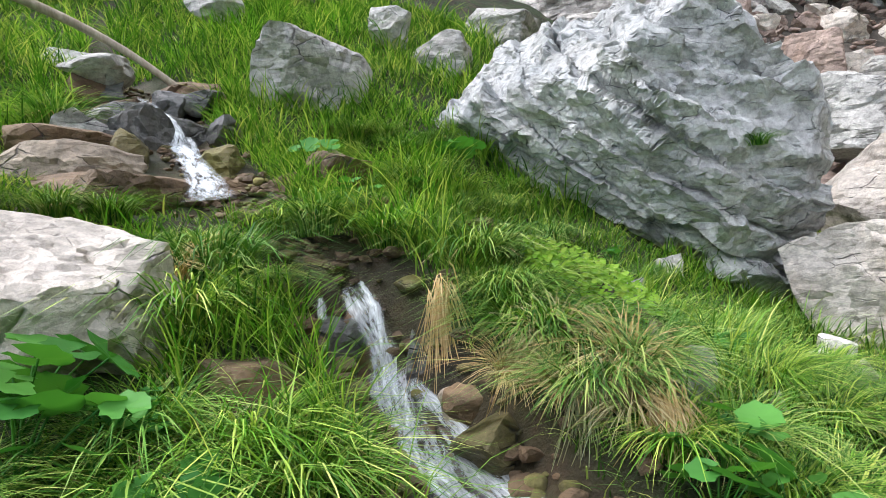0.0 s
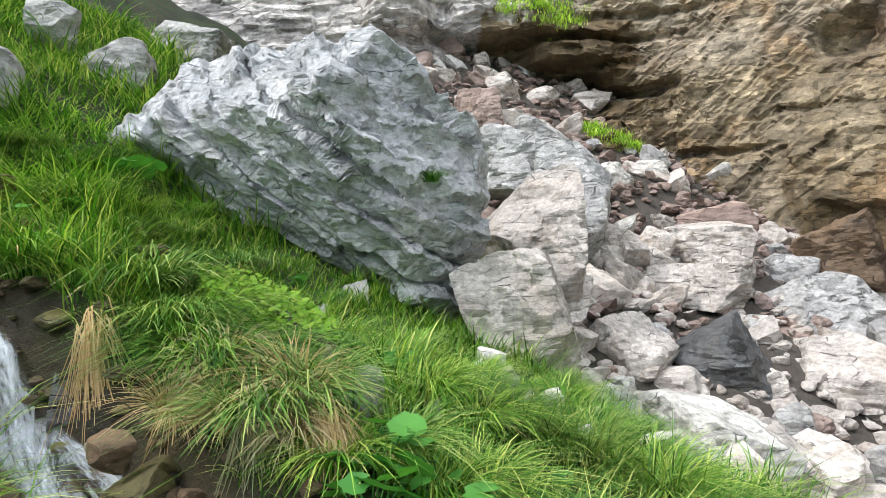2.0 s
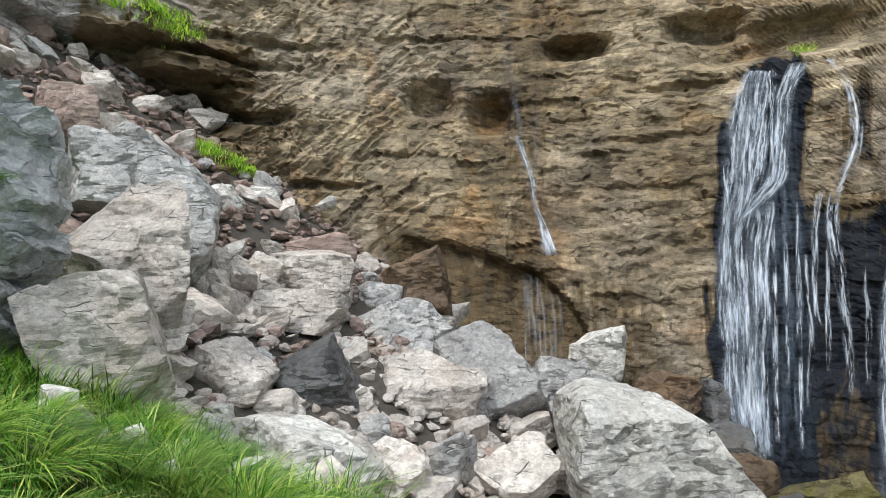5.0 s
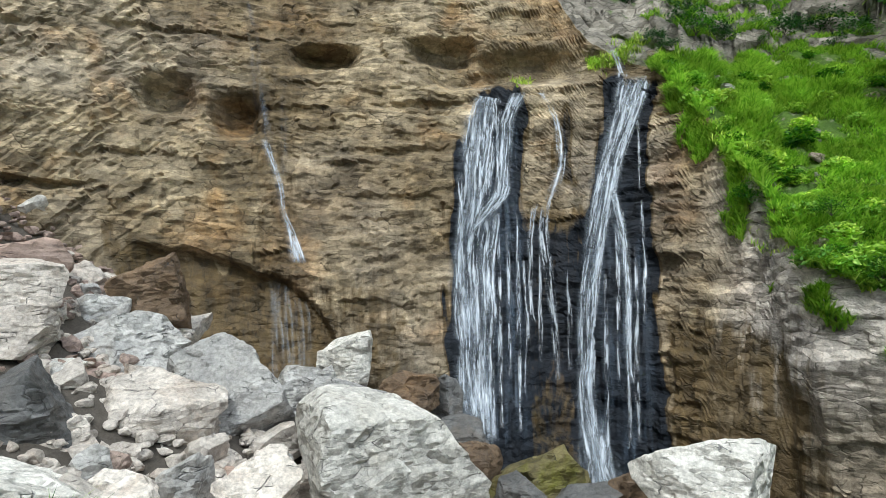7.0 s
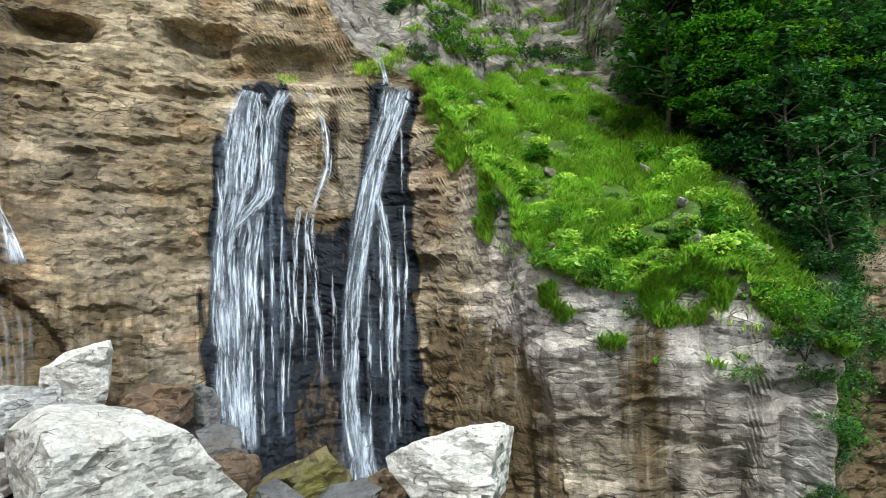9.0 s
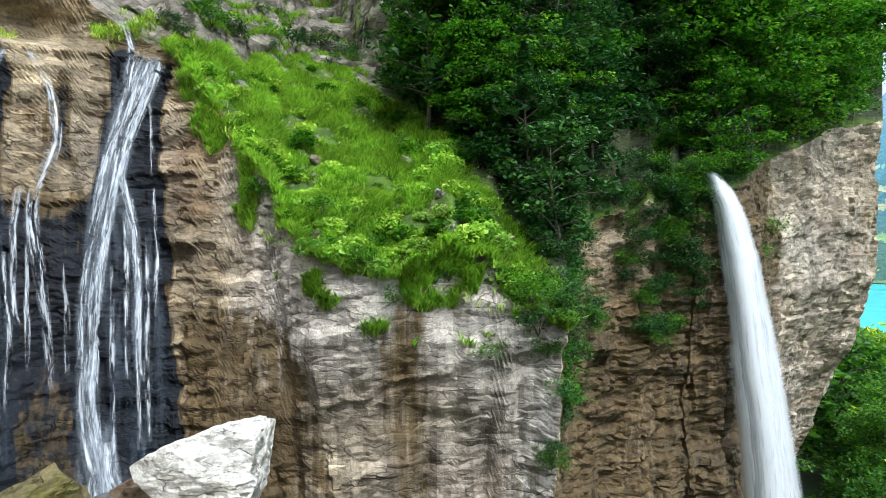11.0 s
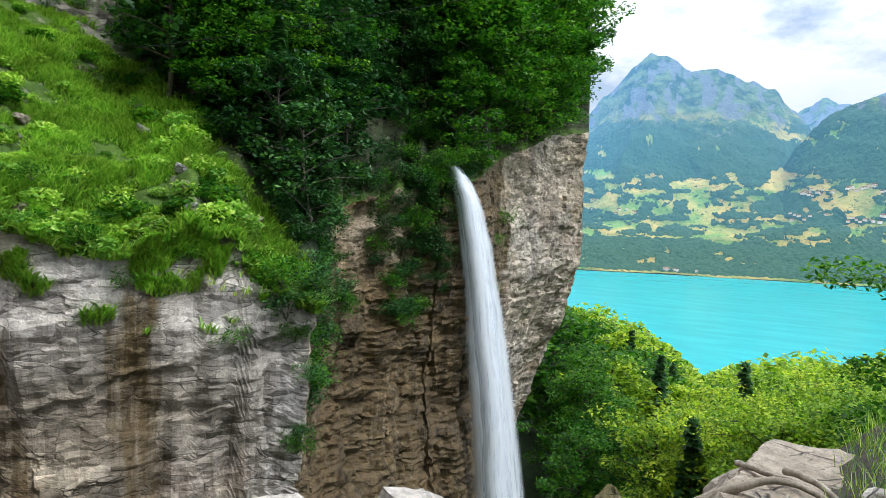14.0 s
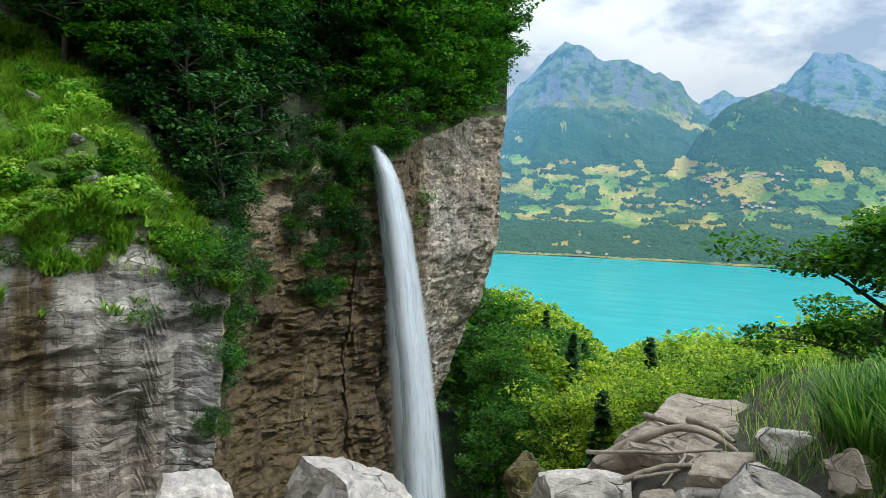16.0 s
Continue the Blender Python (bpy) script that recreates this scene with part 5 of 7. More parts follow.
# ---------------------------------------------------------------- falling water
def resample(points, n):
    p = np.asarray(points, float)
    s = np.concatenate([[0], np.cumsum(np.linalg.norm(np.diff(p, axis=0), axis=1))])
    t = np.linspace(0, s[-1], n)
    out = np.stack([np.interp(t, s, p[:, k]) for k in range(p.shape[1])], 1)
    for _ in range(3):
        out[1:-1] = (out[:-2] + 2 * out[1:-1] + out[2:]) / 4
    return out


def ribbon(points, widths, across, bulge=0.3, seed=0, cols=9, fray=0.0):
    """A rounded band of water along points; across is its sideways direction. Verts, quads and the edge's thinness."""
    p = np.asarray(points, float)
    n = len(p)
    w = np.interp(np.linspace(0, 1, n), np.linspace(0, 1, len(widths)), widths)
    a = np.asarray(across, float)
    a = a / np.linalg.norm(a)
    front = np.array([a[1], -a[0], 0.0])
    if front @ -p.mean(0) < 0:
        front = -front
    s = np.linspace(-1, 1, cols)
    wob = fray * fbm(np.stack([np.linspace(0, n * 0.12, n), np.full(n, seed * 1.7), np.zeros(n)], 1), 3, seed)
    v = p[:, None, :] + (s[None, :] * w[:, None] / 2 + wob[:, None])[..., None] * a + (bulge * w[:, None] * (1 - s[None] ** 2) / 2)[..., None] * front
    edge = np.repeat((1 - np.abs(s) ** 2.2)[None], n, 0)
    edge = edge * np.minimum(1, np.minimum(np.arange(n), np.arange(n)[::-1]) / 3.0 + 0.25)[:, None]
    run = np.concatenate([[0], np.cumsum(np.linalg.norm(np.diff(p, axis=0), axis=1))])
    lane = s[None, :] * w[:, None] / 2 + 7.7 * seed
    return v.reshape(-1, 3), grid_faces(n, cols), np.stack([edge.ravel(), lane.ravel(), np.repeat(run[:, None], cols, 1).ravel() + 3.1 * seed], 1)


def water_attrs(e):
    return {"edge": e[:, 0], "lane": e[:, 1], "fall": e[:, 2]}


def wall_path(pairs, n, lift):
    """A path down the wall through (bearing, height) pairs."""
    q = resample(pairs, n)
    ok = (LS > 2.5) & (LS < 21.3)
    idx = np.array([int(np.argmin(np.where(ok, np.abs(LAZ - a), 999))) for a in q[:, 0]])
    p = wall_point(idx, q[:, 1])[0]
    nr = np.concatenate([NRM[idx], np.zeros((n, 1))], 1)
    outward = (p * nr).sum(1)
    keep = outward.copy()
    for _ in range(3):
        keep[1:-1] = np.maximum(keep[1:-1], (keep[:-2] + keep[2:]) / 2 - 0.05)
    p = p + nr * (keep - outward + lift)[:, None]
    for _ in range(10):
        p[1:-1] = (p[:-2] + 2 * p[1:-1] + p[2:]) / 4
    return p


def strand(parent, pairs, widths, mat, lift=0.12, seed=0, n=46, fray=0.0, name="water_strand"):
    p = wall_path(pairs, n, lift)
    mid = p.mean(0)
    across = np.array([-mid[1], mid[0], 0]) / np.hypot(mid[0], mid[1])
    if mat is M_FOAM and max(widths) > 0.6:
        rng = np.random.RandomState(seed + 900)
        w = np.interp(np.linspace(0, 1, n), np.linspace(0, 1, len(widths)), widths)
        for k in range(int(2 + 1.5 * max(widths))):
            lane = (rng.uniform(-0.45, 0.35) if k else -0.12) + 0.10 * fbm(np.stack([np.linspace(0, 5, n), np.full(n, k * 3.3), np.zeros(n)], 1), 2, seed)
            a, b = sorted(rng.uniform(-0.2, 1.2, 2))
            lo, hi = (0, n) if k < 3 else (max(0, int(a * n)), min(n, max(int(b * n), int(a * n) + 14)))
            if hi - lo < 8:
                continue
            q = p[lo:hi] + (lane * w)[lo:hi, None] * across + np.array([0, 0, 0.0]) - 0.03 * k * mid / np.linalg.norm(mid) * 0.5
            v, f, e = ribbon(q, w[lo:hi] * (rng.uniform(0.18, 0.42) if k else 0.6), across, 0.3, seed + k, 7, fray)
            part(name, mesh_of(name, v, f, mat, True, water_attrs(e)), parent)
        mat, name = M_MIST, "water_veil"
    v, f, e = ribbon(p, widths, across, 0.25, seed, 9, fray)
    return part(name, mesh_of(name, v, f, mat, True, water_attrs(e)), parent)


def twin_falls():
    a = thing("waterfall", "white waterfall spreading in threads over a dark wet rock face", "waterfall")
    strand(a, [(88.0, 8.7), (87.0, 7.2), (86.4, 5.0), (86.3, 3.6), (85.6, 2.4), (85.2, 0.8), (85.4, -1.0), (85.6, -4.0), (85.8, -5.4)], [0.9, 1.5, 1.5, 1.3, 1.0, 1.1, 1.1, 1.0, 1.4], M_FOAM, 0.15, 1, 60)
    strand(a, [(90.6, 8.2), (89.6, 7.0), (89.3, 5.0), (88.9, 3.7), (87.4, 2.9), (86.0, 2.2)], [0.8, 0.7, 0.6, 0.9, 0.8, 0.5], M_FOAM, 0.2, 2)
    strand(a, [(89.2, 3.7), (89.8, 1.8), (90.0, -1.0), (90.0, -4.0)], [0.9, 0.8, 0.6, 0.4], M_VEIL, 0.2, 3)
    strand(a, [(87.8, 3.0), (87.5, 1.0), (87.3, -2.0), (87.1, -5.0)], [0.9, 0.7, 0.6, 0.7], M_FOAM, 0.2, 4)
    strand(a, [(87.6, 7.8), (87.4, 4.0), (87.2, -1), (87.2, -5.2)], [2.0, 2.6, 2.7, 2.6], M_VEIL, 0.10, 5, name="water_veil")
    strand(a, [(89.6, 7.0), (89.6, 3.0), (89.8, -1), (89.8, -5.2)], [1.2, 1.6, 1.5, 1.3], M_VEIL, 0.10, 15, name="water_veil")
    strand(a, [(93.6, 7.2), (94.4, 6.0), (94.2, 4.6), (92.7, 3.2), (92.4, 2.4), (93.1, 0.6), (93.5, -1.2), (93.8, -3.2)], [0.25, 0.45, 0.45, 0.5, 0.5, 0.4, 0.3, 0.25], M_FOAM, 0.15, 6)
    strand(a, [(91.9, 3.4), (91.3, 1.4), (91.6, -1.2)], [0.3, 0.25, 0.2], M_FOAM, 0.15, 7)
    strand(a, [(92.5, 8.2), (93.4, 7.4), (94.1, 6.4)], [0.3, 0.35, 0.3], M_FOAM, 0.15, 17)
    for k, (az, z0, z1) in enumerate(((88.6, 3.2, -4.6), (89.3, 2.6, -3.0), (90.2, 3.0, -4.8), (90.9, 1.2, -3.6), (86.6, 1.6, -5.0), (85.0, 4.6, 1.0), (88.4, 7.6, 4.2), (92.2, 1.4, -2.6), (94.6, 0.8, -2.8))):
        strand(a, [(az, z0), (az + 0.15, (z0 + z1) / 2), (az + 0.1, z1)], [0.12, 0.22, 0.16], M_FOAM, 0.22, 130 + k, 30)
    b = thing("waterfall", "steep white waterfall fed by a spring spout on the ledge above", "waterfall")
    strand(b, [(98.7, 10.4), (99.3, 9.5), (99.6, 8.6)], [0.25, 0.4, 0.6], M_FOAM, 0.25, 8, 20)
    strand(b, [(100.7, 8.6), (99.8, 7.0), (98.4, 5.0), (97.7, 3.6), (97.1, 2.2), (96.5, 0.4), (96.2, -1.8), (96.0, -3.8), (96.3, -5.0), (97.0, -6.2)], [1.7, 1.5, 1.3, 1.3, 1.0, 0.9, 0.9, 0.8, 0.8, 0.7], M_FOAM, 0.2, 9, 60)
    strand(b, [(98.5, 3.8), (99.5, 1.8), (99.9, -0.6), (100.0, -3.0)], [0.7, 0.55, 0.4, 0.3], M_FOAM, 0.2, 10)
    strand(b, [(100.6, 4.8), (101.1, 3.0), (101.6, 0.6), (102.0, -2.2), (102.0, -4.6)], [0.3, 0.3, 0.35, 0.4, 0.3], M_VEIL, 0.2, 11)
    strand(b, [(98.4, 5.0), (98.2, 1.0), (97.9, -2.0), (97.8, -6.0)], [1.0, 1.9, 2.2, 2.2], M_VEIL, 0.12, 12, name="water_veil")
    strand(b, [(100.8, 2.0), (100.8, -2.0), (100.6, -6.0)], [0.9, 1.3, 1.4], M_VEIL, 0.12, 13, name="water_veil")
    for k, (az, z0, z1) in enumerate(((98.8, 4.2, -3.0), (99.6, 3.0, -5.2), (100.6, 1.6, -5.0), (101.3, 3.4, -1.0), (97.8, 0.6, -5.6), (101.0, 6.6, 3.8))):
        strand(b, [(az, z0), (az + 0.2, (z0 + z1) / 2), (az + 0.2, z1)], [0.12, 0.22, 0.16], M_FOAM, 0.22, 150 + k, 30)
    for w, az in ((a, 85.8), (b, 96.8)):
        strand(w, [(az, -4.2), (az + 0.1, -5.4), (az + 0.3, -6.6)], [0.7, 1.5, 2.6], M_MIST, 0.5, 31 + int(az), 24, name="spray")
        strand(w, [(az + 0.4, -4.8), (az + 0.5, -5.8), (az + 0.9, -6.6)], [0.5, 1.0, 1.8], M_FOAM, 0.6, 33 + int(az), 24, name="spray")
    c = thing("waterfall", "thin trickling waterfall that breaks up below an overhang", "waterfall")
    strand(c, [(66.8, 12.6), (67.4, 9.8), (67.6, 8.2), (67.9, 6.4), (68.4, 5.4)], [0.5, 0.5, 0.7, 0.6, 0.6], M_VEIL, 0.12, 20, 40)
    strand(c, [(67.9, 6.2), (68.4, 5.4), (69.4, 4.0), (69.4, 3.0), (70.2, 2.2), (70.5, 1.2)], [0.3, 0.4, 0.3, 0.25, 0.5, 0.8], M_FOAM, 0.12, 19, 40)
    strand(c, [(69.5, 8.2), (69.7, 6.2), (69.6, 4.6)], [0.3, 0.3, 0.3], M_VEIL, 0.12, 21)
    for k, az in enumerate((68.3, 68.6, 69.0, 69.5, 69.9, 70.4, 70.8, 71.4)):
        strand(c, [(az, 0.8 - 0.14 * k), (az + 0.2, -1.4), (az + 0.3, -3.4)], [0.12, 0.16, 0.12], M_MIST, 1.2, 22 + k, 30)


twin_falls()


def rising_spring_jet():
    """The jet that leaps from a cave mouth in the far wall and falls clear of it."""
    a = thing("jet_waterfall", "powerful white jet of water leaping clear of the cliff", "waterfall")
    rng = np.random.RandomState(5)
    lip, vel = np.array([17.7, -28.2, 4.7]), np.array([-1.42, -1.1, 0.15])
    tau = np.linspace(0, 2.25, 80)
    mid = lip + tau[:, None] * vel + np.stack([0 * tau, 0 * tau, -4.9 * tau ** 2], 1)
    across = np.array([0.87, 0.50, 0.0])
    for k in range(7):
        off = rng.uniform(-0.35, 0.35)
        p = mid + (tau[:, None] * off) * across * 0.55 + np.array([-0.1, 0.18, 0]) * (k - 3) * 0.5
        w = [0.4, 1.15, 1.65, 2.15, 2.6] if k < 4 else [0.3, 0.8, 1.1, 1.4, 1.7]
        v, f, e = ribbon(p, w, across, 0.45, 40 + k, 15, 0.14)
        part("water_strand", mesh_of("water_strand", v, f, M_JET, True, water_attrs(e)), a)
    v, f, e = ribbon(mid + np.array([0.1, -0.2, 0]), [0.3, 1.4, 2.1, 2.6, 3.1], across, 0.5, 60, 15, 0.05)
    part("water_veil", mesh_of("water_veil", v, f, M_VEIL, True, water_attrs(e)), a)


rising_spring_jet()


def brook():
    """The stream that steps down through the meadow."""
    a = thing("brook", "small mountain stream tumbling white over wet brown rocks", "stream")
    runs = [([(-3.71, 8.63, 3.49), (-3.23, 8.37, 3.08), (-2.98, 8.11, 2.64), (-2.78, 7.90, 2.34), (-2.62, 7.67, 1.95)], [0.12, 0.2, 0.22, 0.28, 0.4]),
            ([(-3.00, 8.39, 2.89), (-2.80, 8.19, 2.57), (-2.67, 8.05, 2.34)], [0.12, 0.16, 0.2]),
            ([(-0.80, 5.50, 1.20), (-0.68, 5.30, 1.14), (-0.57, 5.12, 0.98), (-0.49, 5.02, 0.72), (-0.42, 4.94, 0.46), (-0.36, 4.84, 0.32)], [0.10, 0.18, 0.30, 0.24, 0.32, 0.5]),
            ([(-1.02, 5.42, 1.16), (-0.94, 5.2, 1.0), (-0.86, 5.05, 0.75)], [0.06, 0.09, 0.07]),
            ([(-0.25, 5.25, 1.0), (-0.22, 5.08, 0.8), (-0.2, 4.98, 0.5)], [0.05, 0.08, 0.06]),
            ([(-0.38, 4.92, 0), (-0.28, 4.55, 0), (-0.15, 4.2, 0), (0.05, 3.75, 0), (0.3, 3.2, 0), (0.6, 2.6, 0)], [0.5, 0.42, 0.5, 0.42, 0.5, 0.5]),
            ([(-0.25, 4.75, 0), (-0.02, 4.35, 0), (0.18, 3.95, 0), (0.42, 3.45, 0), (0.75, 2.8, 0)], [0.2, 0.3, 0.32, 0.32, 0.4]),
            ([(-3.35, 8.35, 0), (-2.95, 7.85, 0), (-2.66, 7.35, 0), (-2.40, 6.85, 0), (-2.15, 6.35, 0), (-1.95, 5.9, 0)], [0.18, 0.26, 0.34, 0.36, 0.42, 0.5])]
    for run, _ in runs[-3:]:
        for k, (x, y, _z) in enumerate(run):
            run[k] = (x, y, float(land_rough(x, y)[0]) + 0.07)
    for k, (p, w) in enumerate(runs):
        q = resample(p, 24)
        for j in range(2):
            v, f, e = ribbon(q + np.array([0.0, -0.03 * j, 0.02 * j]), np.array(w) * (0.98 - 0.36 * j), (1, 0.15, 0), 0.10, 70 + k * 3 + j, 9, 0.09)
            part("water_strand", mesh_of("water_strand", v + np.array([0.07 if k > 1 else 0.0, -0.04, 0.09]), f, M_BROOK, True, water_attrs(e)), a)


M_BROOK = water_material("tumbling_brook", 1.0, 0.43, 0.60, 0.20, (0.97, 0.99, 1.0), 10.0, (0.66, 0.74, 0.82))
brook()
boulder("brown", -0.62, 5.45, 0.62, 0.95, 0.95, 10, 501)
boulder("dark", 0.10, 4.9, 0.42, 0.6, 0.55, 10, 502)
boulder("dark", 0.45, 4.35, 0.15, 0.7, 0.45, 20, 503)
boulder("dark", -1.05, 5.25, 0.62, 0.5, 0.7, 10, 506)
boulder("dark", -0.12, 5.1, 0.62, 0.45, 0.6, 10, 507)
boulder("brown", 0.35, 4.75, 0.42, 0.5, 0.45, 30, 508)
boulder("dark", -0.72, 4.55, 0.42, 0.35, 0.4, 30, 509)
boulder("mossy", 0.5, 4.05, 0.12, 0.55, 0.4, 30, 510)
boulder("dark", 0.75, 3.55, -0.05, 0.5, 0.35, 30, 511)
boulder("grey", 1.55, 4.55, 0.42, 0.5, 0.6, -20, 512)
boulder("brown", -4.1, 9.2, 3.2, 0.8, 0.7, 25, 513)
boulder("dark", -2.6, 8.2, 2.1, 0.5, 0.5, 25, 514)
boulder("dark", -3.35, 8.75, 2.85, 1.0, 1.0, 25, 504)
boulder("brown", -2.95, 8.45, 2.25, 0.8, 0.8, 15, 505)



def brook_stones():
    """Wet pebbles and moss cushions along the bed of the stream."""
    rng = np.random.RandomState(27)
    base = [random_block(420 + k, 2, 0.08) for k in range(5)]
    chunks, moss = [], []
    for k in range(1100):
        y = rng.uniform(2.2, 10.5)
        x = float(np.interp(y, (1.0, 2.6, 4.3, 5.0, 6.5, 7.9, 9.9, 13.0), (1.6, 0.55, -0.15, -0.6, -1.7, -2.75, -4.7, -6.5))) + rng.normal(0, 0.33 if y > 6 else 0.36)
        v, f = base[rng.randint(5)]
        s = 0.02 + 0.09 * rng.beta(1.2, 3)
        a = rng.uniform(0, 6.28)
        w = v * np.array([s * rng.uniform(.8, 1.6), s, s * 0.7])
        w = np.stack([w[:, 0] * math.cos(a) - w[:, 1] * math.sin(a), w[:, 0] * math.sin(a) + w[:, 1] * math.cos(a), w[:, 2]], 1)
        (moss if rng.uniform(0, 1) < 0.3 else chunks).append((w + np.array([x, y, float(land_rough(x, y)[0]) + 0.4 * s]), f))
    v, f = join(chunks)
    tagged(new("brook_stones", mesh_of("brook_stones", v, f, M_BROWN, False)), "wet brown pebbles in the bed of the stream", "stones", kind="stuff")
    v, f = join(moss)
    tagged(new("brook_moss", mesh_of("brook_moss", v, f, M_MOSSY, True)), "mossy yellow-green stones along the stream", "moss", kind="stuff")


brook_stones()

# ---------------------------------------------------------------- grass and herbs
def blades(pos, high, wide, turn, bend, segs=3, droop=0.0):
    """Curved, tapering blades: verts and triangles."""
    n = len(pos)
    side = np.stack([np.cos(turn), np.sin(turn), np.zeros(n)], 1)
    fwd = np.stack([-np.sin(turn), np.cos(turn), np.zeros(n)], 1)
    rows = []
    for k in range(segs + 1):
        t = k / segs
        c = pos + fwd * (bend * high * t ** 1.6)[:, None]
        c = c + np.array([0, 0, 1.0]) * (high * (t - (0.35 * bend + droop) * t ** 2.4))[:, None]
        if k < segs:
            w = (wide * (1 - 0.55 * t ** 1.5) / 2)[:, None] * side
            rows += [c - w, c + w]
        else:
            rows.append(c)
    v = np.stack(rows, 1)
    m = v.shape[1]
    tri = []
    for k in range(segs - 1):
        a = 2 * k
        tri += [(a, a + 1, a + 3), (a, a + 3, a + 2)]
    tri.append((2 * segs - 2, 2 * segs - 1, 2 * segs))
    f = (np.arange(n)[:, None, None] * m + np.array(tri)[None]).reshape(-1, 3)
    return v.reshape(-1, 3), f


def meadow_grass():
    rng = np.random.RandomState(21)
    n = 115000
    az, r = rng.uniform(-46, 56, n), 1.6 + 15.5 * rng.uniform(0, 1, n) ** 1.15
    x, y = r * np.sin(az * D2R), r * np.cos(az * D2R)
    p2 = np.stack([x, y, 0 * x], 1)
    clump = 1.7 * fbm(p2 * 1.5, 3, 51)
    keep = (gully(x, y) > np.interp(y, (2, 3, 4, 5.4, 6, 7.5, 9, 10.5), (0.45, 0.55, 0.62, 0.5, 0.35, 0.55, 0.5, 0.15)) + 0.1 * clump) & (x < 5.0 + 0.25 * y + 0.5 * clump) & (clump > -0.95 + 0.25 * rng.normal(0, 1, n))
    keep &= ~((y > 5.7) & (y < 10.8) & (x > np.interp(y, (5.7, 6.2, 7.3, 8.5, 10, 10.8), (-2.9, -3.4, -4.3, -4.8, -5.2, -5.2)) + 0.2 * clump) & (x < np.interp(y, (5.7, 6.2, 7.3, 8.5, 10, 10.8), (-1.8, -1.9, -2.15, -2.6, -3.5, -3.9)) + 0.2 * clump))
    keep &= ~(np.hypot((x - 1.5) / 0.3, (y - 4.75) / 0.55) < 1)
    keep &= ~(np.hypot((x + 1.95) / 0.62, (y - 3.4) / 0.55) < 1)
    keep &= ~(np.hypot((x + 0.84) / 0.26, (y - 3.25) / 0.24) < 1)
    keep &= ~((np.hypot((x - 3.2) / 1.3, (y - 9.9) / 0.7) < 1))
    x, y, r, clump = x[keep], y[keep], r[keep], clump[keep]
    z = land_rough(x, y) - 0.03
    k = len(x)
    high = (0.16 + 0.36 * rng.uniform(0, 1, k) ** 1.4) * np.clip(1 + 0.85 * clump, 0.55, 1.9) * np.interp(r, (1.5, 4, 17), (0.85, 1.0, 1.1))
    high = high * np.where((x > -4.2) & (x < -1.5) & (y > 4.6) & (y < 6.4), 0.5, 1.0)
    turn = np.pi + 1.2 * rng.normal(0, 1, k)
    v, f = blades(np.stack([x, y, z], 1), high, (0.0052 + 0.0013 * r) * rng.uniform(0.6, 1.3, k), turn, rng.uniform(0.4, 1.35, k))
    half = (fbm(np.stack([x, y, 0 * x], 1) * 0.8, 2, 57) + 0.5 * rng.normal(0, 1, k) * 0.5 > 0.12)
    per_v, per_f = 7, 5
    for pick_half, mat, name, label in ((~half, M_GRASS, "meadow_grass", "lush green meadow grass on the steep bank"), (half, M_TUSSOCK, "pale_meadow_grass", "paler long meadow grass hanging down the bank")):
        vv2 = v.reshape(-1, per_v, 3)[pick_half].reshape(-1, 3)
        ff = (np.arange(pick_half.sum())[:, None, None] * per_v + f.reshape(-1, per_f, 3)[0][None]).reshape(-1, 3)
        tagged(new(name, mesh_of(name, vv2, ff, mat)), label, "grass", kind="stuff")


meadow_grass()


def tussock_mesh(seed, n, long, mat, spread=0.2, width=0.009, name="grass_tussock", bend=(0.45, 1.25), droop=0.38):
    rng = np.random.RandomState(seed)
    a, q = rng.uniform(0, 2 * np.pi, n), spread * np.sqrt(rng.uniform(0, 1, n))
    pos = np.stack([q * np.cos(a), q * np.sin(a), np.zeros(n)], 1)
    turn = a - np.pi / 2 + rng.normal(0, 0.5, n)
    high = long * rng.uniform(0.55, 1.1, n)
    v, f = blades(pos, high, width * rng.uniform(0.7, 1.4, n), turn, rng.uniform(*bend, n), 5, droop)
    return mesh_of(name, v, f, mat, True)


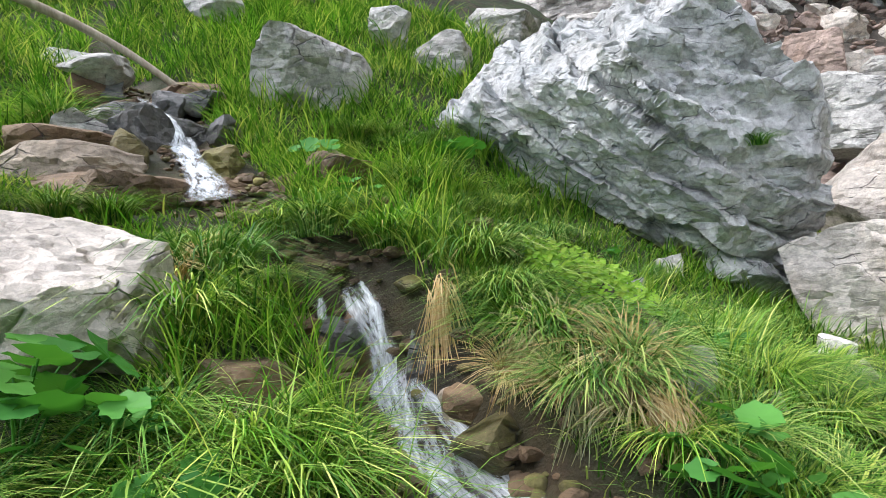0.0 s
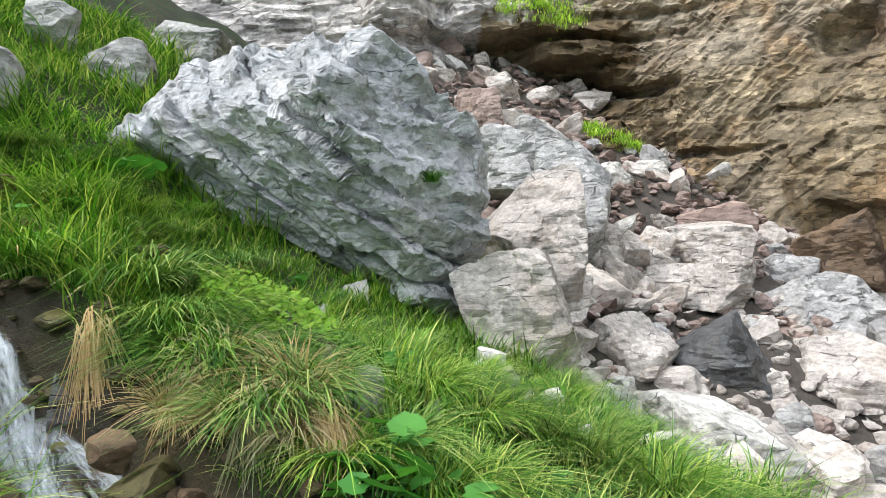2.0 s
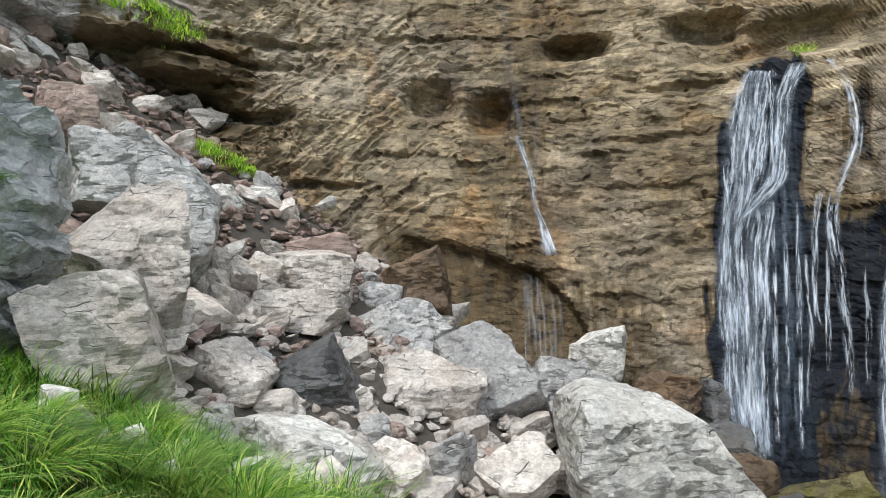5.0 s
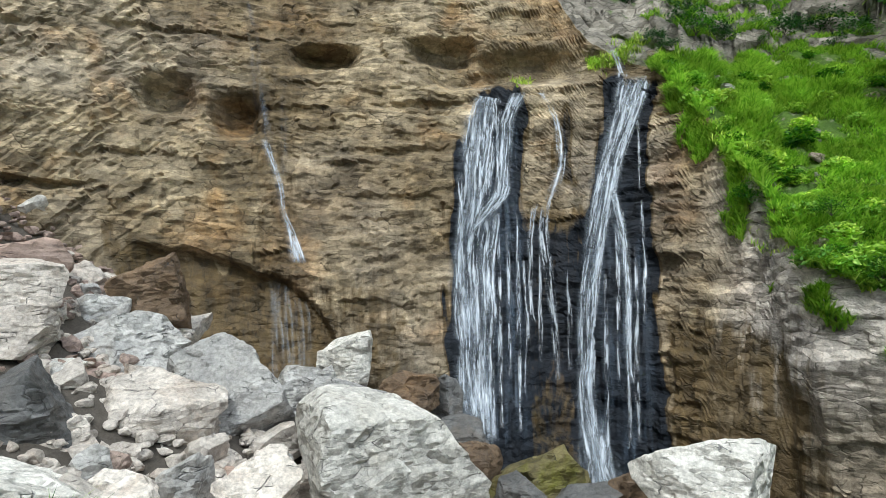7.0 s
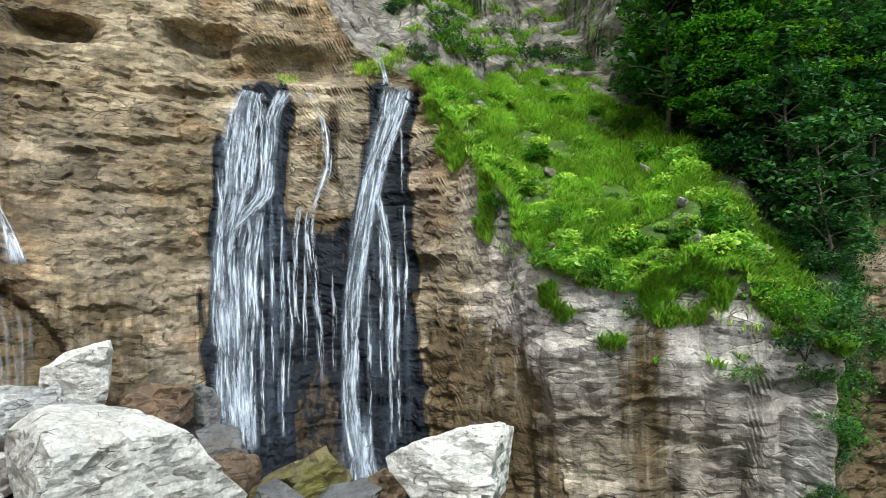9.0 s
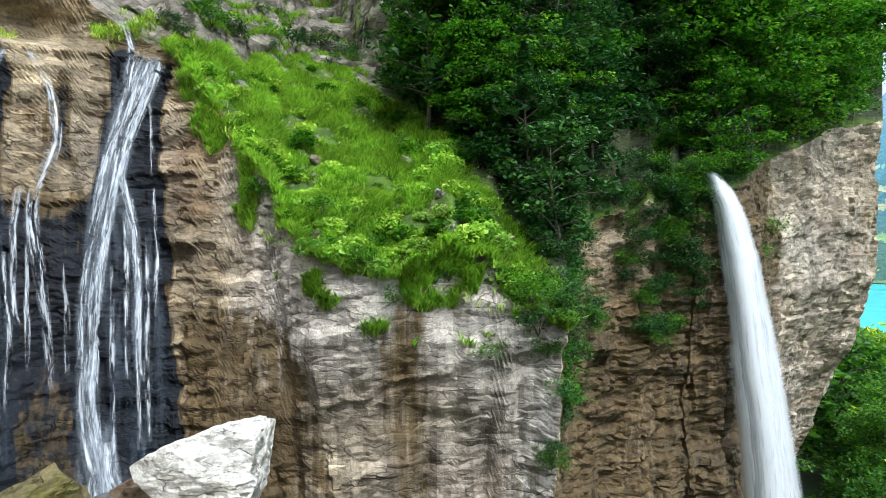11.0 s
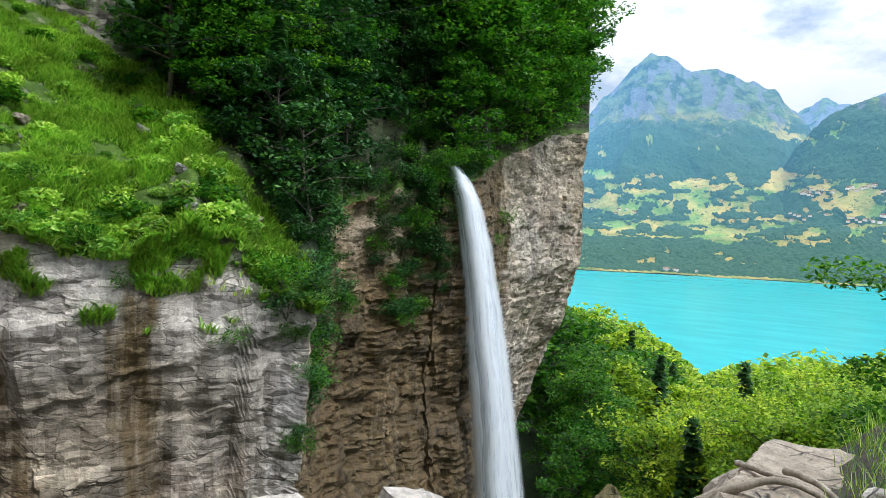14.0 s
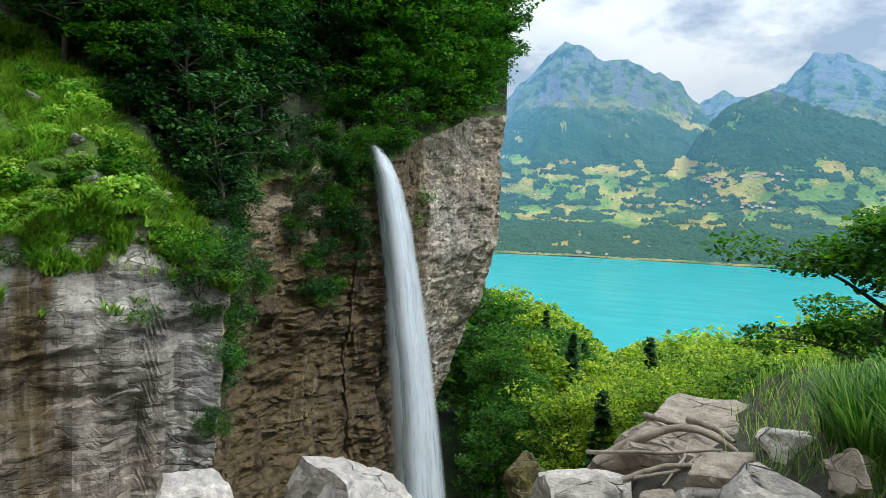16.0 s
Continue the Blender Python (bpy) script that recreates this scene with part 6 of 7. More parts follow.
def tussocks():
    green = [tussock_mesh(600 + k, 380, 0.84, M_TUSSOCK if k < 2 else M_GRASS, 0.20, 0.011, "blade_tuft") for k in range(3)]
    dry = [tussock_mesh(610 + k, 32, 0.62, M_STRAW, 0.16, 0.008, "straw_tuft") for k in range(3)]
    straw = [tussock_mesh(620 + k, 160, 0.55, M_STRAW, 0.10, 0.007) for k in range(2)]
    rng = np.random.RandomState(22)
    spots = [(-1.40, 4.50, 1.15), (-1.34, 3.87, 1.0), (-1.35, 5.9, 0.7), (0.39, 5.65, 1.2), (0.69, 5.20, 1.0), (0.64, 4.43, 0.9), (1.17, 4.08, 0.9), (0.83, 3.81, 0.8), (-0.75, 2.95, 0.75),
             (-1.19, 2.99, 0.75), (2.05, 3.64, 0.8), (1.65, 3.36, 0.7), (-4.51, 8.0, 1.2), (-0.14, 7.45, 1.0), (-2.3, 5.0, 0.6), (-2.65, 4.9, 0.6), (-1.0, 5.86, 1.0), (-0.39, 5.6, 0.9),
             (1.5, 5.0, 0.8), (1.9, 5.9, 0.8), (2.6, 4.6, 0.8), (3.0, 5.4, 0.8),
             (0.42, 4.85, 0.7), (0.66, 4.55, 0.75), (0.86, 4.15, 0.7), (1.0, 3.85, 0.7), (0.55, 5.1, 0.8), (0.95, 4.55, 0.9), (-1.1, 4.6, 0.6), (1.15, 3.45, 0.6)]
    while len(spots) < 120:
        az, r = rng.uniform(-38, 50), rng.uniform(2.2, 10.0)
        x, y = r * math.sin(az * D2R), r * math.cos(az * D2R)
        wet_bed = -4.9 < x < -1.5 and 4.9 < y < 10.8
        if float(gully(x, y)) < (0.95 if y < 5.6 else 0.6) or x > 4.2 + 0.2 * y or wet_bed or math.hypot(x + 1.95, y - 3.4) < 0.75 or math.hypot(x - 1.5, y - 4.6) < 0.7 or math.hypot(x + 0.84, y - 3.25) < 0.35 or (x > 1.6 and y > 7.6):
            continue
        spots.append((x, y, rng.uniform(0.45, 0.85)))
    for k, (x, y, s) in enumerate(spots):
        ob = thing("grass_tussock", "arching tussock of long pale green grass with dry straws", "grass tussock", group="tussocks on the bank")
        ob.matrix_world = pose(x, y, float(land_rough(x, y)[0]) - 0.02, 0, 0, rng.uniform(0, 360)) @ Matrix.Scale(s, 4)
        part("blade_tuft", green[k % 3], ob)
        part("straw_tuft", dry[k % 3], ob, "dead straw-coloured blades")
    for k, (x, y, s) in enumerate([(0.40, 4.15, 0.7), (0.66, 3.8, 0.7), (1.05, 3.95, 0.9), (0.72, 4.2, 0.8), (0.98, 3.6, 0.7), (-1.5, 4.2, 0.7), (-0.85, 2.8, 0.6)]):
        ob = new("straw_tussock", straw[k % 2])
        ob.matrix_world = pose(x, y, float(land_rough(x, y)[0]) + 0.10, 26, 0, rng.uniform(-40, 40)) @ Matrix.Scale(s, 4)
        tagged(ob, "drooping tussock of dry straw-coloured grass", "grass tussock", group="dry tussocks on the bank")
    # bundles of dead straw hanging down the bank
    for k, (x, y, z, long) in enumerate([(0.06, 4.74, 1.16, 0.62), (0.80, 3.72, 0.74, 0.42), (0.52, 4.22, 0.86, 0.40), (1.12, 3.55, 0.66, 0.36), (-1.30, 3.55, 0.95, 0.4), (0.98, 4.30, 0.92, 0.35)]):
        n = 150
        top = np.array([x, y, z]) + rng.normal(0, 1, (n, 3)) * np.array([0.045, 0.03, 0.06])
        rows = []
        drop, out, side = long * rng.uniform(0.5, 1.05, n), rng.uniform(0.05, 0.22, n), rng.normal(0, 0.10, n)
        for t in (0.0, 0.15, 0.4, 0.7, 1.0):
            c = top + np.stack([side * t, -out * t ** 0.5, 0.05 * np.sin(t * 6) * (t < 0.5) - drop * t ** 1.3], 1)
            w = 0.004 * (1 - 0.6 * t)
            rows += [c - np.array([w, 0, 0]), c + np.array([w, 0, 0])]
        v = np.stack(rows, 1).reshape(-1, 3)
        quads = np.array([(2 * j, 2 * j + 1, 2 * j + 3, 2 * j + 2) for j in range(4)])
        f = (np.arange(n)[:, None, None] * 10 + quads[None]).reshape(-1, 4)
        tagged(new("straw_bundle", mesh_of("straw_bundle", v, f, M_STRAW)), "bundle of dead straw hanging down the stream bank", "dry grass", kind="stuff")
    sedge = [tussock_mesh(640 + k, 420, 0.80, M_REED, 0.20, 0.016, "sedge_tuft", (0.12, 0.62), 0.08) for k in range(2)]
    for k, (x, y, s) in enumerate([(-0.62, -5.0, 0.8), (-0.85, -4.5, 0.75), (-0.85, -5.2, 0.9), (-1.05, -4.6, 0.85), (-0.6, -5.6, 0.8), (-1.1, -5.8, 1.0)]):
        ob = new("sedge_tuft", sedge[k % 2])
        ob.matrix_world = pose(x, y, float(land_rough(x, y)[0]) - 0.02, 0, 0, rng.uniform(0, 360)) @ Matrix.Scale(s, 4)
        tagged(ob, "tall tuft of blue-green sedge beside the rocks", "sedge", group="sedge tufts")
    n = 12000
    az, r = rng.uniform(160, 198, n), rng.uniform(2.4, 9.5, n)
    x, y = r * np.sin(az * D2R), r * np.cos(az * D2R)
    ok = (az > 180.5 + 1.2 * rng.normal(0, 1, n)) | (r < 4.6)
    ok &= ~((np.abs(x + 0.05) < 0.45) & (y > -5.0) & (y < -4.2))
    x, y = x[ok], y[ok]
    k = len(x)
    v, f = blades(np.stack([x, y, land_rough(x, y) - 0.02], 1), rng.uniform(0.12, 0.3, k), np.full(k, 0.007), rng.uniform(0, 6.3, k), rng.uniform(0.2, 0.8, k))
    tagged(new("ledge_grass", mesh_of("ledge_grass", v, f, M_GRASS)), "short green grass growing over the rock ledge", "grass", kind="stuff")
    tuft = tussock_mesh(660, 160, 0.34, M_GRASS, 0.12, 0.012)
    ob = new("grass_tuft", tuft)
    ob.matrix_world = pose(4.28, 8.60, 2.42, 0, 0, 0)
    tagged(ob, "small grass tuft rooted in a crack of the boulder", "grass tuft")


tussocks()


def round_leaf(size, rng, lobes=9):
    """A cupped round leaf with a notch and a wavy rim: verts and triangles."""
    a = np.linspace(0.25, 2 * np.pi - 0.25, 18)
    rim = size * (1 + 0.07 * np.sin(a * lobes) + 0.06 * rng.normal(0, 1, 18))
    v = [np.zeros(3)]
    for q, h in ((0.55, 0.03), (1.0, 0.13)):
        for k in range(18):
            v.append(np.array([rim[k] * q * math.cos(a[k]), rim[k] * q * math.sin(a[k]), size * h + 0.04 * size * math.sin(5 * a[k]) * q]))
    f = [(0, k + 1, k + 2) for k in range(17)]
    for k in range(17):
        f += [(k + 1, k + 19, k + 20), (k + 1, k + 20, k + 2)]
    return np.array(v), np.array(f)


def herb_thing(seed, leaves, size):
    """A low herb: a stem mesh and each round leaf a part."""
    rng = np.random.RandomState(seed)
    ob = thing("broadleaf_herb", "low herb with broad round green leaves", "herb", group="broadleaf herbs on the bank")
    for k in range(leaves):
        v, f = round_leaf(size * rng.uniform(0.6, 1.15), rng)
        t = Euler((rng.uniform(-0.1, 0.75), rng.uniform(-0.35, 0.35), rng.uniform(0, 6.3))).to_matrix()
        q = size * 2.4 * math.sqrt(rng.uniform(0, 1))
        a = rng.uniform(0, 6.3)
        top = np.array([q * math.cos(a), q * math.sin(a), size * rng.uniform(0.8, 2.2)])
        part("leaf", mesh_of("leaf", v @ np.array(t).T + top, f, M_HERB), ob)
        v, f = tube(np.array([[0, 0, -0.05], top * 0.6, top]), [0.006, 0.005, 0.004], 4)
        part("stem", mesh_of("stem", v, f, M_HERB), ob)
    return ob


def herbs():
    rng = np.random.RandomState(23)
    shapes = [herb_thing(700, 9, 0.12), herb_thing(701, 7, 0.10), herb_thing(702, 12, 0.07)]
    for k, (x, y, s) in enumerate([(-1.42, 2.57, 1.0), (-1.22, 2.67, 1.0), (-1.19, 2.93, 0.9), (1.17, 3.04, 0.9), (1.53, 3.13, 1.0), (1.79, 3.23, 0.9), (-0.85, 2.45, 0.7), (-0.68, 6.42, 0.9), (-0.14, 6.96, 0.9),
                                   (0.34, 9.0, 1.2), (0.85, 4.53, 0.6), (2.09, 4.92, 0.9), (1.4, 2.8, 0.8), (2.4, 3.6, 0.9), (2.0, 7.4, 1.0), (-1.3, 7.8, 0.9), (1.3, 3.3, 1.1), (1.65, 2.95, 1.0), (-1.55, 2.8, 1.1)]):
        m = pose(x, y, float(land_rough(x, y)[0]) + 0.16, 10, 0, rng.uniform(0, 360)) @ Matrix.Scale(s, 4)
        if k < 3:
            shapes[k].matrix_world = m
        else:
            copy_thing(shapes[k % 3], m @ Matrix.Diagonal([1 / c for c in shapes[k % 3].scale] + [1]))
    chunks = []
    for _ in range(1100):
        a, q = rng.uniform(0, 6.3), math.sqrt(rng.uniform(0, 1))
        x, y = 1.22 + 0.5 * q * math.cos(a), 5.3 + 0.55 * q * math.sin(a)
        v, f = round_leaf(rng.uniform(0.016, 0.03), rng, 3)
        t = Euler((rng.uniform(0.0, 0.9), rng.uniform(-0.5, 0.5), rng.uniform(-0.8, 0.8))).to_matrix()
        chunks.append((v @ np.array(t).T + np.array([x, y, float(land(x, y)) + 0.20 + 0.24 * rng.uniform(0, 1) + 0.04 * (1 - q)]), f))
    v, f = join(chunks)
    tagged(new("cress_patch", mesh_of("cress_patch", v, f, M_CRESS)), "bright yellow-green patch of small round leaves", "herb patch", kind="stuff")


herbs()


def slope_grass():
    """Turf on top of the right-hand cliff, thick and bright, hanging over its edge in tufts."""
    rng = np.random.RandomState(24)
    n = 240000
    ok = np.where((LAZ > 100) & (LAZ < 137) & (LS > 8) & (LS < 17))[0]
    i = ok[rng.randint(0, len(ok), n)]
    i = i[rng.uniform(0, 1, n) < (GRASS_TO[i] + 1.2) / 14.0]
    n = len(i)
    run = (GRASS_TO[i] + 0.7) * rng.uniform(0, 1, n) ** 1.05 - 0.3
    # tufts on the treads of the rock terraces
    j = ok[rng.randint(0, len(ok), 44000)]
    j = j[LAZ[j] < 119]
    i, run = np.concatenate([i, j]), np.concatenate([run, WALL_FROM[j] + 6.2 * rng.uniform(0, 1, len(j))])
    n = len(i)
    p = slope_point(i, np.maximum(run, 0))
    p[:, :2] += OUT[i] * np.minimum(run, 0)[:, None] + rng.uniform(-0.12, 0.12, (n, 2))
    c = fbm(p * 0.8, 3, 55)
    q = 0.95 * np.clip(run - WALL_FROM[i], 0, 6) / 1.3 + 0.25 * np.sin(LU[i] * 0.7)
    riser = (run > WALL_FROM[i]) & ((q - np.floor(q) > 0.5) | (c < -0.12))
    keep = (c > -0.26 + 0.25 * smooth(2, 0, run)) & ~riser
    p, c, run = p[keep], c[keep], run[keep]
    # sods hanging over the edge
    j = ok[rng.randint(0, len(ok), 60000)]
    h = wall_point(j, CE[j] - 2.6 * rng.uniform(0, 1, len(j)) ** 2)[0] + np.concatenate([NRM[j], np.zeros((len(j), 1))], 1) * 0.04
    c2 = fbm(h * 0.75, 3, 58)
    sod = (c2 > 0.06 + 0.12 * (CE[j] - h[:, 2])) & (LAZ[j] > 102)
    p, c, run = np.concatenate([p, h[sod]]), np.concatenate([c, c2[sod] * 0.4]), np.concatenate([run, np.zeros(sod.sum())])
    k = len(p)
    turn = np.pi / 2 + rng.normal(0, 1.4, k)
    v, f = blades(p - np.array([0, 0, 0.05]), (0.16 + 0.22 * rng.uniform(0, 1, k)) * np.clip(1 + 1.6 * c, 0.4, 2.2), rng.uniform(0.035, 0.075, k), turn, rng.uniform(0.5, 1.3, k), 2)
    tagged(new("slope_grass", mesh_of("slope_grass", v, f, M_SLOPE)), "thick bright green turf on the cliff-top slope", "grass", kind="stuff")


M_SLOPE = leaf_material("sunny_turf", (0.14, 0.32, 0.045), (0.38, 0.60, 0.10), (0.62, 0.76, 0.20), 0.38)
slope_grass()


def wall_tufts():
    """Grass on the ledges and at the foot of the left-hand wall, and tufts along the edge of the right-hand one."""
    rng = np.random.RandomState(25)
    spots = []
    for az0, az1, z0, z1, n in ((33, 41, 10.6, 10.2, 130), (36, 39, 9.9, 9.7, 40), (35, 45, 6.4, 4.2, 260), (29, 33, 8.3, 7.4, 60), (104, 112, 7.5, 2.5, 90), (110, 132, 1.6, -0.6, 45), (90, 92, 9.0, 8.9, 16), (97, 101, 9.6, 10.2, 160)):
        t = rng.uniform(0, 1, n)
        for a, z in zip(az0 + (az1 - az0) * t, z0 + (z1 - z0) * t + rng.normal(0, 0.22, n)):
            spots.append((a, z))
    q = np.array(spots)
    ok = (LS > 2.5) & (LS < 15)
    i = np.array([int(np.argmin(np.where(ok, np.abs(LAZ - a), 999))) for a in q[:, 0]])
    p = wall_point(i, q[:, 1])[0] + np.concatenate([NRM[i], np.zeros((len(i), 1))], 1) * 0.05
    p = np.repeat(p, 9, 0) + rng.normal(0, 0.09, (len(p) * 9, 3)) * np.array([1, 1, 0.5])
    k = len(p)
    v, f = blades(p, rng.uniform(0.12, 0.30, k), rng.uniform(0.02, 0.04, k), rng.uniform(0, 6.3, k), rng.uniform(0.3, 1.2, k), 2)
    tagged(new("ledge_tufts", mesh_of("ledge_tufts", v, f, M_SLOPE)), "green grass tufts along the ledges of the cliff", "grass", kind="stuff")


wall_tufts()


# ---------------------------------------------------------------- trees and shrubs
def leaf_quads(centres, size, rng, flat=0.5):
    n = len(centres)
    a = rng.normal(0, 1, (n, 3))
    a /= np.linalg.norm(a, axis=1)[:, None]
    up = rng.normal(0, flat, (n, 3)) + np.array([0, 0, 1.0])
    b = np.cross(up, a)
    b /= np.linalg.norm(b, axis=1)[:, None] + 1e-9
    a = np.cross(b, up)
    a /= np.linalg.norm(a, axis=1)[:, None] + 1e-9
    s = (size * rng.uniform(0.6, 1.3, n))[:, None]
    v = np.stack([centres - a * s, centres + b * s * 0.55, centres + a * s, centres - b * s * 0.55], 1).reshape(-1, 3)
    f = np.arange(n * 4).reshape(-1, 4)
    return v, f


def tree_thing(name, label, seed, high, spread, leaves, size, mat, bare=0.22, at=(0, 0, 0)):
    """A broadleaved tree: tapered trunk, limbs, and a crown of leaf sprays with gaps."""
    rng = np.random.RandomState(seed)
    ob = thing(name, label, "tree", group="trees of the gorge", at=at)
    lean = rng.normal(0, 0.05, 2)
    tz = np.linspace(0, high * 0.9, 9)
    trunk = np.stack([lean[0] * tz + 0.12 * np.sin(tz * 0.9 + seed), lean[1] * tz + 0.12 * np.cos(tz * 0.7 + seed), tz - 0.6], 1)
    chunks = [tube(trunk, np.linspace(0.016, 0.004, 9) * high, 8)]
    tips, weight = [], []
    nb = 26
    for k in range(nb):
        t = bare + (0.98 - bare) * (k + rng.uniform(0, 1)) / nb
        base = np.array([np.interp(t * high * 0.9, tz, trunk[:, c]) for c in range(3)])
        a = k * 2.4 + rng.uniform(-0.5, 0.5)
        reach = spread * (math.sin(math.pi * min(1, 0.22 + 0.75 * (t - bare) / (1 - bare))) ** 0.8) * rng.uniform(0.65, 1.15)
        end = base + np.array([math.cos(a) * reach, math.sin(a) * reach, reach * rng.uniform(0.05, 0.55)])
        mid = (base + end) / 2 + np.array([0, 0, 0.12 * reach])
        limb = resample([base, mid, end], 6)
        chunks.append(tube(limb, np.linspace(0.006, 0.0016, 6) * high, 5))
        for q in (0.5, 0.75, 1.0):
            c = base + (end - base) * q + np.array([0, 0, 0.1 * reach]) + rng.normal(0, 0.14 * spread, 3) * np.array([1, 1, 0.7])
            tips.append(c)
            weight.append(0.6 + q)
    v, f = join(chunks)
    part("trunk", mesh_of("trunk", v, f, M_BARK), ob, "dark branching trunk")
    tips, weight = np.array(tips), np.array(weight) / np.sum(weight)
    pick_tip = rng.choice(len(tips), leaves, p=weight)
    rad = spread * rng.uniform(0.16, 0.36, len(tips))[pick_tip]
    g = rng.normal(0, 1, (leaves, 3))
    g = g / np.linalg.norm(g, axis=1)[:, None] * rng.uniform(0.2, 1, (leaves, 1)) ** 0.5
    c = tips[pick_tip] + g * rad[:, None] * np.array([1.15, 1.15, 0.5])
    v, f = leaf_quads(c, size, rng)
    part("crown", mesh_of("crown", v, f, mat, False), ob, "leafy crown with gaps")
    return ob


def spruce_thing(seed, high, at=(0, 0, 0)):
    rng = np.random.RandomState(seed)
    ob = thing("spruce_tree", "tall dark green spruce with drooping boughs", "tree", group="spruces of the gorge", at=at)
    v, f = tube(np.stack([np.zeros(6), np.zeros(6), np.linspace(-0.6, high, 6)], 1), np.linspace(0.016, 0.002, 6) * high, 7)
    part("trunk", mesh_of("trunk", v, f, M_BARK), ob)
    cs = []
    for z in np.arange(0.08, 0.99, 0.028):
        reach = 0.21 * high * (1 - z) ** 0.85
        for k in range(9):
            a = rng.uniform(0, 6.3)
            n = max(4, int(16 * (1 - z)))
            q = rng.uniform(0.1, 1, n)
            cs.append(np.stack([np.cos(a) * reach * q, np.sin(a) * reach * q, z * high - 0.35 * reach * q ** 1.5 + rng.normal(0, 0.05, n)], 1))
    c = np.concatenate(cs)
    c[:, :2] += rng.normal(0, 0.07, (len(c), 2))
    v, f = leaf_quads(c, 0.028 * high, rng, 0.35)
    part("crown", mesh_of("crown", v, f, M_SPRUCE, False), ob, "dense needled boughs")
    return ob


def slope_spot(az, run):
    ok = (LS > 8) & (LS < 21.5)
    i = int(np.argmin(np.where(ok, np.abs(LAZ - az), 999)))
    return slope_point(np.array([i]), np.array([float(run)]))[0]


def set_tree(src, p, s, turn):
    return copy_thing(src, pose(p[0], p[1], p[2], 0, 0, turn) @ Matrix.Scale(s, 4))


def cliff_trees():
    rng = np.random.RandomState(31)
    dark = [tree_thing("beech_tree", "leafy beech tree coloured dark for the shade of the cliff", 800 + k, 9, 2.6, 2700, 0.16, M_LEAF_SHADED, 0.2, polar(123 + 4 * k, 0, 30)) for k in range(3)]
    lit = [tree_thing("beech_tree", "green beech tree leaning out over the cliff edge", 810 + k, 10, 3.6, 7500, 0.16, (M_LEAF, M_LEAF, M_LEAF)[k], 0.12, polar(153 + 2 * k, 0, 50)) for k in range(3)]
    for k, t in enumerate(dark):
        t.location = slope_spot(124 + 5 * k, 8 + k)
    for k, t in enumerate(lit):
        t.location = slope_spot(151.5 + 2.6 * k, 2.5)
    spots = []
    for k in range(46):
        az = 121 + 30 * rng.uniform(0, 1) ** 0.75
        to = float(np.interp(az, GRASS_AZ, GRASS_RUN))
        spots.append((az, rng.uniform(to + 1.5, 12.5)))
    for az, run in spots:
        p = slope_spot(az, run)
        # Leaf copies by bearing: brighter in the light, darker where woods are shaded.
        set_tree(lit[rng.randint(3)] if az < 133 and rng.uniform(0, 1) < 0.8 else dark[rng.randint(3)], p - np.array([0, 0, 0.3]), rng.uniform(0.35, 0.75) + 0.15 * float(smooth(132, 142, az)), rng.uniform(0, 360))
    firs = spruce_thing(955, 8)
    firs.location = slope_spot(129.5, 6.5)
    # The last six firs are added to darken the shaded woods.
    for az, run, s in ((132.5, 5.5, 0.8), (127.0, 9.0, 0.8), (134.5, 4.0, 0.7), (138.0, 9.0, 1.1), (141.0, 10.0, 1.2), (125.0, 10.0, 0.6), (144.5, 9.5, 1.2), (136.5, 7.0, 0.9), (139.5, 6.0, 0.9), (142.5, 6.5, 1.0), (146.5, 8.0, 1.1), (143.5, 11.0, 1.2), (148.0, 9.0, 1.1)):
        set_tree(firs, slope_spot(az, run) - np.array([0, 0, 0.3]), s, rng.uniform(0, 360))
    for az, run, s in ((149.5, 1.5, 0.7), (152.5, 0.8, 0.85), (154.3, 1.0, 0.9), (155.8, 0.6, 0.9), (157.2, 1.2, 0.95), (158.0, 3.5, 1.1), (156.4, 4.5, 1.25), (154.6, 5.5, 1.2), (152.5, 5, 1.1), (150.5, 5, 1.05), (148.6, 6, 1.0), (158.6, 7, 1.2), (156.5, 10, 1.3), (153.5, 11, 1.3), (124.0, 12.5, 0.55), (138.5, 6.0, 0.75), (135.5, 8.0, 0.6), (132.0, 9.5, 0.5)):
        p = slope_spot(az, run)
        set_tree(lit[rng.randint(3)], p - np.array([0, 0, 0.3]), s, rng.uniform(0, 360))


cliff_trees()


def shrub_thing(seed, mat, label):
    rng = np.random.RandomState(seed)
    ob = thing("shrub", label, "shrub", group="shrubs on the cliff")
    chunks, tips = [], []
    for k in range(9):
        a, t = rng.uniform(0, 6.3), rng.uniform(0.3, 0.8)
        end = np.array([math.cos(a) * t, math.sin(a) * t, rng.uniform(0.3, 1.0)])
        chunks.append(tube(resample([np.zeros(3), end * np.array([0.4, 0.4, 0.7]), end], 5), np.linspace(0.018, 0.005, 5), 4))
        tips.append(end)
    v, f = join(chunks)
    part("stem", mesh_of("stem", v, f, M_BARK), ob)
    tips = np.array(tips)
    c = tips[rng.randint(0, 9, 800)] + rng.normal(0, 0.24, (800, 3)) * np.array([1, 1, 0.7])
    v, f = leaf_quads(c, 0.068, rng)
    part("foliage", mesh_of("foliage", v, f, mat, False), ob)
    return ob


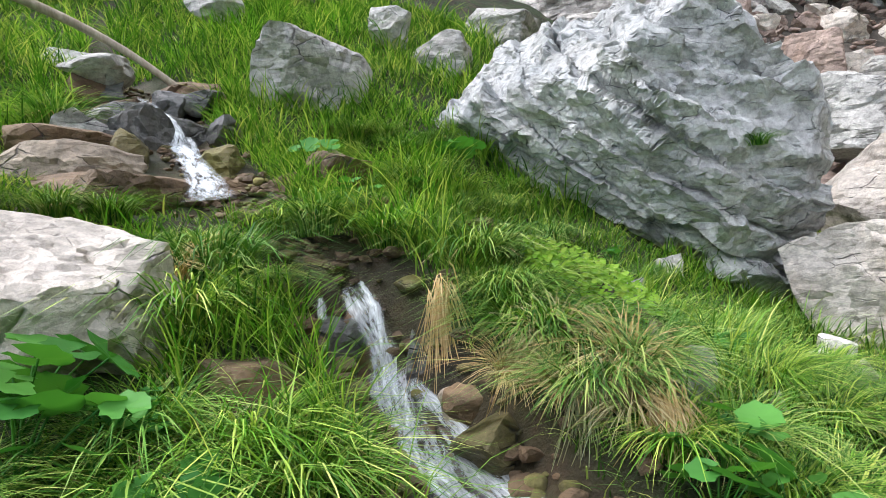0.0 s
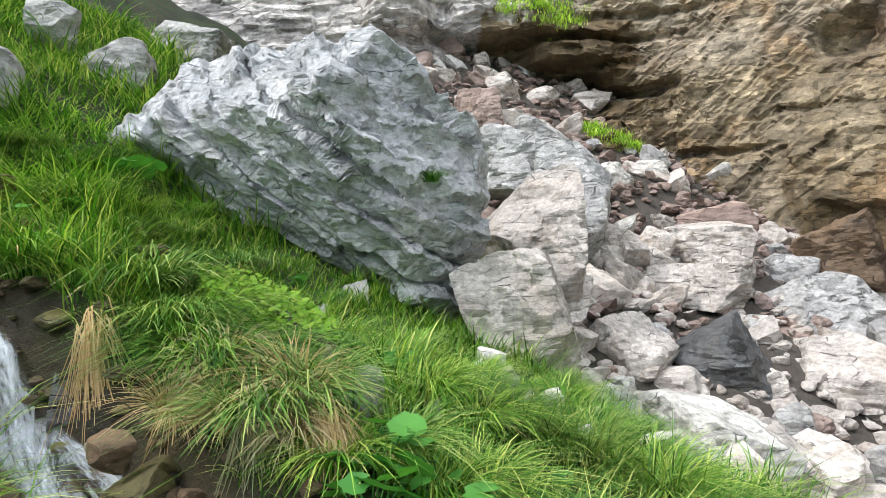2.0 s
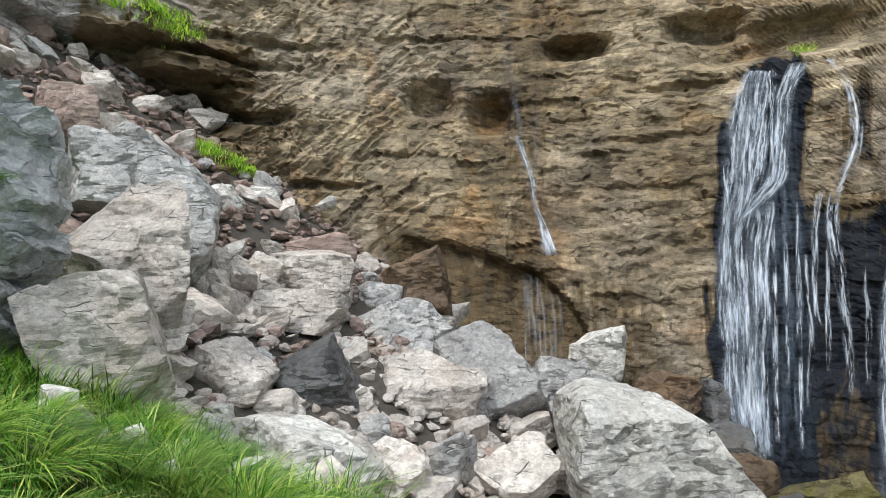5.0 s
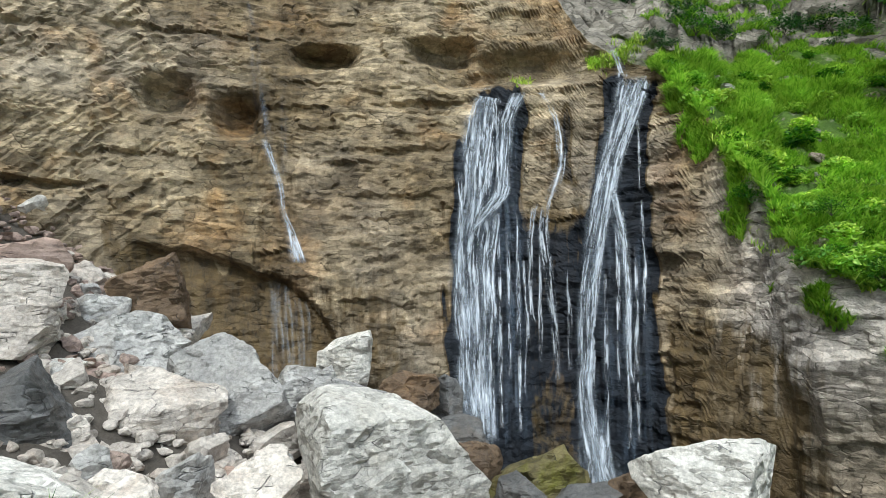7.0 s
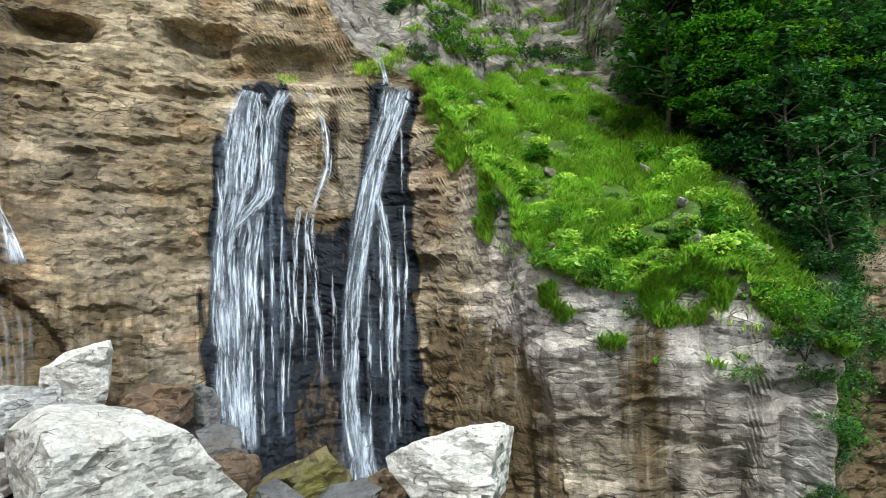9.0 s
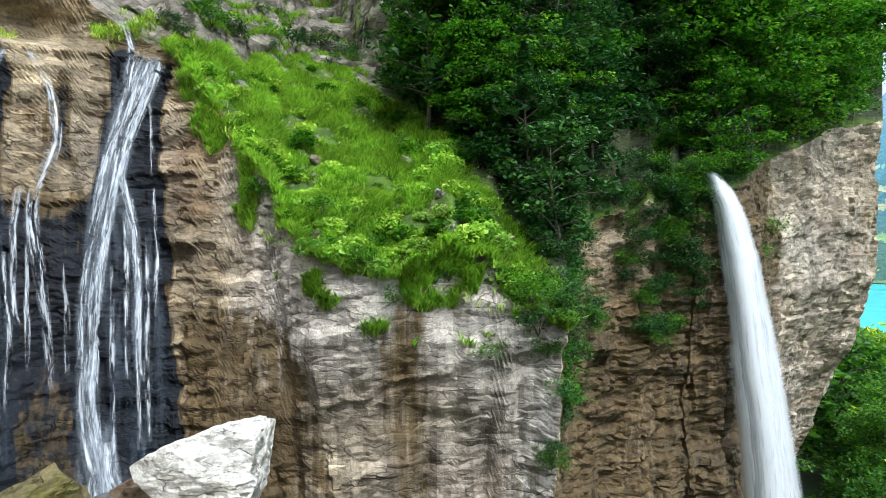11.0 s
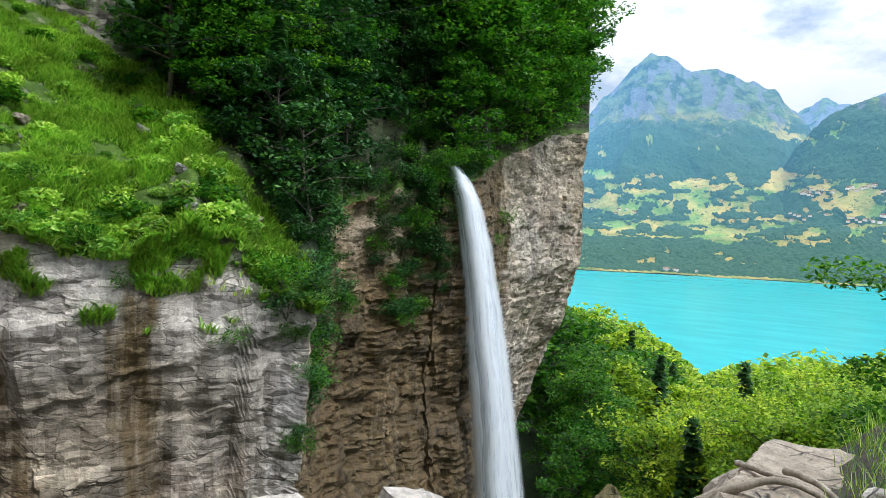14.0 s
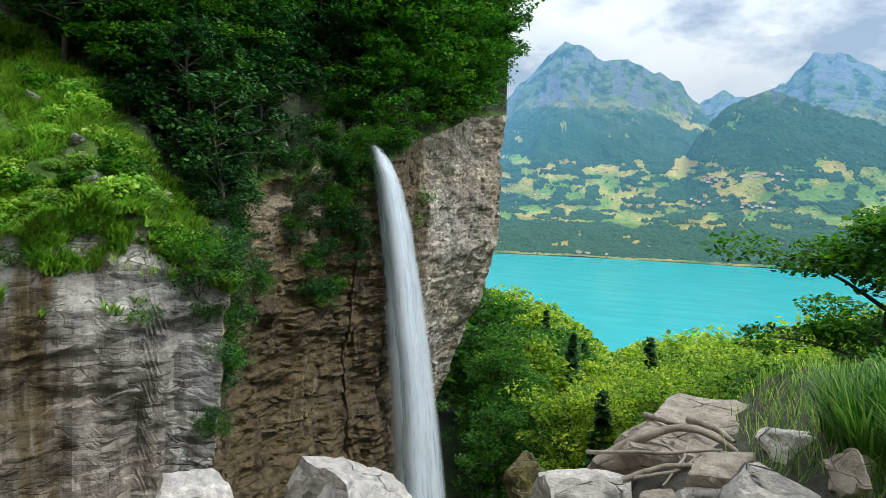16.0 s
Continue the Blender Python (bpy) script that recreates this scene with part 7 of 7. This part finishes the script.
def shrubs():
    rng = np.random.RandomState(32)
    # Two of the shrubs take the leaf copy with shade in its colour.
    kinds = [shrub_thing(850, M_LEAF_SHADED, "dark green shrub clinging to the cliff"), shrub_thing(851, M_LEAF, "green shrub at the edge of the cliff"), shrub_thing(852, M_LEAF_SHADED, "bushy shrub on the rock")]
    for k, o in enumerate(kinds):
        o.location = slope_spot(136 + 3 * k, 0.4)
    for _ in range(100):
        az = rng.uniform(121, 151)
        to = float(np.interp(az, GRASS_AZ, GRASS_RUN))
        set_tree(kinds[rng.randint(3)], slope_spot(az, to + rng.uniform(0, 5)), rng.uniform(0.4, 1.0), rng.uniform(0, 360))
    for k in range(170):
        az = rng.normal(137.2, 1.9) if k % 2 else rng.normal(146.2, 1.6)
        top = float(np.interp(az, EDGE_AZ, EDGE_Z))
        set_tree(kinds[rng.randint(3)], on_wall(az, top - (5.5 if k % 2 else 7.0) * rng.uniform(0, 1) ** 1.6, 0.0), rng.uniform(0.4, 1.0), rng.uniform(0, 360))
    for _ in range(30):
        az = rng.uniform(100, 119)
        p = slope_spot(az, float(np.interp(az, (97, 103, 105, 107, 109.5, 113.5, 118), (0.8, 1.2, 2.0, 4.5, 8.5, 13.5, 14))) + rng.uniform(0.3, 5))
        set_tree(kinds[rng.randint(3)], p, rng.uniform(0.4, 1.0), rng.uniform(0, 360))
    for az, z, s in ((129.6, -2.0, 0.5), (126, 0.2, 0.5), (118.5, 0.6, 0.5), (115.5, 2.4, 0.5), (110, 3.0, 0.6), (121.3, -0.5, 0.5), (152, -3, 0.9), (152.6, 1.5, 1.1), (151.8, 0, 1.0), (152.4, -8, 0.9), (153, -11, 1.0), (152.2, -6, 0.8), (145.5, 1.0, 1.0), (146, -1, 0.9), (146.6, -3, 0.8)):
        set_tree(kinds[1], on_wall(az, z, 0.05), s, rng.uniform(0, 360))


shrubs()


def slope_clumps():
    """Leafy herb cushions and half-buried stones on the green slope."""
    rng = np.random.RandomState(35)
    kinds = []
    for k in range(3):
        ob = thing("herb_cushion", "low leafy herb cushion on the green slope", "herb", group="herb cushions on the slope")
        g = rng.normal(0, 1, (420, 3))
        g = g / np.linalg.norm(g, axis=1)[:, None] * rng.uniform(0.5, 1, (420, 1))
        v, f = leaf_quads(g * np.array([0.5, 0.5, 0.3]) + np.array([0, 0, 0.15]), 0.075, rng)
        part("foliage", mesh_of("foliage", v, f, (M_SLOPE, M_LEAF, M_SLOPE)[k], False), ob)
        ob.location = slope_spot(108 + 5 * k, 3)
        kinds.append(ob)
    for _ in range(120):
        az = rng.uniform(103, 134)
        set_tree(kinds[rng.randint(3)], slope_spot(az, rng.uniform(0, 1) ** 1.3 * float(np.interp(az, GRASS_AZ, GRASS_RUN))) + np.array([rng.uniform(-.1, .1), rng.uniform(-.1, .1), 0]), rng.uniform(0.5, 1.3), rng.uniform(0, 360))
    shapes = [mesh_of("slope_stone", random_block(460 + k, 3, 0.06)[0] * 0.5, DIRS[3][1], (M_GREY, M_GREY, M_TAN)[k], crease=17) for k in range(3)]
    for _ in range(45):
        az = rng.uniform(102, 132)
        p = slope_spot(az, rng.uniform(0, 1) * float(np.interp(az, GRASS_AZ, GRASS_RUN)))
        s = rng.uniform(0.2, 0.55)
        ob = new("slope_stone", shapes[rng.randint(3)])
        ob.matrix_world = pose(p[0], p[1], p[2] + 0.1 * s, rng.uniform(-20, 20), rng.uniform(-20, 20), rng.uniform(0, 360)) @ Matrix.Diagonal((s * 1.4, s, s * 0.8, 1))
        tagged(ob, "pale stone half buried in the grassy slope", "rock", group="stones on the slope")


slope_clumps()


def valley_trees():
    rng = np.random.RandomState(33)
    kinds = [tree_thing("lime_tree", "sunlit light green broadleaved tree in the valley", 900 + k, 12, 4.2, (9000, 9000, 3000, 3000)[k], (0.145, 0.145, 0.30, 0.30)[k], (M_LEAF_SUNLIT, M_LEAF, M_LEAF_SUNLIT, M_LEAF)[k], 0.05) for k in range(4)]
    fir = spruce_thing(950, 16)
    home = [(168, 44), (173, 70), (178, 60), (163, 62)]
    for (az, r), o in zip(home, kinds):
        x, y = r * math.sin(az * D2R), r * math.cos(az * D2R)
        o.location = (x, y, float(land(x, y)))
    x, y = 62 * math.sin(174 * D2R), 62 * math.cos(174 * D2R)
    fir.location = (x, y, float(land(x, y)))

    def ceiling_el(az):
        return np.interp(az, (155, 158, 161, 165, 168, 170.7, 173, 176, 180, 184, 190, 196), (-5, -5.2, -6.0, -8.0, -10.0, -12.4, -11.2, -9.9, -8.9, -7.6, -5.5, -4))

    made, tries = 0, 0
    while made < 190 and tries < 6000:
        tries += 1
        az, r = rng.uniform(154.5, 195), 38 + 190 * rng.uniform(0, 1) ** 1.3
        if az < 160 and r < 66:
            continue
        x, y = r * math.sin(az * D2R), r * math.cos(az * D2R)
        if x > 9 and r < 50:
            continue
        z = float(land_rough(x, y)[0])
        top = 1.6 + r * math.tan(ceiling_el(az) * D2R)
        conifer = rng.uniform(0, 1) < 0.04
        s = (top - z) / (17.0 if conifer else 13.0)
        if s < (0.75 if conifer else 0.35):
            continue
        s = min(s, rng.uniform(0.8, 1.5) * (1 + 0.9 * float(smooth(60, 140, r))))
        # More of the sunlit leaf copy towards the right side of the valley.
        set_tree(fir if conifer else kinds[(0 if rng.uniform(154, 176) < az else 1) + (0 if r < 75 else 2)], (x, y, z - 0.5), s, rng.uniform(0, 360))
        made += 1
    # the woods further down, too many to count
    chunks = []
    for _ in range(900):
        az, r = rng.uniform(154, 196), 190 + 420 * rng.uniform(0, 1)
        x, y = r * math.sin(az * D2R), r * math.cos(az * D2R)
        z = float(land_rough(x, y)[0])
        if z < LAKE + 3:
            continue
        top = 1.6 + r * math.tan(ceiling_el(az) * D2R)
        h = min(top - z, rng.uniform(18, 32))
        if h < 5:
            continue
        n = 170
        g = rng.normal(0, 1, (n, 3))
        g = g / np.linalg.norm(g, axis=1)[:, None] * rng.uniform(0.55, 1.0, (n, 1))
        chunks.append(leaf_quads(np.array([x, y, z + h * 0.58]) + g * np.array([h * 0.30, h * 0.30, h * 0.42]) + rng.normal(0, 0.5, (n, 3)), 1.15, rng))
    v, f = join(chunks)
    tagged(new("far_woods", mesh_of("far_woods", v, f, M_LEAF_SUNLIT, False)), "sunlit broadleaved woods running down to the lake", "woods", kind="stuff")
    near = tree_thing("ash_tree", "slender green ash tree beside the path", 990, 9.5, 2.9, 26000, 0.085, M_LEAF, 0.18)
    near.location = (-3.1, -17.3, -6.5)


valley_trees()


# ---------------------------------------------------------------- dead wood, cable, village
M_ROTTEN = bark_material("rotten_wood", (0.05, 0.03, 0.02), (0.20, 0.13, 0.08))


def dead_branches():
    ob = thing("driftwood", "pile of bleached dead branches lying on the rock ledge", "branches")
    limbs = [([(1.11, -6.39, -0.84), (0.86, -6.39, -0.66), (0.52, -6.40, -0.50), (0.24, -6.35, -0.53), (0.06, -6.32, -0.64)], 0.045),
             ([(0.92, -6.9, -0.62), (0.62, -6.73, -0.60), (0.34, -6.54, -0.57)], 0.032), ([(0.51, -6.85, -0.58), (0.29, -6.66, -0.54), (0.10, -6.44, -0.59)], 0.04),
             ([(1.33, -6.15, -0.82), (0.97, -6.13, -0.74), (0.58, -6.09, -0.66), (0.19, -6.13, -0.57)], 0.022), ([(0.95, -5.76, -0.85), (0.70, -5.85, -0.71), (0.39, -5.89, -0.65), (0.23, -6.01, -0.61)], 0.026),
             ([(0.79, -6.28, -0.66), (0.59, -6.19, -0.66), (0.46, -5.96, -0.73)], 0.016), ([(0.86, -5.78, -0.83), (0.52, -5.85, -0.73), (0.36, -6.01, -0.60)], 0.018), ([(0.45, -6.3, -0.6), (0.5, -6.0, -0.66), (0.62, -5.7, -0.8)], 0.014)]
    for k, (p, r) in enumerate(limbs):
        q = resample(p, 14)
        q[1:-1] += 0.02 * np.stack([fbm(q[1:-1] * 5, 2, k), fbm(q[1:-1] * 5, 2, k + 9), fbm(q[1:-1] * 5, 2, k + 18)], 1)
        v, f = tube(q, r * np.linspace(1.0, 0.55, 14), 8)
        part("branch", mesh_of("branch", v, f, M_DEADWOOD), ob)
    log = thing("fallen_trunk", "bleached fallen tree trunk lying on the grassy bank", "log")
    v, f = tube(resample([(-5.7, 8.8, 5.3), (-4.94, 9.42, 4.94), (-4.29, 9.67, 4.52), (-3.68, 9.85, 4.0)], 16), np.linspace(0.075, 0.05, 16), 9)
    part("trunk", mesh_of("trunk", v, f, M_DEADWOOD), log)
    log2 = thing("fallen_trunk", "thin pale dead trunk lying across the wooded slope", "log")
    v, f = tube(resample([(24.17, -16.02, 9.65), (22.91, -16.1, 7.64), (21.05, -16.27, 6.02), (18.98, -16.28, 4.84), (17.61, -16.31, 4.16)], 18), np.linspace(0.09, 0.03, 18), 7)
    part("trunk", mesh_of("trunk", v, f, M_DEADWOOD), log2)
    log3 = thing("rotten_log", "short rotting brown log lying in the grass", "log")
    v, f = tube(resample([(1.22, 5.5, 1.04), (1.46, 5.12, 0.90), (1.58, 4.85, 0.76), (1.68, 4.58, 0.58)], 14), 0.07 + 0.012 * np.sin(np.arange(14)), 10)
    v = v + 0.012 * np.stack([fbm(v * 8, 2, 1), fbm(v * 8, 2, 2), fbm(v * 8, 2, 3)], 1)
    part("trunk", mesh_of("trunk", v, f, M_ROTTEN), log3)
    stump = thing("rotten_stump", "dark rotten tree stump in the grass", "stump")
    v, f = tube(resample([(1.35, 5.2, 0.7), (1.3, 5.15, 0.95), (1.28, 5.1, 1.12)], 8), [0.14, 0.11, 0.10, 0.10, 0.09, 0.09, 0.07, 0.02], 11)
    v = v * (1 + 0.015 * fbm(v * 9, 2, 3)[:, None])
    part("trunk", mesh_of("trunk", v, f, M_BARK), stump)
    m = Nodes("cable_black")
    cable = thing("cable", "thin dark steel cable strung across the gorge", "cable")
    t = np.linspace(0, 1, 30)
    a, b = np.array([20.15, -12.61, 7.1]), np.array([13.2, -33.5, 15.4])
    p = a + (b - a) * t[:, None] - np.stack([0 * t, 0 * t, 0.25 * 4 * t * (1 - t)], 1)
    v, f = tube(p, np.full(30, 0.018), 5)
    part("wire", mesh_of("wire", v, f, m.set((0.012, 0.012, 0.012), 0.95, Specular_IOR_Level=0.1)), cable)


dead_branches()


def village():
    """Houses scattered over the meadows across the lake."""
    mt = [v for v in bpy.data.objects if v.name == "backdrop"][0].data
    co = np.empty(len(mt.vertices) * 3, np.float32)
    mt.vertices.foreach_get("co", co)
    co = co.reshape(-1, 3)
    az = np.degrees(np.arctan2(co[:, 0], co[:, 1])) % 360
    el = np.degrees(np.arctan2(co[:, 2] - 1.6, np.hypot(co[:, 0], co[:, 1])))
    wall_m, roof_m = Nodes("white_house_wall"), Nodes("brown_house_roof")
    wm = wall_m.set(wall_m.mix(wall_m.random(), (0.62, 0.58, 0.52), (0.8, 0.78, 0.75)), 0.9)
    rm = roof_m.set(roof_m.mix(roof_m.random(), (0.16, 0.10, 0.08), (0.30, 0.20, 0.16)), 0.9)
    rng = np.random.RandomState(41)
    w, d, h, r = 5.5, 4.2, 5.0, 3.0
    wall_me = mesh_of("wall", [(-w, -d, -2), (w, -d, -2), (w, d, -2), (-w, d, -2), (-w, -d, h), (w, -d, h), (w, d, h), (-w, d, h)], [(0, 1, 5, 4), (1, 2, 6, 5), (2, 3, 7, 6), (3, 0, 4, 7), (4, 5, 6, 7)], wm, False)
    e = 0.6
    roof_me = mesh_of("roof", [(-w - e, -d - e, h - 0.3), (w + e, -d - e, h - 0.3), (w + e, 0, h + r), (-w - e, 0, h + r), (-w - e, d + e, h - 0.3), (w + e, d + e, h - 0.3)], [(0, 1, 2, 3), (3, 2, 5, 4), (0, 3, 4, 4), (1, 5, 2, 2)][:2], rm, False)
    for lo, hi, e0, e1, n in ((177.5, 180.5, 3.0, 3.5, 16), (180.5, 183.8, 3.3, 3.9, 22), (176, 183, 1.0, 1.6, 18), (161, 166, 1.2, 1.7, 8), (167.5, 170.5, -3.7, -3.4, 5)):
        ok = np.where((az > lo) & (az < hi) & (el > e0) & (el < e1) & (np.hypot(co[:, 0], co[:, 1]) < 3000))[0]
        if len(ok) == 0:
            continue
        for i in rng.choice(ok, n):
            house = thing("house", "small white house with a brown pitched roof on the far shore", "house", group="houses of the village")
            house.matrix_world = Matrix.Translation(Vector(co[i].tolist())) @ pose(0, 0, 0, 0, 0, rng.uniform(0, 180)) @ Matrix.Scale(rng.uniform(0.7, 1.3), 4)
            part("wall", wall_me, house)
            part("roof", roof_me, house)


village()
